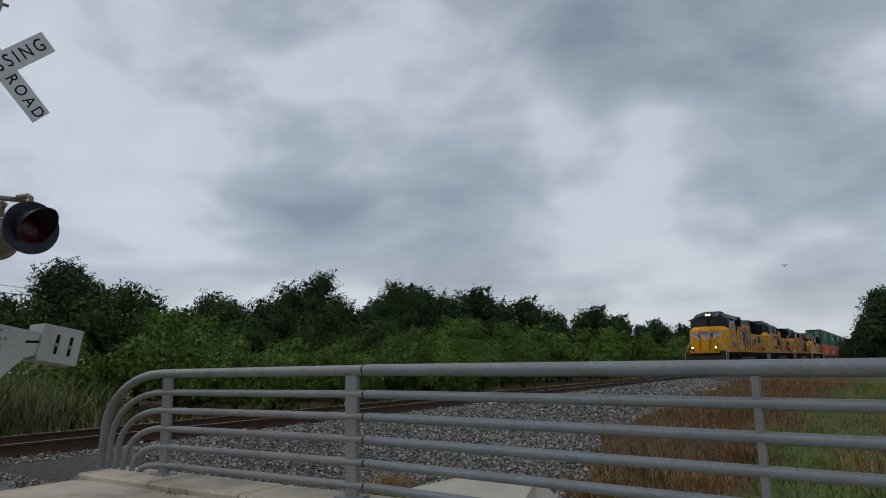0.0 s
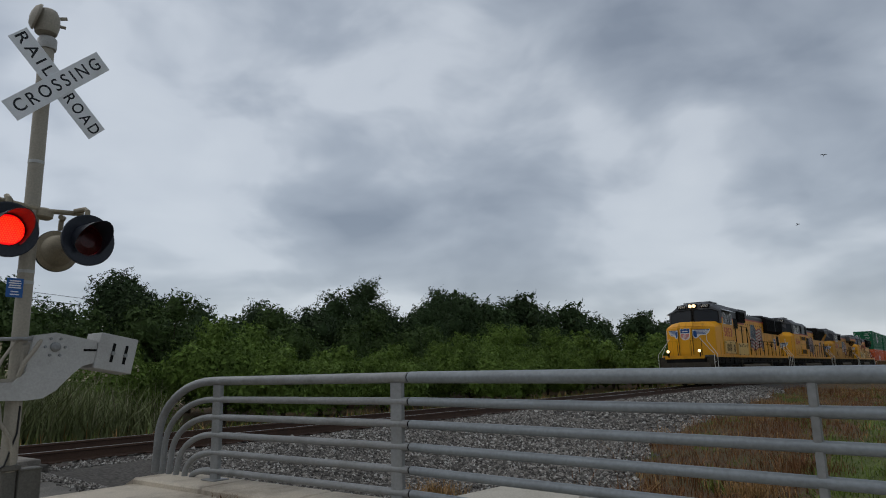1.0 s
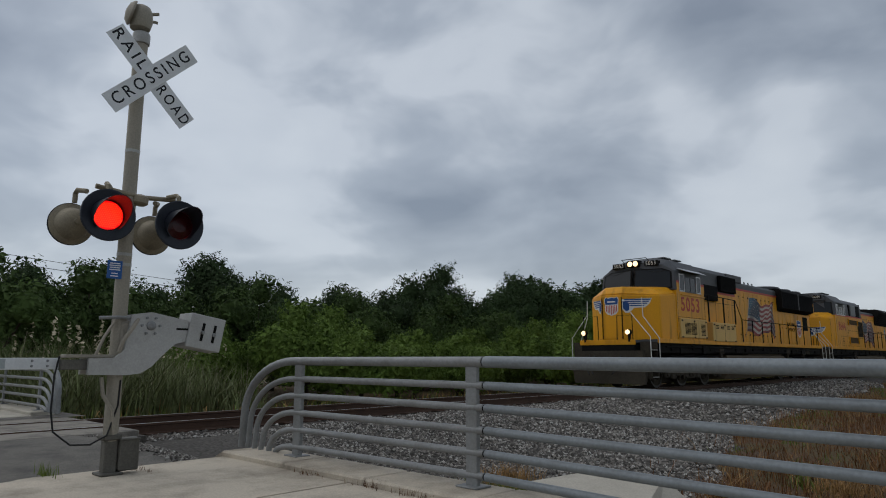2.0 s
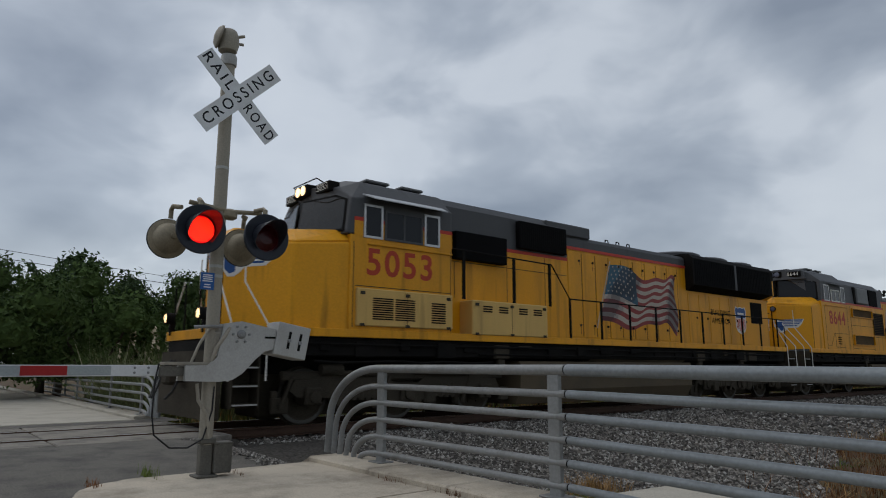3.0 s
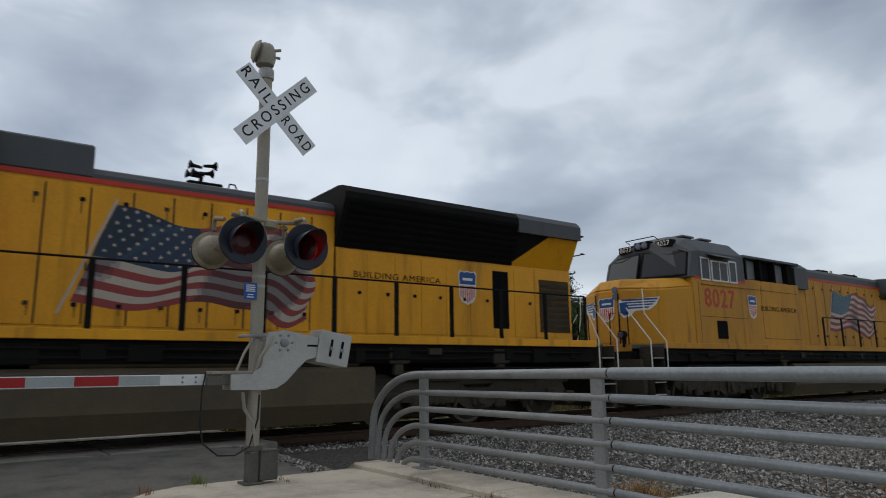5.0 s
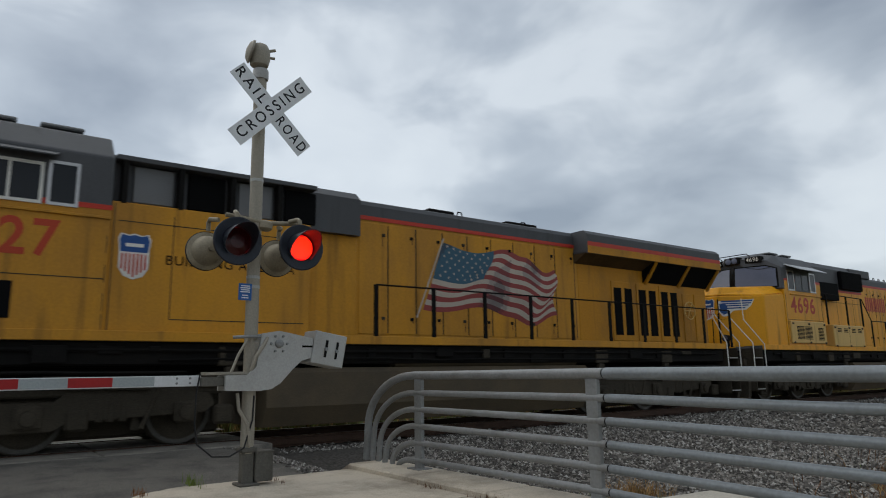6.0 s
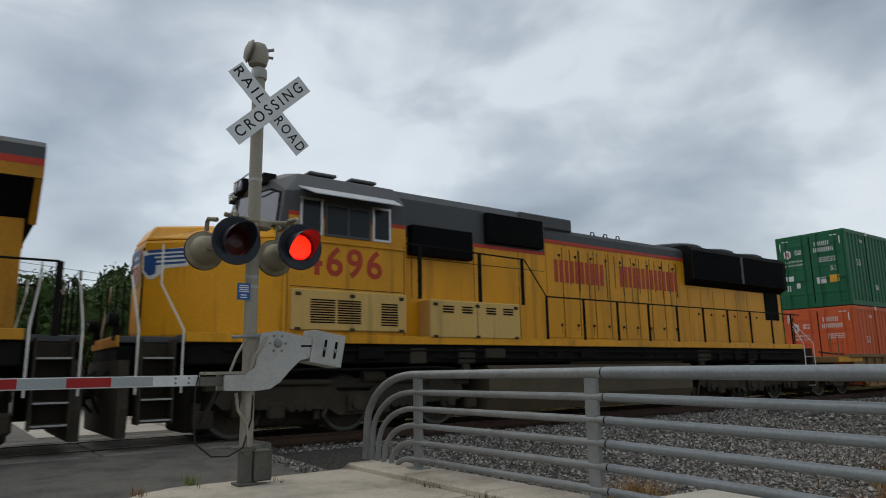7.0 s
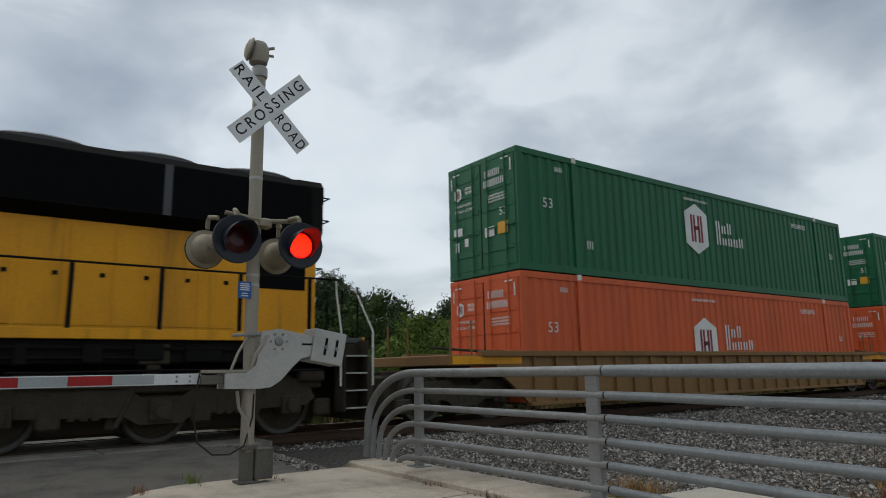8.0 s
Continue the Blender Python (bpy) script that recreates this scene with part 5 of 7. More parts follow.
def radiator_flared(loco, c):
    """Flared radiator intakes: the black grilles lean out over the hood."""
    y0, y1, x, zt = c["rad"][0], c["rad"][1], c["hood"][2], c["rad"][2]
    zb, zo = c["rad"][3], c["rad"][4]
    h = c.get("rad_half", 1.50)
    sec = [(-x, 1.66), (x, 1.66), (x, zb), (-x, zb)]
    part("radiator_hood", Geo().prism(sec, y0, c["rear"], "y"), M_YELLOW, loco, "yellow rear hood")
    fl = [(-x, zb), (x, zb), (h, zo), (h, zt - .16), (h - .12, zt - .03), (h - .3, zt), (-h + .3, zt), (-h + .12, zt - .03), (-h, zt - .16), (-h, zo)]
    tail = c["rad_tail"]
    part("radiator_housing", Geo().hull([(a, y0, z) for a, z in fl], [(a, y1 if z > zb + .01 else y1 - tail, z) for a, z in fl]), c["rad_mat"], loco, "dark flared radiator housing")
    end = [(a * .992, zb + (z - zb) * .985) for a, z in fl]
    part("radiator_end", Geo().prism(end, y1 - tail - .3, c["rear"], "y"), M_BLACK if c["lit"] is None else M_YELLOW, loco, "rear end of the radiator housing")
    cap = [(h + .005, zt - .46), (h + .005, zt - .15), (h - .115, zt - .02), (h - .3, zt + .008), (-h + .3, zt + .008), (-h + .115, zt - .02), (-h - .005, zt - .15), (-h - .005, zt - .46)]
    part("radiator_end_cap", Geo().prism(cap, y1 - tail * 1.0, c["rear"] + .005, "y"), M_BLACK if c["kind"] == "m" else M_GREY, loco)
    for s in (-1, 1):
        # the slanting grille
        n = 7
        g = Geo()
        def sl(t):
            return s * (x + (h - x) * t + .012), zb + (zo - zb) * t
        for k in range(n):
            a, b = sl(k / n), sl((k + .45) / n)
            g.hull([(a[0], y0 + .12, a[1]), (a[0], y1 - .15 - tail * .8, a[1]), (b[0], y1 - .15 - tail * .8, b[1]), (b[0], y0 + .12, b[1])],
                   [(a[0] + s * .012, y0 + .12, a[1]), (a[0] + s * .012, y1 - .15 - tail * .8, a[1]), (b[0] + s * .012, y1 - .15 - tail * .8, b[1]), (b[0] + s * .012, y0 + .12, b[1])])
        if c["rad_face"]:
            part("radiator_screen", Geo().box(*sorted((s * (h - .001), s * (h + .006))), y0 + .1, y1 - .12, zo + .02, zt - .18), M_GRILLE, loco)
            for k in range(46):
                yy = y0 + .15 + (y1 - y0 - .3) * k / 45
                g.box(*sorted((s * h, s * (h + .012))), yy - .022, yy + .022, zo + .03, zt - .20)
        part("radiator_grille", g, M_GRILLE, loco, "black radiator grille")
        if c["rad_face"]:
            part("radiator_post", Geo().box(*sorted((s * h, s * (h + .02))), (y0 + y1) / 2 - .06, (y0 + y1) / 2 + .06, zo, zt - .16), M_GREY, loco)
    for k in range(c["fans"]):
        yy = y0 + (y1 - y0) * (k + .5) / c["fans"]
        part("fan_hatch", Geo().lathe([(0, 1.0), (.11, 1.0), (.16, .9), (.18, 0)] if c["kind"] == "m" else [(0, .66), (.05, .66), (.085, .58), (.09, 0)], (0, yy, zt - .005), (0, 0, 1), 24), M_GREY, loco, smooth=True)
    ye = c["rear"]
    for s in (-1, 1):
        part("rear_door", Geo().box(*sorted((s * x, s * (x + .012))), c["reardoor"][0], c["reardoor"][1], c["reardoor"][2], c["reardoor"][3], .006), M_GRILLE, loco)
        for k in range(4):
            zz, ww = 2.9 + k * .42, 1.07 if k < 2 else h - .03
            part("grab_iron", Geo().tube([(s * ww, ye, zz), (s * ww, ye + .13, zz), (s * (ww - .4), ye + .13, zz), (s * (ww - .4), ye, zz)], .014, 6), M_BLACK, loco)
        for k in range(5):
            part("grab_iron", Geo().tube([(s * .8, ye, 2.3 + k * .42), (s * .8, ye + .09, 2.3 + k * .42), (s * .45, ye + .09, 2.3 + k * .42), (s * .45, ye, 2.3 + k * .42)], .012, 6), M_BLACK, loco)
    seams = int((c["rear"] - y0) / .62)
    for k in range(seams):
        yy = y0 + .08 + k * .62
        if yy + .6 > c["rear"] or c["reardoor"][0] - .55 < yy < c["reardoor"][1]:
            continue
        d = part("hood_door", Geo().box(x - .01, x + .012, yy, yy + .58, 1.78, zb - .08, .005), M_YELLOW, loco)
        part("latch", Geo().box(x + .012, x + .03, yy + .42, yy + .49, 2.5, 2.56, .004), M_BLACK, d)


def tan_box(loco, y0, y1, z0, z1, parts):
    """A louvred equipment box beside the walkway."""
    b = part("equipment_box", Geo().box(1.06, 1.545, y0, y1, z0, z1, .02), M_TAN, loco, "faded yellow louvred equipment box")
    for (a, c_, za, zb, n) in parts:
        g = Geo()
        for k in range(n):
            z = za + (zb - za) * (k + .5) / n
            g.box(1.545, 1.552, a, c_, z - (zb - za) / n * .28, z + (zb - za) / n * .28)
        part("louvre", g, M_BLACK, b)
    for yy in (y0 + .12, (y0 + y1) / 2, y1 - .12):
        part("hinge", Geo().box(1.545, 1.565, yy - .05, yy + .05, z1 - .12, z1 - .06, .004), M_UNDER, b)
        part("hinge", Geo().box(1.545, 1.565, yy - .05, yy + .05, z0 + .0, z0 + .05, .004), M_UNDER, b)
    part("panel_gap", Geo().box(1.545, 1.5475, (y0 + y1) / 2 - .006, (y0 + y1) / 2 + .006, z0 + .03, z1 - .03), M_UNDER, b)


def seams(loco, x, lines):
    """Narrow dark joints between body panels on the near side: each a line of (y, z) points."""
    for pts in lines:
        for (a, za), (b, zb) in zip(pts, pts[1:]):
            n = Vector((0, zb - za, -(b - a))).normalized() * .007
            part("panel_joint", Geo().hull([(x - .004, a - n.y, za - n.z), (x - .004, b - n.y, zb - n.z), (x - .004, b + n.y, zb + n.z), (x - .004, a + n.y, za + n.z)],
                                           [(x + .003, a - n.y, za - n.z), (x + .003, b - n.y, zb - n.z), (x + .003, b + n.y, zb + n.z), (x + .003, a + n.y, za + n.z)]), M_UNDER, loco)


def loco_m(y, number, extra, lit):
    """A wide-cab road locomotive with tan equipment boxes and a flared radiator."""
    c = dict(kind="m", length=19.95, nose_top=3.56, nose_front=-.43, nose_corner=.48, nose_half=.42, cab_front=1.12, cab_rear=4.02, split=3.50, band=3.80, roof=4.81, rake=.14, vee=.34, number=number, lit=lit,
             windows=((1.82, 2.26, 3.46, 4.12, 0), (2.30, 3.24, 3.46, 4.06, 1), (3.28, 3.68, 3.46, 4.12, 0)), shade=(1.82, 3.78, 4.30, .42 if lit is None else .26), num=(1.92, 3.5, 2.98),
             tank=(6.1, 13.2), trucks=(3.1, 16.4), hood=(8.15, 13.72, 1.08), hood_top=4.42, line=4.06, door=.56, roof_bits=(10.2, 10.7, 11.2),
             rad_half=1.36, rad=(13.7, 18.85, 4.48, 3.34, 3.50), rad_tail=.35, rad_mat=M_BLACK, rad_face=True, fans=3, rear=18.95, reardoor=(17.9, 18.75, 2.48, 3.36) if lit is None else (17.7, 18.5, 2.5, 3.22))
    loco = thing("locomotive", "yellow and grey diesel locomotive with " + extra, "locomotive", "locomotives of the train", at=pose(TRACK, y, 0))
    under_gear(loco, c)
    nose_and_cab(loco, c)
    # the cabinet between cab and engine
    part("cabinet", Geo().box(-1.12, 1.12, 4.02, 8.15, 1.66, 3.72, .01), M_YELLOW, loco, "yellow equipment cabinet")
    sec = [(-1.12, 3.72), (1.12, 3.72), (1.12, 4.50), (.95, 4.68), (-.95, 4.68), (-1.12, 4.50)]
    part("cabinet_roof", Geo().prism(sec, 4.02, 8.15, "y"), M_GREY, loco, "grey cabinet roof")
    part("red_line", Geo().box(1.122, 1.127, 4.4, 8.15, 3.68, 3.76), M_RED, loco)
    part("inlet_screen", Geo().box(1.12, 1.30, 4.30, 5.85, 3.34, 3.95, .015), M_GRILLE, loco, "black air inlet screen")
    part("dynamic_brake_screen", Geo().box(1.12, 1.26, 6.30, 8.0, 3.80, 4.46, .015), M_GRILLE, loco, "black brake cooling screen")
    for k in range(22):
        part("screen_bar", Geo().box(1.262, 1.268, 6.36 + k * .073, 6.38 + k * .073, 3.86, 4.40), M_BLACK, loco)
    part("raised_hood", Geo().box(-1.1, 1.1, 7.4, 9.15, 4.35, 4.66, .03), M_GREY, loco)
    tan_box(loco, 1.68, 4.0, 1.78, 2.49, ((2.03, 2.50, 1.90, 2.33, 10), (2.55, 3.02, 1.90, 2.33, 10), (3.44, 3.80, 1.88, 2.31, 9)))
    tan_box(loco, 4.55, 6.9, 1.70, 2.44, ((4.85, 5.12, 2.18, 2.34, 3), (5.32, 5.6, 2.18, 2.34, 3), (5.95, 6.22, 2.18, 2.34, 3), (6.42, 6.7, 2.18, 2.34, 3)))
    for s in (-1, 1):
        hr = part("handrail", Geo().tube([(s * 1.47, 4.05, 3.50), (s * 1.5, 7.12, 3.44), (s * 1.5, 7.76, 2.66), (s * 1.5, 19.2, 2.65)], .017, 8), M_BLACK, loco, "black handrail", smooth=True)
        for yy, za in ((4.34, 2.44), (5.85, 2.44), (7.05, 2.44)):
            part("stanchion", Geo().box(*sorted((s * 1.48, s * 1.515)), yy - .04, yy + .04, za, 3.46, .004), M_BLACK, hr)
        for k in range(10):
            yy = 7.76 + k * 1.21
            part("stanchion", Geo().box(*sorted((s * 1.485, s * 1.515)), yy - .032, yy + .032, 1.62, 2.65, .004), M_BLACK, hr)
    seams(loco, 1.49, (((1.62, 1.76), (1.62, 3.36)), ((1.66, 2.53), (3.98, 2.53)), ((3.98, 1.72), (3.98, 3.42))))
    seams(loco, 1.12, (((4.4, 2.5), (4.4, 3.3)), ((6.0, 2.5), (6.0, 3.7)), ((7.3, 1.7), (7.3, 3.7)), ((4.05, 3.30), (8.1, 3.30))))
    hood(loco, c)
    radiator_flared(loco, c)
    return loco, c


def locomotive_first(y):
    loco, c = loco_m(y, "5053", "lit headlights and a painted flag", True)
    flag(loco, 1.097, 9.95, 13.1, 2.0, 3.80, 0.4)
    shield(loco, on_side(1.1, 16.95, 2.56), .68, .86)
    letters("slogan", "BUILDING", .26, on_side(1.098, 15.68, 2.74), M_BLACK, loco, .002, 1.1, 1.2)
    letters("slogan", "AMERICA", .26, on_side(1.098, 15.68, 2.48), M_BLACK, loco, .002, 1.1, 1.15)
    return loco


def locomotive_fourth(y):
    loco, c = loco_m(y, "4696", "red hood lettering", None)
    for y0, n, z in ((8.62, 5, 3.36), (11.0, 7, 3.38)):
        for k in range(n):
            bars(loco, on_side(1.0985, y0 + .36 * k, z), 2, .125, .54, .055, M_ORANGE)
    for k in range(14):
        part("drip_stain", Geo().box(1.09, 1.0955, 9.0 + k * .33, 9.03 + k * .33, 3.05 - (k * 7 % 5) * .09, 3.9), M_UNDER, loco)
    return loco


def locomotive_second(y):
    """A newer wide-nosed locomotive: a full-width engine-room body with air inlets behind the cab, deep flared radiators."""
    c = dict(kind="a", length=20.55, nose_top=3.66, nose_front=-.45, nose_corner=.62, nose_half=.55, cab_front=.88, cab_rear=3.80, split=3.56, roof=4.92, rake=.10, vee=.44, number="8644", lit=False,
             windows=((1.62, 2.12, 3.58, 4.22, 0), (2.30, 3.14, 3.58, 4.06, 1), (3.24, 3.64, 3.58, 4.22, 0)), shade=(2.0, 3.4, 4.30, .12), num=(1.95, 3.5, 2.92),
             tank=(6.1, 13.95), trucks=(2.95, 16.5), hood=(7.95, 13.3, 1.08), hood_top=4.22, line=3.98, door=.60, roof_bits=(11.4,),
             rad=(13.25, 18.75, 4.50, 3.36, 4.22), rad_tail=1.25, rad_mat=M_BLACK, rad_face=False, fans=3, rear=19.45, reardoor=(17.05, 17.5, 1.95, 3.2))
    loco = thing("locomotive", "yellow and grey diesel locomotive with roof horn and flag", "locomotive", "locomotives of the train", at=pose(TRACK, y, 0))
    under_gear(loco, c)
    nose_and_cab(loco, c)
    part("engine_room_side", Geo().box(-1.47, 1.47, 3.80, 7.95, 1.66, 3.60, .015), M_YELLOW, loco, "yellow full-width body side")
    sec = [(-1.44, 3.60), (1.44, 3.60), (1.40, 4.38), (1.15, 4.62), (-1.15, 4.62), (-1.40, 4.38)]
    part("engine_room_roof", Geo().prism(sec, 3.80, 7.9, "y"), M_GREY, loco, "grey upper body side")
    part("raised_hood", Geo().box(-1.12, 1.12, 7.9, 9.2, 4.0, 4.52, .03), M_GREY, loco)
    for s in (-1, 1):
        part("red_line", Geo().box(*sorted((s * 1.47, s * 1.476)), 3.8, 7.95, 3.55, 3.62), M_RED, loco)
        part("blower_box", Geo().box(*sorted((s * 1.40, s * 1.52)), 4.95, 6.15, 3.66, 4.32, .03), M_ROOF, loco, "grey blower box")
        part("upper_screen", Geo().box(*sorted((s * 1.38, s * 1.46)), 6.45, 7.4, 3.62, 4.34, .02), M_GRILLE, loco)
        part("vertical_duct", Geo().box(*sorted((s * 1.38, s * 1.47)), 4.75, 4.93, 3.64, 4.34, .02), M_BLACK, loco)
        for za, zb in ((3.06, 3.42), (1.92, 2.34)):
            fr = Geo()
            grille(s * 1.47, s * 1.535, 4.25, 6.48, za, zb, 0, fr)
            part("inlet_frame", fr, M_YELLOW, loco)
            part("inlet_opening", Geo().box(*sorted((s * 1.468, s * 1.478)), 4.28, 6.45, za + .03, zb - .03), M_DUSTSHADE, loco, "dark recessed air inlet")
        fr = Geo()
        grille(s * 1.47, s * 1.50, 6.58, 7.75, 2.38, 3.34, 12, fr)
        part("side_grille", fr, M_DUSTSHADE, loco, "brown dusty side grille")
        part("grille_back", Geo().box(*sorted((s * 1.468, s * 1.474)), 6.6, 7.73, 2.40, 3.32), M_BLACK, loco)
        for k in range(4):
            part("louvre", Geo().box(*sorted((s * 1.49, s * 1.50)), 2.62, 2.95, 1.92 + k * .085, 1.95 + k * .085), M_BLACK, loco)
    seams(loco, 1.49, (((1.58, 1.72), (1.58, 3.45)), ((1.6, 1.86), (1.95, 1.86), (2.32, 2.34), (3.78, 2.34)), ((2.4, 1.80), (2.4, 2.34)), ((2.4, 1.80), (3.3, 1.80))))
    seams(loco, 1.388, (((.62, 1.74), (.64, 3.3)),))
    seams(loco, 1.47, (((3.84, 1.72), (3.84, 3.5)), ((4.15, 1.72), (4.15, 3.5)), ((4.15, 2.72), (6.52, 2.72)), ((6.52, 1.72), (6.52, 3.5)), ((6.55, 2.30), (7.9, 2.30)), ((4.15, 1.78), (6.5, 1.78))))
    horn = part("air_horn", Geo().tube([(.5, 10.95, 4.15), (.5, 10.95, 4.55)], .035, 8).box(.25, .8, 10.65, 11.25, 4.20, 4.30, .02), M_BLACK, loco, "black five-chime roof horn")
    for k, (dy, dz) in enumerate(((-.32, .0), (.34, .04), (-.26, .12), (.28, .13), (-.36, -.06))):
        part("horn_bell", Geo().lathe([(0, .025), (.16, .035), (.22, .085)] if abs(dy) > 0 else [], (.35 + .09 * k, 10.95, 4.50 + dz), (0, 1 if dy > 0 else -1, .12), 12), M_BLACK, horn, smooth=True)
    hood(loco, c)
    radiator_flared(loco, c)
    stanchions(loco, 1.5, [7.95 + 1.28 * k for k in range(10)], 2.72)
    flag(loco, 1.097, 9.55, 12.8, 1.92, 3.66, 2.1, M_FLAGNAVY, 1.6)
    shield(loco, on_side(1.1, 16.35, 2.78), .44, .68)
    letters("slogan", "BUILDING AMERICA", .17, on_side(1.098, 14.65, 2.87), M_BLACK, loco, .002, 1.1, 2.0)
    part("rear_grille", Geo().box(1.08, 1.10, 18.42, 19.38, 1.9, 3.1, .008), M_DUSTSHADE, loco)
    for k in range(8):
        part("grille_slat", Geo().box(1.10, 1.112, 18.47, 19.33, 1.97 + k * .135, 2.04 + k * .135), M_UNDER, loco)
    return loco


def locomotive_third(y):
    """A locomotive with a broad overhanging radiator roof at the rear."""
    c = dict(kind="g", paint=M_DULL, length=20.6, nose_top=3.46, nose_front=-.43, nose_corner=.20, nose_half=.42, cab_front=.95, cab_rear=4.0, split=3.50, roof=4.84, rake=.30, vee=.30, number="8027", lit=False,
             windows=((1.76, 2.2, 3.45, 4.1, 0), (2.28, 3.1, 3.45, 4.05, 1), (3.15, 3.55, 3.45, 4.1, 0)), shade=(2.1, 3.3, 4.22, .22), num=(1.85, 3.35, 2.95),
             tank=(6.5, 14.2), trucks=(3.2, 17.0), hood=(8.3, 14.4, 1.08), hood_top=4.40, line=4.02, door=.66, roof_bits=(11.0, 12.9))
    loco = thing("locomotive", "yellow and grey diesel locomotive with overhanging rear roof", "locomotive", "locomotives of the train", at=pose(TRACK, y, 0))
    under_gear(loco, c)
    nose_and_cab(loco, c)
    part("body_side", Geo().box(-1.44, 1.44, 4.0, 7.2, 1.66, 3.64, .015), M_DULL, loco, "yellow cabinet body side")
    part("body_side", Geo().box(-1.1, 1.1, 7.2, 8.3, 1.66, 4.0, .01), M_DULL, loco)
    sec = [(-1.25, 3.60), (1.25, 3.60), (1.25, 4.30), (1.05, 4.46), (-1.05, 4.46), (-1.25, 4.30)]
    part("body_roof", Geo().prism(sec, 4.0, 8.3, "y"), M_GREY, loco, "grey body roof with vents")
    for k in range(4):
        part("vent_screen", Geo().box(1.25, 1.30, 4.3 + k * .82, 4.9 + k * .82, 3.68, 4.26, .015), M_GRILLE if k % 2 else M_ROOF, loco)
        part("vent_post", Geo().box(1.25, 1.46, 4.12 + k * .82, 4.2 + k * .82, 3.62, 4.34, .01), M_BLACK, loco)
    part("vent_eave", Geo().box(1.2, 1.48, 4.02, 7.3, 4.28, 4.36, .01), M_GREY, loco)
    part("side_vent", Geo().box(1.492, 1.505, 2.35, 2.85, 1.85, 2.35, .006), M_GRILLE, loco)
    seams(loco, 1.44, (((4.9, 1.9), (7.1, 1.9)), ((4.9, 1.9), (4.9, 3.5)), ((4.05, 1.72), (4.05, 3.6)), ((4.1, 3.35), (7.1, 3.35))))
    seams(loco, 1.49, (((1.6, 1.72), (1.6, 3.4)), ((1.62, 2.45), (3.95, 2.45))))
    for z in (2.98, 3.16):
        part("nose_light", Geo().lathe([(0, .09), (.03, .09), (.035, .07), (.02, .0)], (.30, -.43, z), (0, -1, 0), 16), M_BLIND, loco, "round nose headlight", smooth=True)
    shield(loco, on_side(1.446, 4.35, 2.82), .42, .66)
    letters("slogan", "BUILDING AMERICA", .21, on_side(1.444, 5.85, 2.80), M_BLACK, loco, .002, 1.1, 2.1)
    hood(loco, c)
    flag(loco, 1.097, 10.35, 13.6, 2.1, 3.74, 3.3, None, .2)
    # radiator end: inset black screens beneath a broad roof
    part("radiator_hood", Geo().box(-1.08, 1.08, 14.4, 19.75, 1.66, 3.72, .01), M_GRIMESHADE, loco, "grime-streaked yellow rear hood")
    under = [(-1.08, 3.30), (1.08, 3.30), (1.50, 3.82), (-1.50, 3.82)]
    part("radiator_slope", Geo().prism(under, 16.9, 19.9, "y"), M_GRILLE, loco, "black inset radiator screen")
    under2 = [(-1.08, 3.60), (1.08, 3.60), (1.50, 3.82), (-1.50, 3.82)]
    # The overhang's shade is put into this strip's dark brown.
    part("radiator_slope", Geo().prism(under2, 14.3, 16.9, "y"), M_DUSTSHADE, loco)
    # Braces in the darker yellow: the roof's shade is put into their colour.
    for yy in (16.95, 18.4, 19.8):
        for s in (-1, 1):
            part("roof_brace", Geo().hull([(s * 1.09, yy, 3.22), (s * 1.09, yy + .1, 3.22), (s * 1.52, yy + .1, 3.80), (s * 1.52, yy, 3.80)], [(s * 1.07, yy, 3.30), (s * 1.07, yy + .1, 3.30), (s * 1.45, yy + .1, 3.84), (s * 1.45, yy, 3.84)]), M_GRIMESHADE, loco)
    top = [(-1.54, 3.80), (1.54, 3.80), (1.54, 4.26), (1.42, 4.36), (-1.42, 4.36), (-1.54, 4.26)]
    part("radiator_roof", Geo().prism(top, 14.3, 19.9, "y"), M_GREY, loco, "grey overhanging radiator roof")
    for s in (-1, 1):
        part("roof_edge", Geo().box(*sorted((s * 1.54, s * 1.546)), 14.3, 19.9, 3.80, 4.03), M_GRIMESHADE, loco)
        part("red_line", Geo().box(*sorted((s * 1.546, s * 1.550)), 14.3, 19.9, 3.98, 4.08), M_RED, loco)
    for y_ in (14.6, 17.4):
        part("roof_hatch", Geo().box(-1.2, 1.2, y_, y_ + 2.4, 4.36, 4.43, .02), M_ROOF, loco)
    part("exhaust_stack", Geo().box(-.4, .7, 12.5, 13.5, 4.38, 4.52, .03), M_BLACK, loco)
    part("air_horn", Geo().box(.2, .8, 10.2, 10.9, 4.40, 4.50, .03), M_BLACK, loco)
    for a in (15.6, 16.6, 17.55):
        d = part("screen_door", Geo().box(1.08, 1.10, a, a + .88, 1.76, 3.26, .006), M_GRIMESHADE, loco)
        for b in (a + .08, a + .50):
            part("door_screen", Geo().box(1.10, 1.106, b, b + .30, 1.9, 3.1, .004), M_GRILLE, d)
    for a in (18.6, 19.15):
        part("rear_panel", Geo().box(1.08, 1.10, a, a + .48, 1.78, 3.1, .006), M_GRIMESHADE, loco)
    wheel = Geo()
    for k in range(20):
        a, b = k * math.pi / 10, (k + 1) * math.pi / 10
        wheel.tube([(1.2, 18.75 + .24 * math.cos(a), 2.62 + .24 * math.sin(a)), (1.2, 18.75 + .24 * math.cos(b), 2.62 + .24 * math.sin(b))], .018, 6)
    for k in range(3):
        a = k * math.pi / 3
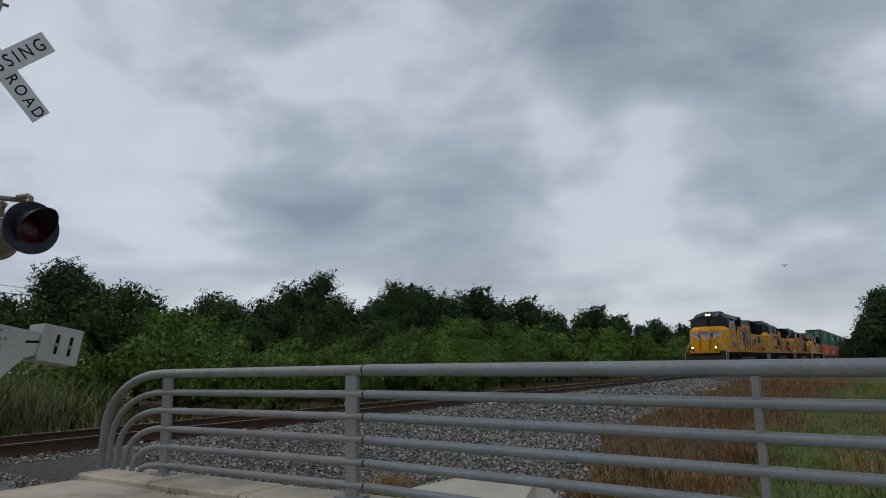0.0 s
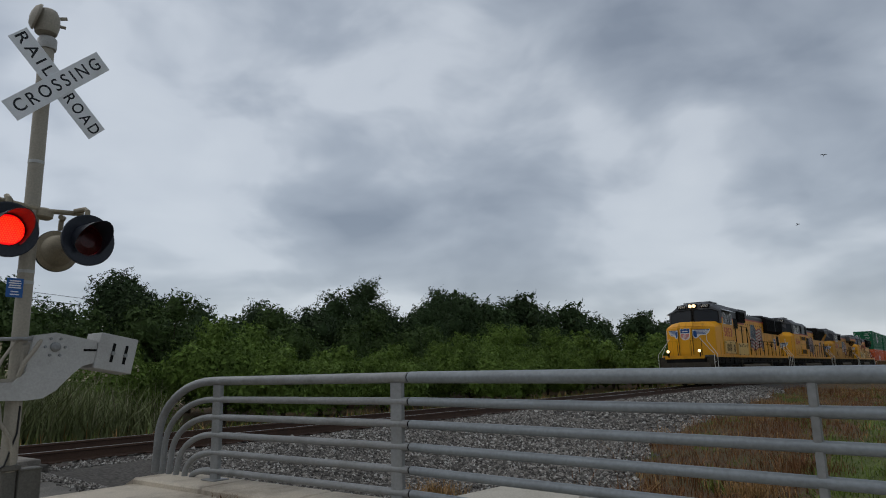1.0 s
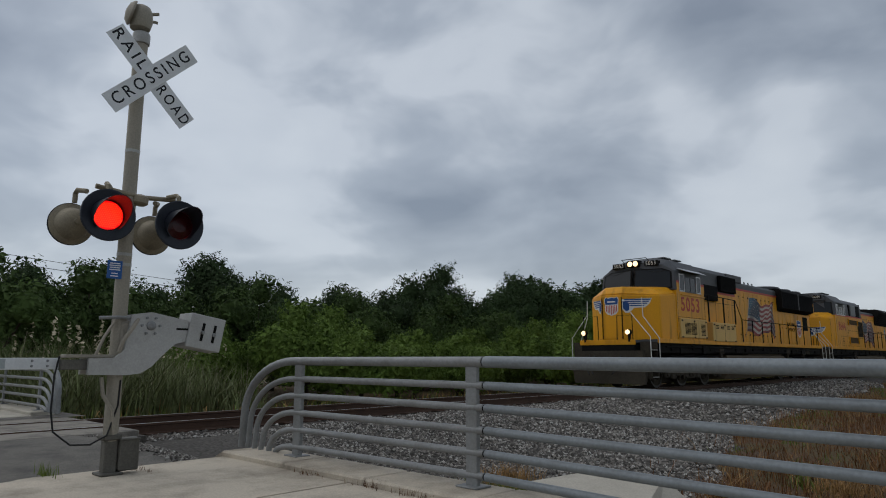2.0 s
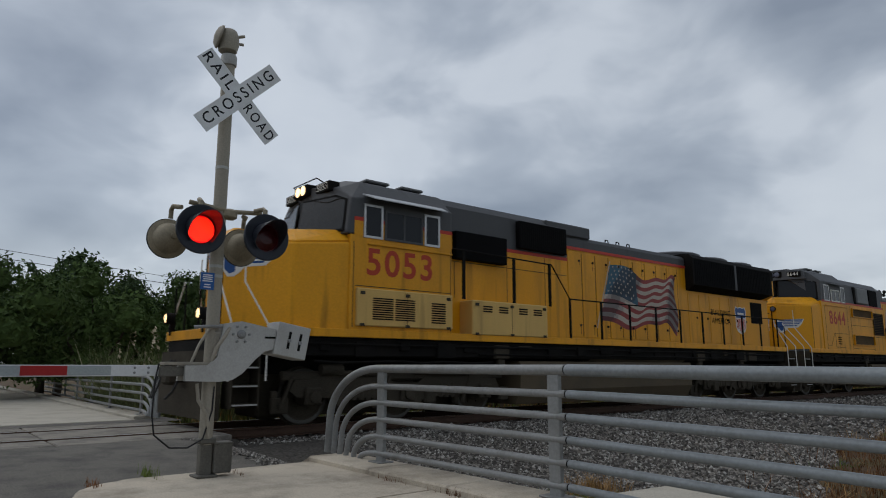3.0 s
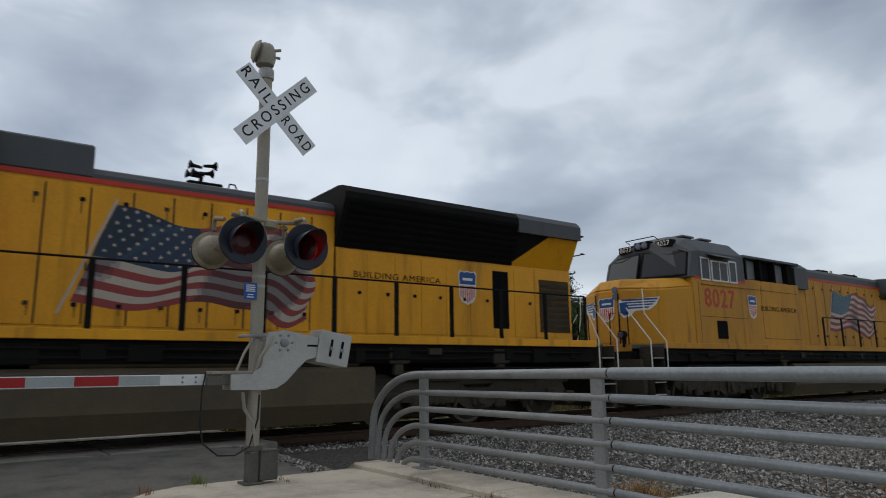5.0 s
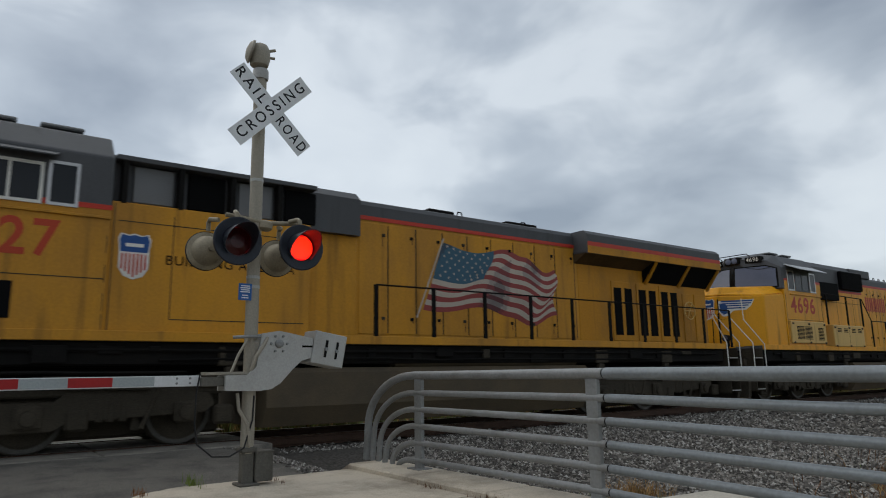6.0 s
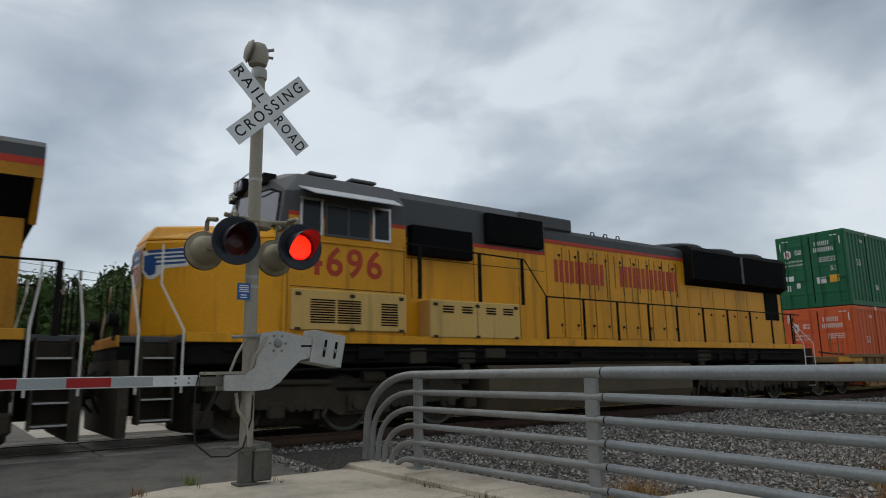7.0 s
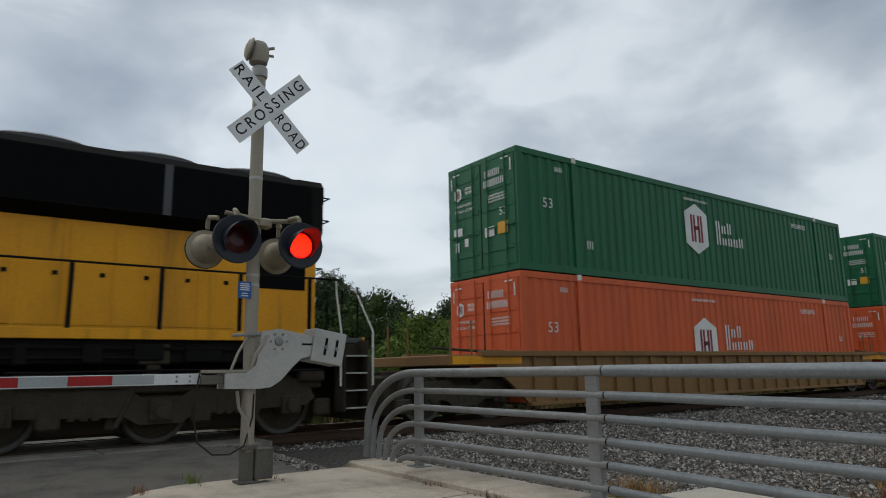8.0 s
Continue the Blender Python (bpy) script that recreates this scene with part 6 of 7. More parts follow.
        wheel.tube([(1.2, 18.75 - .24 * math.cos(a), 2.62 - .24 * math.sin(a)), (1.2, 18.75 + .24 * math.cos(a), 2.62 + .24 * math.sin(a))], .014, 6)
    wheel.tube([(1.09, 18.75, 2.62), (1.2, 18.75, 2.62)], .02, 6)
    part("hand_brake_wheel", wheel, M_TAN, loco, "hand brake wheel")
    stanchions(loco, 1.5, [8.5 + 1.3 * k for k in range(10)], 2.66)
    return loco


def container(mat, y, z, label, lower):
    """A 53-foot corrugated box with posts, doors, locking bars and marks."""
    L_, W, H = 16.15, 1.30, 2.88
    box = thing("shipping_container", label, "container", "containers of the train", at=pose(TRACK, y, z))
    # corrugated sides
    for s in (-1, 1):
        g = Geo()
        pts, yy, k = [], .12, 0
        while yy < L_ - .12:
            d = 0 if k % 4 in (0, 1) else .034
            pts.append((yy, W - .012 - d))
            yy += (.10, .05, .10, .05)[k % 4]
            k += 1
        for zz in (.16, H - .14):
            g.v += [(s * x, a, zz) for a, x in pts]
        n = len(pts)
        g.f = [(i, i + 1, n + i + 1, n + i) for i in range(n - 1)]
        g.m = [0] * len(g.f)
        part("side_panel", g, mat, box)
        part("bottom_rail", Geo().box(*sorted((s * (W - .07), s * W)), .1, L_ - .1, 0, .17, .008), mat, box)
        part("top_rail", Geo().box(*sorted((s * (W - .07), s * W)), .1, L_ - .1, H - .15, H, .008), mat, box)
        for a in (0, 1.83, L_ - 1.98, L_ - .15):
            part("post", Geo().box(*sorted((s * (W - .08), s * (W + .004))), a, a + .15, 0, H, .01), mat, box)
            if 1 < a < L_ - 1:
                part("corner_casting", Geo().box(*sorted((s * (W - .05), s * (W + .012))), a, a + .15, H - .12, H + .02, .008), M_WHITE, box)
    part("roof", Geo().box(-W + .05, W - .05, .05, L_ - .05, H - .06, H - .01, .01), mat, box)
    part("floor", Geo().box(-W + .05, W - .05, .05, L_ - .05, .02, .14, .01), M_UNDER, box)
    part("rear_wall", Geo().box(-W + .05, W - .05, L_ - .05, L_ - .01, .1, H - .1, .01), mat, box)
    # doors at the leading end, with locking bars
    for s in (-1, 1):
        d = part("door", Geo().box(*sorted((s * .02, s * (W - .09))), -.01, .05, .15, H - .14, .01), mat, box)
        for zz in (.5, 1.0, 1.5, 2.0, 2.4):
            part("door_rib", Geo().box(*sorted((s * .08, s * (W - .16))), -.028, -.008, zz, zz + .12, .01), mat, d)
        for x in (.28, .92):
            part("locking_bar", Geo().tube([(s * x, -.05, .06), (s * x, -.05, H - .06)], .018, 8), mat, d)
            part("bar_handle", Geo().box(*sorted((s * x, s * (x + .3))), -.07, -.05, 1.05, 1.09), mat, d)
        part("gasket", Geo().box(*sorted((s * .0, s * .02))[0:2], -.006, .04, .15, H - .14), M_BLACK, d)
    part("door_header", Geo().box(-W, W, -.01, .1, H - .14, H, .01), mat, box)
    part("door_sill", Geo().box(-W, W, -.01, .1, 0, .15, .01), mat, box)
    # marks: the far end's plain hexagon and bars
    front = pose(0, -.036, 0, 90, 0, 0)

    def hexagon(m, r):
        g = Geo().prism([(r * .74 * a, r * b) for a, b in ((0, 1), (1, .62), (1, -.62), (0, -1), (-1, -.62), (-1, .62))], 0, .004, "z", 0)
        for a in (-.62, -.33, .12, .41):
            g.prism([(r * .62 * a, r * .54), (r * .62 * (a + .21), r * .54), (r * .62 * (a + .21), -r * .54), (r * .62 * a, -r * .54)], .004, .006, "z", 1)
        g.prism([(-r * .2, r * .1), (r * .2, r * .1), (r * .2, -r * .05), (-r * .2, -r * .05)], .004, .006, "z", 1)
        part("hexagon_emblem", g, [M_LABEL, M_MAROON], box, "white hexagon emblem", at=m)
    hexagon(on_side(W + .003, 6.95, 1.30 if lower else 1.68), .74)
    for row, (n, z2) in enumerate(((3, 1.62), (5, 1.26)) if lower else ((3, 1.80), (5, 1.44))):
        for k in range(n):
            tall = (.36, .24, .34, .24, .30)[k] if row == 0 else (.36, .22, .24, .24, .30)[k]
            bars(box, on_side(W + .003, 8.05 + .30 * k, z2 + (tall - .24) / 2), 2, .065, tall, .07, M_LABEL, "mark")
    bars(box, on_side(W + .003, 7.0, 2.52), 16, .032, .075, .04, M_LABEL, "mark")
    bars(box, on_side(W + .003, 13.0, 2.42), 12, .032, .15, .05, M_LABEL, "mark")
    letters("length_mark", "53", .34, on_side(W + .004, .95, 1.62), M_LABEL, box, .002, 1.1)
    letters("length_mark", "53", .26, on_side(W + .004, 15.2, 1.55), M_LABEL, box, .002, 1.1)
    bars(box, on_side(W + .003, 1.35, 2.50), 4, .03, .12, .04, M_LABEL, "mark")
    bars(box, on_side(W + .003, 2.35, .75), 3, .035, .2, .05, M_LABEL, "mark")
    hexagon(pose(-.86, -.037, 2.15, 90, 0, 0), .18)
    for z in (2.24, 2.14):
        bars(box, front @ pose(-.42, z, 0), 7, .022, .08, .022, M_LABEL, "mark")
    bars(box, front @ pose(.46, 2.42, 0), 8, .032, .17, .040, M_LABEL, "mark")
    bars(box, front @ pose(.54, 2.18, 0), 12, .032, .17, .036, M_LABEL, "mark")
    letters("warning", "WARNING", .11, front @ pose(-.62, 1.84, 0), M_LABEL, box, .002, 1.1, .72)
    letters("warning", "HIGH CUBE", .11, front @ pose(-.62, 1.70, 0), M_LABEL, box, .002, 1.1, .74)
    for z in (1.86, 1.79, 1.72):
        bars(box, front @ pose(.60, z, 0), 14, .026, .045, .024, M_LABEL, "mark")
    for a in (-1, 1):  # pale tapes in the upper corners
        part("corner_tape", Geo().box(-.13, .13, -.018, .018, 0, .003), M_LABEL, box, at=front @ pose(a * .92, H - .20, 0))
        part("corner_tape", Geo().box(-.018, .018, -.15, .15, 0, .003), M_LABEL, box, at=front @ pose(a * 1.12, H - .40, 0))
    if not lower:
        letters("length_mark", "53", .26, front @ pose(.82, 1.42, 0), M_LABEL, box, .002, 1.1)
        part("label_plate", Geo().box(-.17, .17, -.14, .14, 0, .003), M_AMBER, box, "amber label", at=front @ pose(.80, 1.03, 0))
        part("label_plate", Geo().box(-.17, .17, -.12, .12, 0, .003), M_LABEL, box, at=front @ pose(.33, 1.0, 0))
        part("label_plate", Geo().box(-.17, .17, -.10, .10, 0, .003), M_LABEL, box, at=front @ pose(-.88, 1.18, 0))
        part("label_plate", Geo().box(-.07, .07, -.1, .1, 0, .003), M_LABEL, box, at=front @ pose(-.55, .88, 0))
        part("label_plate", Geo().box(-.07, .07, -.12, .12, 0, .003), M_LABEL, box, at=front @ pose(-.92, .80, 0))
    return box


def well_car(y):
    """A well car: deep ribbed side girders between two end platforms that ride on shared trucks."""
    car = thing("well_car", "ochre painted steel well car under two containers", "freight car", "well cars of the train", at=pose(TRACK, y, 0))
    for s in (-1, 1):
        a, b = sorted((s * 1.36, s * 1.46))
        part("side_girder", Geo().prism([(-.9, 1.30), (17.1, 1.30), (17.1, 1.05), (16.2, .32), (0.0, .32), (-.9, 1.05)], a, b, "x"), M_WELL, car, "rust streaked side girder")
        part("top_flange", Geo().box(*sorted((s * 1.33, s * 1.55)), -1.3, 17.5, 1.30, 1.42, .012), M_WELL, car)
        part("bottom_flange", Geo().box(*sorted((s * 1.33, s * 1.52)), .0, 16.2, .26, .34, .01), M_WELL, car)
        for k in range(25):
            part("rib", Geo().box(*sorted((s * 1.46, s * 1.53)), .1 + k * .67, .16 + k * .67, .34, 1.30), M_WELL, car)
    part("well_floor", Geo().box(-1.36, 1.36, .0, 16.2, .27, .32), M_UNDER, car)
    for a, b in ((-2.15, -.1), (16.3, 17.9)):
        part("end_platform", Geo().box(-1.45, 1.45, a, b, 1.12, 1.34, .02), M_WELL, car, "ochre end platform")
        part("platform_edge", Geo().box(1.45, 1.47, a + .1, b - .1, 1.15, 1.31), M_YELLOW, car)
    for x in (-1.2, 1.2):
        part("end_post", Geo().tube([(x, -1.9, 1.34), (x, -1.9, 2.05)], .022, 8), M_WELL, car)
        part("end_post", Geo().tube([(x, -1.35, 1.34), (x, -1.35, 2.05)], .022, 8), M_WELL, car)
    part("air_pipe", Geo().tube([(.9, -2.2, 1.5), (.9, -1.2, 1.44), (.9, -.2, 1.42)], .03, 6), M_UNDER, car)
    part("drawbar", Geo().box(-.15, .15, -2.75, -2.0, .78, 1.05, .03), M_UNDER, car)
    truck(car, -1.45, 2, 1.78, .508, .95)
    part("bolster", Geo().box(-.9, .9, -1.75, -1.15, .75, 1.13, .02), M_UNDER, car)
    return car


FIRST = 57.0
train = [(locomotive_first(FIRST), FIRST), (locomotive_second(78.25), 78.25), (locomotive_third(100.7), 100.7), (locomotive_fourth(122.65), 122.65)]
BOX_Y, PITCH = 146.45, 19.15
for k in range(7):
    y = BOX_Y + PITCH * k
    if k == 0:
        car0 = well_car(y - .02)
        low0 = container(M_BRICKRED, y, .325, "brick red corrugated container in the well car", True)
        top0 = container(M_GREEN, y, 3.235, "dark green corrugated container on the red one", False)
        trio = [car0, low0, top0]
    else:
        trio = [copy_thing(car0, pose(TRACK, y - .02, 0)), copy_thing(low0, pose(TRACK, y, .325)), copy_thing(top0, pose(TRACK, y, 3.235))]
        if k < 3:
            rolling += [(o, o.location.y, .508) for o in trio[0].children_recursive if o.name.startswith("wheelset")]
    train += [(trio[0], y - .02), (trio[1], y), (trio[2], y)]


# ---- trees, bushes, grass ----
def leaf_cloud(rng, lobes, count, size, tall=1.0):
    """Leaf sprays over overlapping lobes, thick at the outside, with gaps: arrays of vertices and quads."""
    w = np.array([l[3] ** 2 for l in lobes], float)
    pick = rng.choice(len(lobes), count, p=w / w.sum())
    C = np.array(lobes)[pick]
    d = rng.normal(size=(count, 3))
    d /= np.linalg.norm(d, axis=1)[:, None]
    d[:, 2] = np.where(d[:, 2] < -.55, -d[:, 2], d[:, 2])
    lump = 1 + .24 * np.sin(d[:, 0] * 5.1 + C[:, 3] * 9) * np.sin(d[:, 1] * 6.3 + 1 + C[:, 0] * 3) + .14 * np.sin(d[:, 2] * 11 + d[:, 0] * 8)
    rad = C[:, 3] * lump * (1 - .34 * rng.random(count) ** 2.0 + .10 * rng.random(count) ** 6)
    p = C[:, :3] + d * rad[:, None] * np.array([1, 1, tall])
    n = d + rng.normal(size=(count, 3)) * .55
    n /= np.linalg.norm(n, axis=1)[:, None]
    t = np.cross(n, rng.normal(size=(count, 3)))
    t /= np.linalg.norm(t, axis=1)[:, None]
    b = np.cross(n, t)
    s = (size * rng.uniform(.5, 1.4, count))[:, None]
    v = np.stack([p - t * s * .9, p + b * s * .42 + n * s * .12, p + t * s * 1.0, p - b * s * .42 + n * s * .12], 1)
    return v.reshape(-1, 3), np.arange(count * 4).reshape(-1, 4)


def core(lobes, shrink=.74):
    g = Geo()
    for x, y, z, r in lobes:
        rows = []
        for k in range(7):
            a = -math.pi / 2 + math.pi * k / 6
            rows.append((r * shrink * math.sin(a), max(.01, r * shrink * math.cos(a))))
        g.lathe(rows, (x, y, z), (0, 0, 1), 10)
    return g


def make_tree(seed, h, r, mat, leaves, size, label, name="tree", bush=False, group="trees behind the track"):
    rng = np.random.default_rng(seed)
    lobes = []
    n = 13 if not bush else 8
    for k in range(n):
        a = rng.uniform(0, 6.28)
        q = rng.uniform(.1, .74) * r
        zz = h * (rng.uniform(.30, .80) if not bush else rng.uniform(.22, .68))
        rr = r * rng.uniform(.28, .50) * (1.15 - .45 * zz / h)
        lobes.append((q * math.cos(a), q * math.sin(a), zz, rr))
    lobes.append((rng.uniform(-.2, .2) * r, rng.uniform(-.2, .2) * r, h * .84, r * .33))
    lobes.append((0, 0, h * (.55 if not bush else .42), r * .62))
    top = max(l[2] + l[3] for l in lobes)
    lobes = [(a, b, c * h / top, d * h / top) for a, b, c, d in lobes]
    t = thing(name, label, "bush" if bush else "tree", group, at=pose(0, 0, -200))
    g = Geo()
    for k in range(1 if not bush else 3):
        lean = rng.uniform(-.1, .1, 2) * h * (1 if not bush else 2)
        g.tube([(0, 0, 0), (lean[0] * .4, lean[1] * .4, h * .25), (lean[0], lean[1], h * .55)], r * (.07 if not bush else .03), 8, r1=r * .02)
    for l in lobes[:9]:
        z0 = h * .22
        g.tube([(0, 0, z0), (l[0] * .5, l[1] * .5, (z0 + l[2]) / 2 + .1), (l[0], l[1], l[2])], r * .03, 6, r1=r * .008)
    part("trunk", g, M_BARK, t, smooth=True)
    c = core(lobes, .50)
    v, f = leaf_cloud(rng, lobes, leaves, size)
    v2, f2 = leaf_cloud(rng, [(x, y, z, q * .78) for x, y, z, q in lobes], leaves // 5, size * 2.1)
    f = np.concatenate([f, f2 + len(v)])
    v = np.concatenate([v, v2])
    # a few bare-ended sprays stand out of the outline
    tip = []
    for k in range(16):
        l = lobes[int(rng.integers(len(lobes)))]
        a = rng.uniform(0, 6.28)
        p = np.array([l[0] + l[3] * .6 * math.cos(a), l[1] + l[3] * .6 * math.sin(a), l[2] + l[3] * .7])
        for m in range(14):
            tip.append((*(p + np.array([math.cos(a) * .04, math.sin(a) * .04, .06]) * m * h * .09 / 1.2 + rng.normal(size=3) * .07), size * 1.1))
    tv, tf = [], []
    for x, y, z, s in tip:
        k = len(tv)
        d = rng.normal(size=(2, 3)) * s * .55
        o = np.array((x, y, z))
        tv += [tuple(o - d[0]), tuple(o + d[1]), tuple(o + d[0]), tuple(o - d[1])]
        tf.append((k, k + 1, k + 2, k + 3))
    g2 = Geo()
    g2.v = c.v + [tuple(q) for q in v.tolist()] + tv
    o = len(c.v)
    g2.f = c.f + [tuple(i + o for i in q) for q in f.tolist()] + [tuple(i + o + len(v) for i in q) for q in tf]
    me = bpy.data.meshes.new("crown")
    me.from_pydata(g2.v, [], g2.f)
    me.materials.append(mat)
    ob = new("crown", me)
    ob.parent = t
    return t


def grow(x, y):
    """How the wood's height varies along the track."""
    return float(np.interp(y, (-14, 9, 13, 19, 26, 32, 44, 52, 70), (1, 1, .92, .92, .98, 1.0, 1.03, 1.02, 1))) if x < -28 else 1.0


def place(kinds, spots):
    """Plants copies of the kinds at (x, y, turn); the first of each kind is moved, the rest copied."""
    used = set()
    for i, (k, x, y, turn) in enumerate(spots):
        m = pose(x, y, ground_height(x, y) - .12, 0, 0, turn) @ Matrix.Scale(grow(x, y), 4)
        if k in used:
            copy_thing(kinds[k], m)
        else:
            kinds[k].matrix_basis = m
            used.add(k)
    for k, ob in enumerate(kinds):
        if k not in used:
            for o in (*ob.children_recursive, ob):
                bpy.data.objects.remove(o)


def build_woods():
    rng = np.random.default_rng(11)
    dark = [make_tree(20 + k, h, r, M_LEAFDARK, int(n * q), e, "dark green leafy tree behind the track") for q, e in ((1.4, .078), (.40, .135)) for k, (h, r, n) in enumerate(((6.6, 3.0, 9000), (7.4, 3.3, 9500), (6.0, 2.9, 8500), (8.2, 3.2, 9500), (5.4, 3.0, 8500)))]
    bush = [make_tree(40 + k, h, r, M_LEAFLIGHT, int(n * q), e, "bright green bush beside the track", "bush", True, "bushes beside the track") for q, e in ((1.2, .066), (.36, .115)) for k, (h, r, n) in enumerate(((3.3, 2.1, 9000), (3.9, 2.3, 10000), (2.8, 2.0, 8000), (4.6, 2.5, 10000)))]
    mid = [make_tree(60 + k, h, r, M_LEAFMID, int(n * q), e, "mid green bushy tree behind the track", "tree", True) for q, e in ((1.1, .082), (.36, .14)) for k, (h, r, n) in enumerate(((4.6, 2.5, 8000), (5.4, 2.6, 8000), (4.0, 2.4, 7500)))]
    spots = []
    # the tall line: heights follow the outline of the wood along the track
    order = [1, 0, 2, 0, 4, 2, 4, 0, 3, 1, 0, 3, 1, 2, 0, 2, 0, 4, 1, 0, 2, 0, 1, 0, 2, 0, 3, 0, 1, 2]
    y = -14.0
    i = 0
    while y < 230:
        gap = 3.6 if y < 60 else 5.5 if y < 120 else 9
        k = order[i % len(order)]
        if y < 8:
            k = (4, 2, 4)[i % 3]
        elif y < 16:
            k = (0, 0, 1)[i % 3]
        elif y < 20:
            k = (0, 2, 0)[i % 3]
        elif y < 30:
            k = (2, 0, 2)[i % 3]
        elif y < 230:
            k = (3, 3, 1)[i % 3]
        spots.append((k, -31 + rng.uniform(-1.5, 1.5) + (0 if y < 90 else -2), y, rng.uniform(0, 360)))
        if y < 70:
            spots.append((int(rng.choice([0, 1, 0] if y < 45 else [0, 2, 4])), -37 + rng.uniform(-2, 2), y + 1.8, rng.uniform(0, 360)))
        y += gap + rng.uniform(-.5, .5)
        i += 1
    place(dark, [(k + 5 * (y > 42 or x < -34.5), x, y, a) for k, x, y, a in spots])
    spots = []
    y = 2.0
    while y < 170:
        spots.append((int(rng.integers(3)), -26.5 + rng.uniform(-1.2, 1.2), y, rng.uniform(0, 360)))
        y += (3.2 if y < 60 else 6.5) + rng.uniform(-.5, .5)
    place(mid, [(k + 3 * (y > 42), x, y, a) for k, x, y, a in spots])
    spots = []
    y = 9.5
    while y < 190:
        k = int(rng.integers(3)) if y < 24 else int(rng.integers(4)) if y < 40 else int(rng.choice([1, 3, 3]))
        spots.append((k, -21.8 + rng.uniform(-1.0, 1.0), y, rng.uniform(0, 360)))
        if rng.random() < .5 and y > 14:
            spots.append((2, -19.2 + rng.uniform(-.5, .5), y + 1.2, rng.uniform(0, 360)))
        y += (2.7 if y < 60 else 4.2 if y < 110 else 8) + rng.uniform(-.5, .5)
    place(bush, [(k + 4 * (y > 45), x, y, a) for k, x, y, a in spots])
    near = [make_tree(80 + k, h, r, M_LEAFDARK, n, .15, "dark green tree on the near side of the track", "tree", False, "trees on the near side") for k, (h, r, n) in enumerate(((8.2, 4.4, 17000), (5.2, 3.6, 12000)))]
    place(near, [(0, .6, 76, 40), (1, -1.2, 84, 10), (0, 7, 92, 200), (1, 3.5, 70, 100), (1, -2.5, 105, 70), (0, 0, 125, 300)])


def blades(name, label, mats, rows, rng, kind="stuff", category="grass"):
    """Grass: rows of (x, y, height, width, slot); every blade bends over in three steps."""
    R_ = np.array(rows, float)
    n = len(R_)
    a = rng.uniform(0, 6.28, n)
    side = np.stack([np.cos(a), np.sin(a), np.zeros(n)], 1)
    lean = np.stack([-np.sin(a), np.cos(a), np.zeros(n)], 1) * rng.uniform(.05, 1.0 if category == "grass" else .75, n)[:, None]
    base = np.stack([R_[:, 0], R_[:, 1], [ground_height(x, y) - .02 for x, y in R_[:, :2]]], 1)
    h, w = R_[:, 2:3], R_[:, 3:4]
    up = np.array([[0, 0, 1.0]])
    vs = []
    for u, k in ((0, 1), (.55, .75), (1, .08)):
        c = base + up * h * u * (1 - .12 * u) + lean * h * u * u
        vs += [c - side * w * k, c + side * w * k]
    v = np.stack(vs, 1).reshape(-1, 3)
    o = 6 * np.arange(n)[:, None]
    f = np.concatenate([o + np.array([[0, 1, 3, 2]]), o + np.array([[2, 3, 5, 4]])], 1).reshape(-1, 4)
    me = bpy.data.meshes.new(name)
    me.from_pydata(v.tolist(), [], f.tolist())
    for m in mats:
        me.materials.append(m)
    me.polygons.foreach_set("material_index", np.repeat(R_[:, 4].astype(int), 2))
    return tagged(new(name, me), label, category, kind=kind)


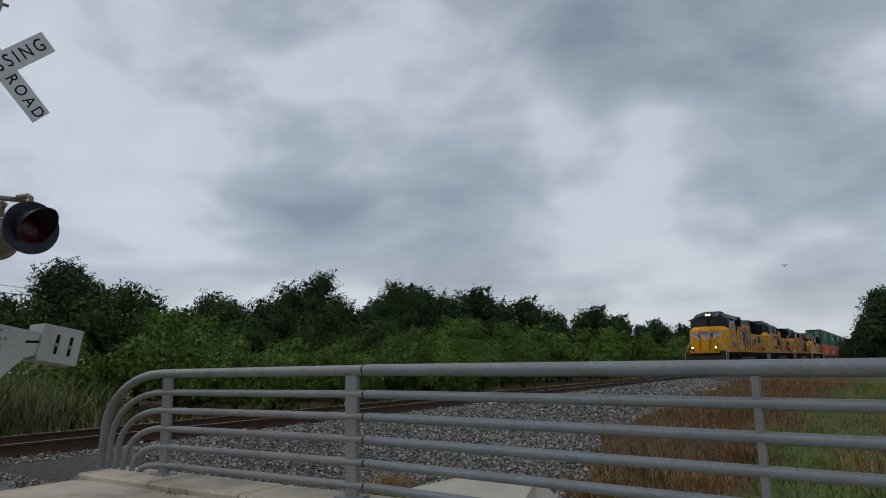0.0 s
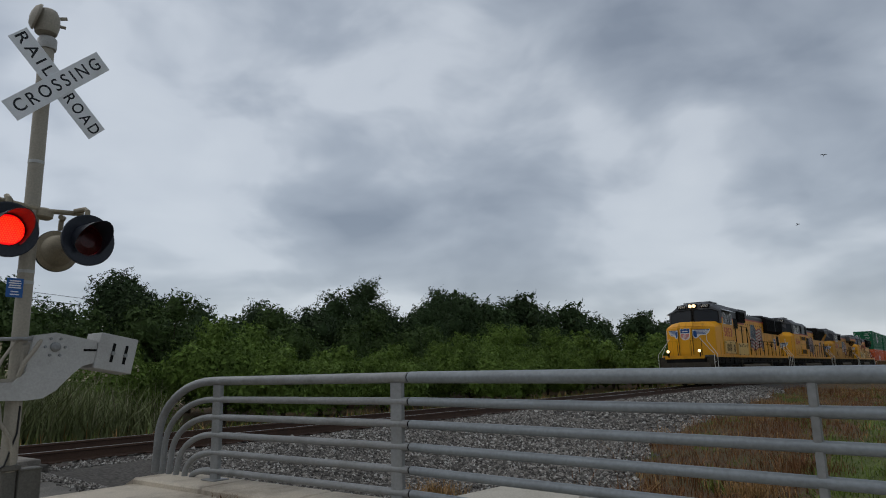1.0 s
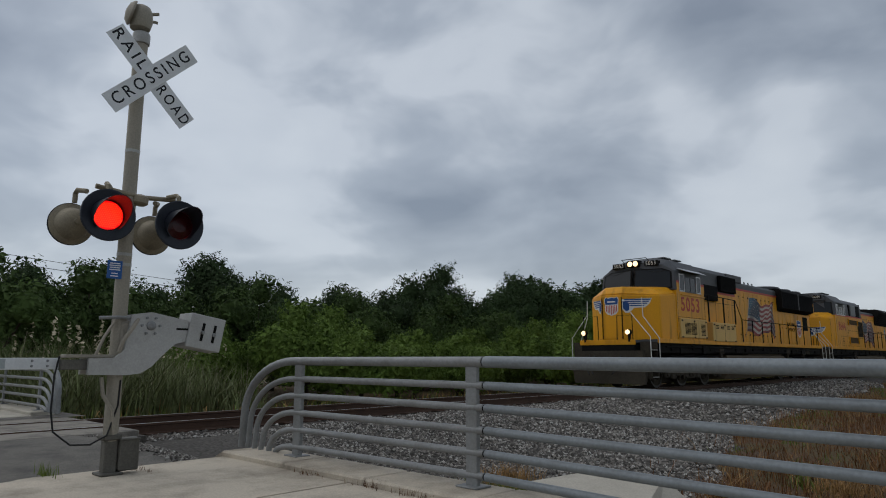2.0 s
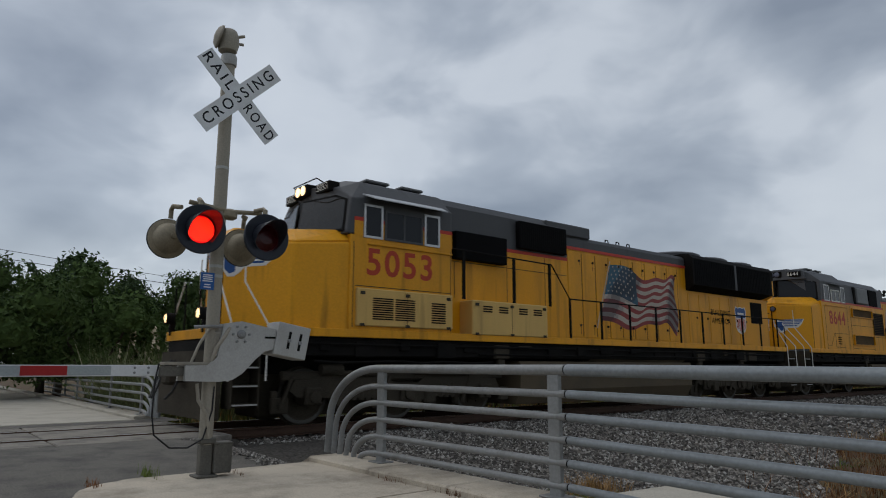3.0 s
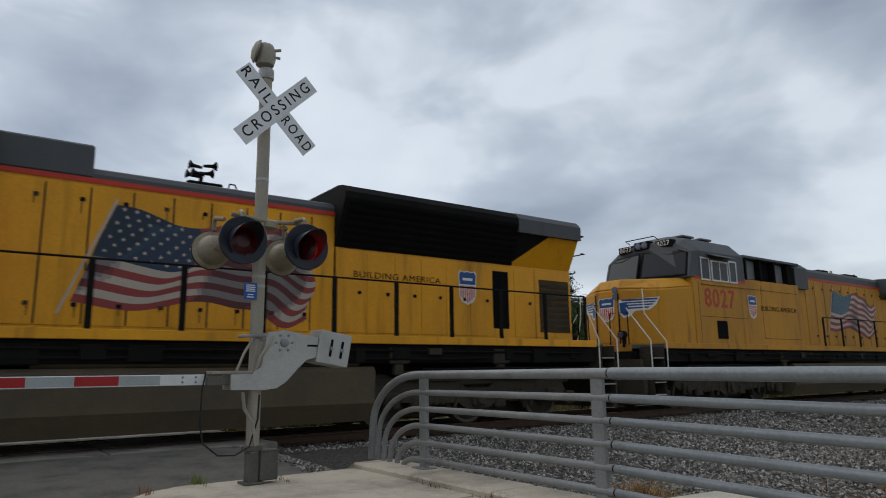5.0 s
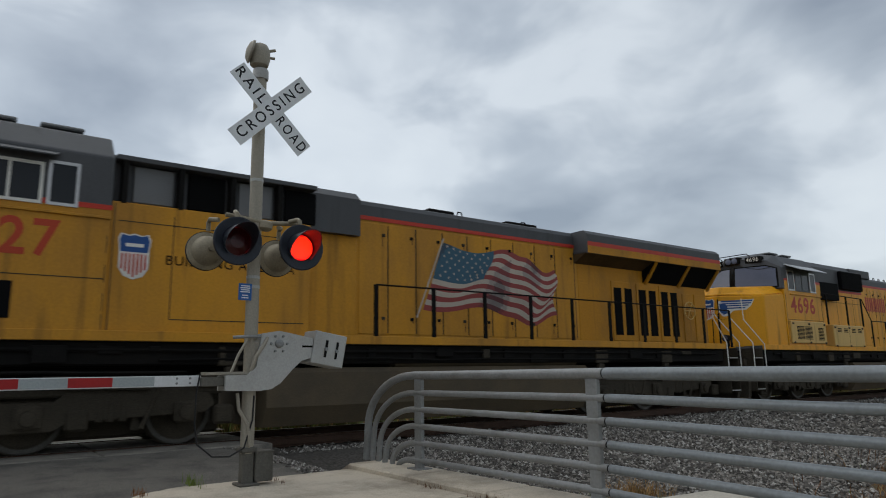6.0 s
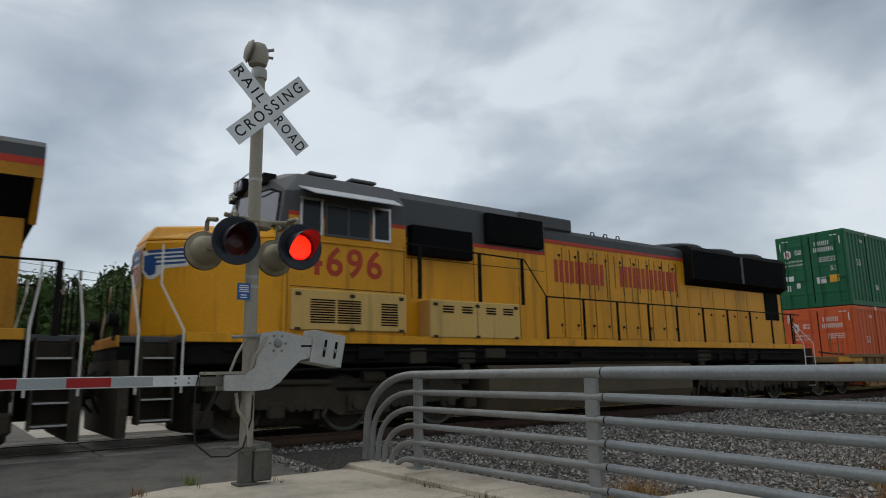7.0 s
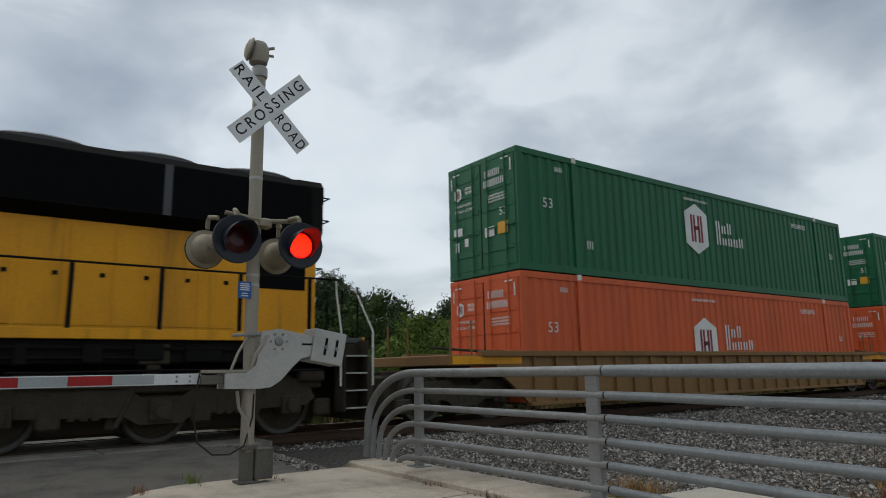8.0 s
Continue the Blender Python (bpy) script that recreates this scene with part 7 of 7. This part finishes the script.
def build_grass():
    rng = np.random.default_rng(3)
    rows = []
    # dry grass beyond the railing, thinning onto the ballast
    for k in range(80000):
        y = 5 + 45 * rng.random() ** 1.7
        x = rng.uniform(-9.5, 5)
        if gravel(x, y) and not (rng.random() < .04 and x > toe(y) - 1.2):
            continue
        if -4.6 < x < -2.6 and 5.2 < y < 7.3:
            continue
        patch = fbm(x, y, .35)
        green = x > -2.5 + patch * 1.6 and y > 7.5 + 2 * patch
        clump = fbm(x + 9, y, 1.6) + .5 * fbm(x, y + 5, .6)
        tall = rng.uniform(.10, .30) * (.55 + 1.9 * max(0, clump + .12))
        tint = fbm(x + 31, y + 7, 1.1)
        if green and tint > -.30:
            rows.append((x, y, tall * .7, .008, 2))
        elif tint > .34:
            rows.append((x, y, tall * .8, .008, 2))
        else:
            rows.append((x, y, tall * 1.15, .006, 1 if rng.random() < (.7 if patch + tint < -.25 else .08) else 0))
    for k in range(1800):  # a green patch at the foot of the bank
        rows.append((-5.0 + rng.normal() * .42, 6.9 + rng.normal() * .22, rng.uniform(.06, .20), .007, 2 if rng.random() < .85 else 1))
    for k in range(2600):  # tufts on the bank
        cx, cy = ((-4.9, 6.1), (-4.1, 5.0), (-5.9, 7.4), (-3.4, 8.6), (-2.4, 9.6), (-5.2, 5.0), (-2.0, 12))[k % 7]
        x, y = cx + rng.normal() * .22, cy + rng.normal() * .22
        rows.append((x, y, rng.uniform(.08, .32), .005, 1 if k % 7 in (0, 2, 4) else (2 if k % 7 in (1,) else 0)))
    blades("dry_grass", "dry brown and green grass beside the railing", [M_DRY, M_STRAW, M_GREENGRASS], rows, rng)
    rows = []
    for k in range(5200):  # verge beyond the track
        y, x = 4.5 + 90 * rng.random() ** 1.6, rng.uniform(-19.5, -15.2)
        rows.append((x, y, rng.uniform(.12, .5), .012, 1 if rng.random() < .4 else 2))
    blades("verge_grass", "pale and green verge grass beyond the track", [M_DRY, M_STRAW, M_GREENGRASS], rows, rng)
    # tall reeds with plumes beyond the crossing
    rows = []
    for k in range(3300):
        x, y = rng.uniform(-21.5, -16.2), rng.uniform(4.4, 10.2)
        if y > 8.6 and rng.random() < .5:
            continue
        h = rng.uniform(.6, 2.25) * (1 - .28 * max(0, (y - 7.5) / 3)) + .12 * (-16.2 - x)
        rows.append((x, y, h, .009, 0))
        for m in range(2):
            rows.append((x + rng.normal() * .05, y + rng.normal() * .05, h * rng.uniform(.35, .95), .026, 0))
        if k % 9 == 0:
            rows.append((x, y, h * 1.10, .007, 1))
        if rng.random() < .25:
            rows.append((x, y, h * .4, .012, 2))
    blades("reeds", "tall green and straw reeds beyond the crossing", [M_REED, M_PLUME, M_STRAW], rows, rng, category="reeds")
    plumes = Geo()
    for k in range(70):
        x, y = rng.uniform(-20.5, -16.4), rng.uniform(4.6, 9.6)
        z = ground_height(x, y) + rng.uniform(1.6, 2.35)
        for m in range(9):
            p = np.array([x, y, z + m * .045]) + rng.normal(size=3) * .02
            d = rng.normal(size=(2, 3)) * .024
            plumes.add([p - d[0], p + d[1], p + d[0], p - d[1]], [(0, 1, 2, 3)])
    me = bpy.data.meshes.new("plumes")
    me.from_pydata(plumes.v, [], plumes.f)
    me.materials.append(M_PLUME)
    tagged(new("reed_plumes", me), "feathery pale plumes on the reeds", "reeds", kind="stuff")
    # weeds in the joints of the pavement
    for name, cx, cy, n, h in (("weed", -6.98, 2.05, 60, .14), ("weed", -6.7, 1.5, 50, .10), ("weed", -5.3, 3.72, 70, .07), ("weed", -4.4, 3.73, 60, .08), ("weed", -6.6, 2.75, 30, .06), ("weed", -3.9, 3.72, 50, .07)):
        g = Geo()
        for k in range(n):
            a, l = rng.uniform(0, 6.28), h * rng.uniform(.4, 1)
            x, y = cx + rng.normal() * .12, cy + rng.normal() * .03
            dx, dy = math.cos(a), math.sin(a)
            g.add([(x - dy * .004, y + dx * .004, -.02), (x + dy * .004, y - dx * .004, -.02), (x + dx * l * .5, y + dy * l * .5, l * .9)], [(0, 1, 2)])
        tagged(part(name, g, M_GREENGRASS if h > .1 else M_DRY), "small weed in a pavement joint", "weed", "weeds in the pavement", kind="stuff")


def bird(at):
    """A small dark bird with spread wings."""
    k = .6
    b = thing("bird", "small black bird flying overhead", "bird", "birds", at=at)
    part("body", Geo().lathe([(-.12, .003), (-.07, .021), (0, .033), (.07, .027), (.10, .018), (.13, .004)], (0, 0, 0), (0, 1, 0), 10), M_BIRD, b, smooth=True)
    for s in (-1, 1):
        part("wing", Geo().hull([(s * a * k, b_ * k, c_ * k) for a, b_, c_ in ((.03, -.06, .02), (.03, .08, .02), (.24, .09, .13), (.46, -.04, .08), (.24, -.05, .12))], [(s * a * k, b_ * k, c_ * k + .006) for a, b_, c_ in ((.03, -.06, .02), (.03, .08, .02), (.24, .09, .13), (.46, -.04, .08), (.24, -.05, .12))]), M_BIRD, b)
    part("tail", Geo().hull([(-.01, -.10, 0), (.01, -.10, 0), (.036, -.20, 0), (-.036, -.20, 0)], [(-.01, -.10, .006), (.01, -.10, .006), (.036, -.20, .006), (-.036, -.20, .006)]), M_BIRD, b)
    return b


def build_pylon():
    """A power line's lattice mast, far behind the wood, with its wires."""
    p = thing("power_mast", "grey lattice power mast far behind the wood", "power mast", at=pose(-95, 195, 0))
    g = Geo()
    for sx in (-1, 1):
        for sy in (-1, 1):
            g.tube([(sx * 1.6, sy * 1.6, -1), (sx * .6, sy * .6, 19.5)], .12, 4)
    for k in range(8):
        z, w = k * 2.4, 1.6 - k * .13
        g.tube([(-w, -w, z), (w, -w, z + 2.4)], .07, 4).tube([(w, w, z), (-w, w, z + 2.4)], .07, 4)
    part("lattice", g, M_GALV, p)
    part("cross_beam", Geo().box(-4, 4, -.2, .2, 18.6, 19.0).box(-3, 3, -.2, .2, 16.8, 17.1), M_GALV, p)
    wire = thing("power_line", "thin power wire behind the wood", "wire")
    part("wire", Geo().tube([(-70, -25 + 10 * k, 14.0 - 1.35 * k + .07 * k * k) for k in range(8)], .028, 4), M_CABLE, wire)
    part("wire", Geo().tube([(-71, -25 + 10 * k, 15.0 - 1.38 * k + .07 * k * k) for k in range(8)], .022, 4), M_CABLE, wire)
    for y, h in ((-25, 15.4), (45, 9.0)):
        part("pole", Geo().tube([(-70, y, -1), (-70, y, h)], .16, 8), M_BARK, wire)


build_woods()
build_grass()
build_pylon()
birds = [bird(pose(-6.4, 59.2, 8.3)), bird(pose(-13.6, 58.5, 4.5))]


# ---- motion ----
def travelled(t):
    """How far the train has come at a time."""
    return float(np.interp(t, (0, 2.5, 3, 4, 5, 6.5, 8), (1.6, 43.85, 52.15, 68.95, 86.05, 111.45, 136.4)))


def motions():
    steps_ = [k * .5 for k in range(17)]
    for ob, y0 in train:
        z = ob.location.z
        walk(ob, [(t, pose(TRACK, y0 - travelled(t), z)) for t in steps_])
    fine = [k / 30 for k in range(241)]
    for w, y, r in rolling:
        walk(w, [(t, pose(0, y, r, math.degrees(travelled(t) / .508))) for t in fine])
    # the two lamps flash in turn: each disc turns its dark or its glowing face outward
    right_on = (.12, 1.24, 2.36, 3.45, 4.55, 5.62, 6.66, 7.75)
    left_on = (-.4, .70, 1.80, 2.93, 4.03, 5.11, 6.16, 7.21)
    events = sorted([(t, 1) for t in right_on] + [(t, 0) for t in left_on])
    for face, me in zip(lamp_faces, (0, 1)):
        rows, angle = [(0, pose(-.012, 0, 0, 0, 0, 0 if me == 0 else 180))], 0 if me == 0 else 180
        for t, who in events:
            want = 0 if who == me else 180
            if t <= 0 or want == angle % 360:
                continue
            for k in range(4):
                rows.append((t + k / 30 - (.17 if want and me else .02), pose(-.012, 0, 0, 0, 0, angle + 60 * k)))
            angle += 180
        rows.append((8.0, pose(-.012, 0, 0, 0, 0, angle)))
        walk(face, rows)
    a, b = birds
    walk(a, [(0, pose(-6.4, 59.2, 8.3, 20, 0, 200)), (.6, pose(-6.7, 58.1, 14.5, 20, 10, 205)), (1.2, pose(-6.0, 57.3, 18.0, 15, 0, 215)), (3, pose(-2, 54, 27, 10, 5, 230)), (8, pose(14, 44, 50, 10, 0, 230))])
    walk(b, [(0, pose(-17.6, 58.5, 2.5, 20, 0, 250)), (.6, pose(-12.7, 58.3, 7.6, 20, 10, 250)), (1.2, pose(-6.9, 58.1, 14.2, 15, 0, 250)), (3, pose(6, 54, 27, 10, 5, 250)), (8, pose(40, 44, 50, 10, 0, 250))])


motions()
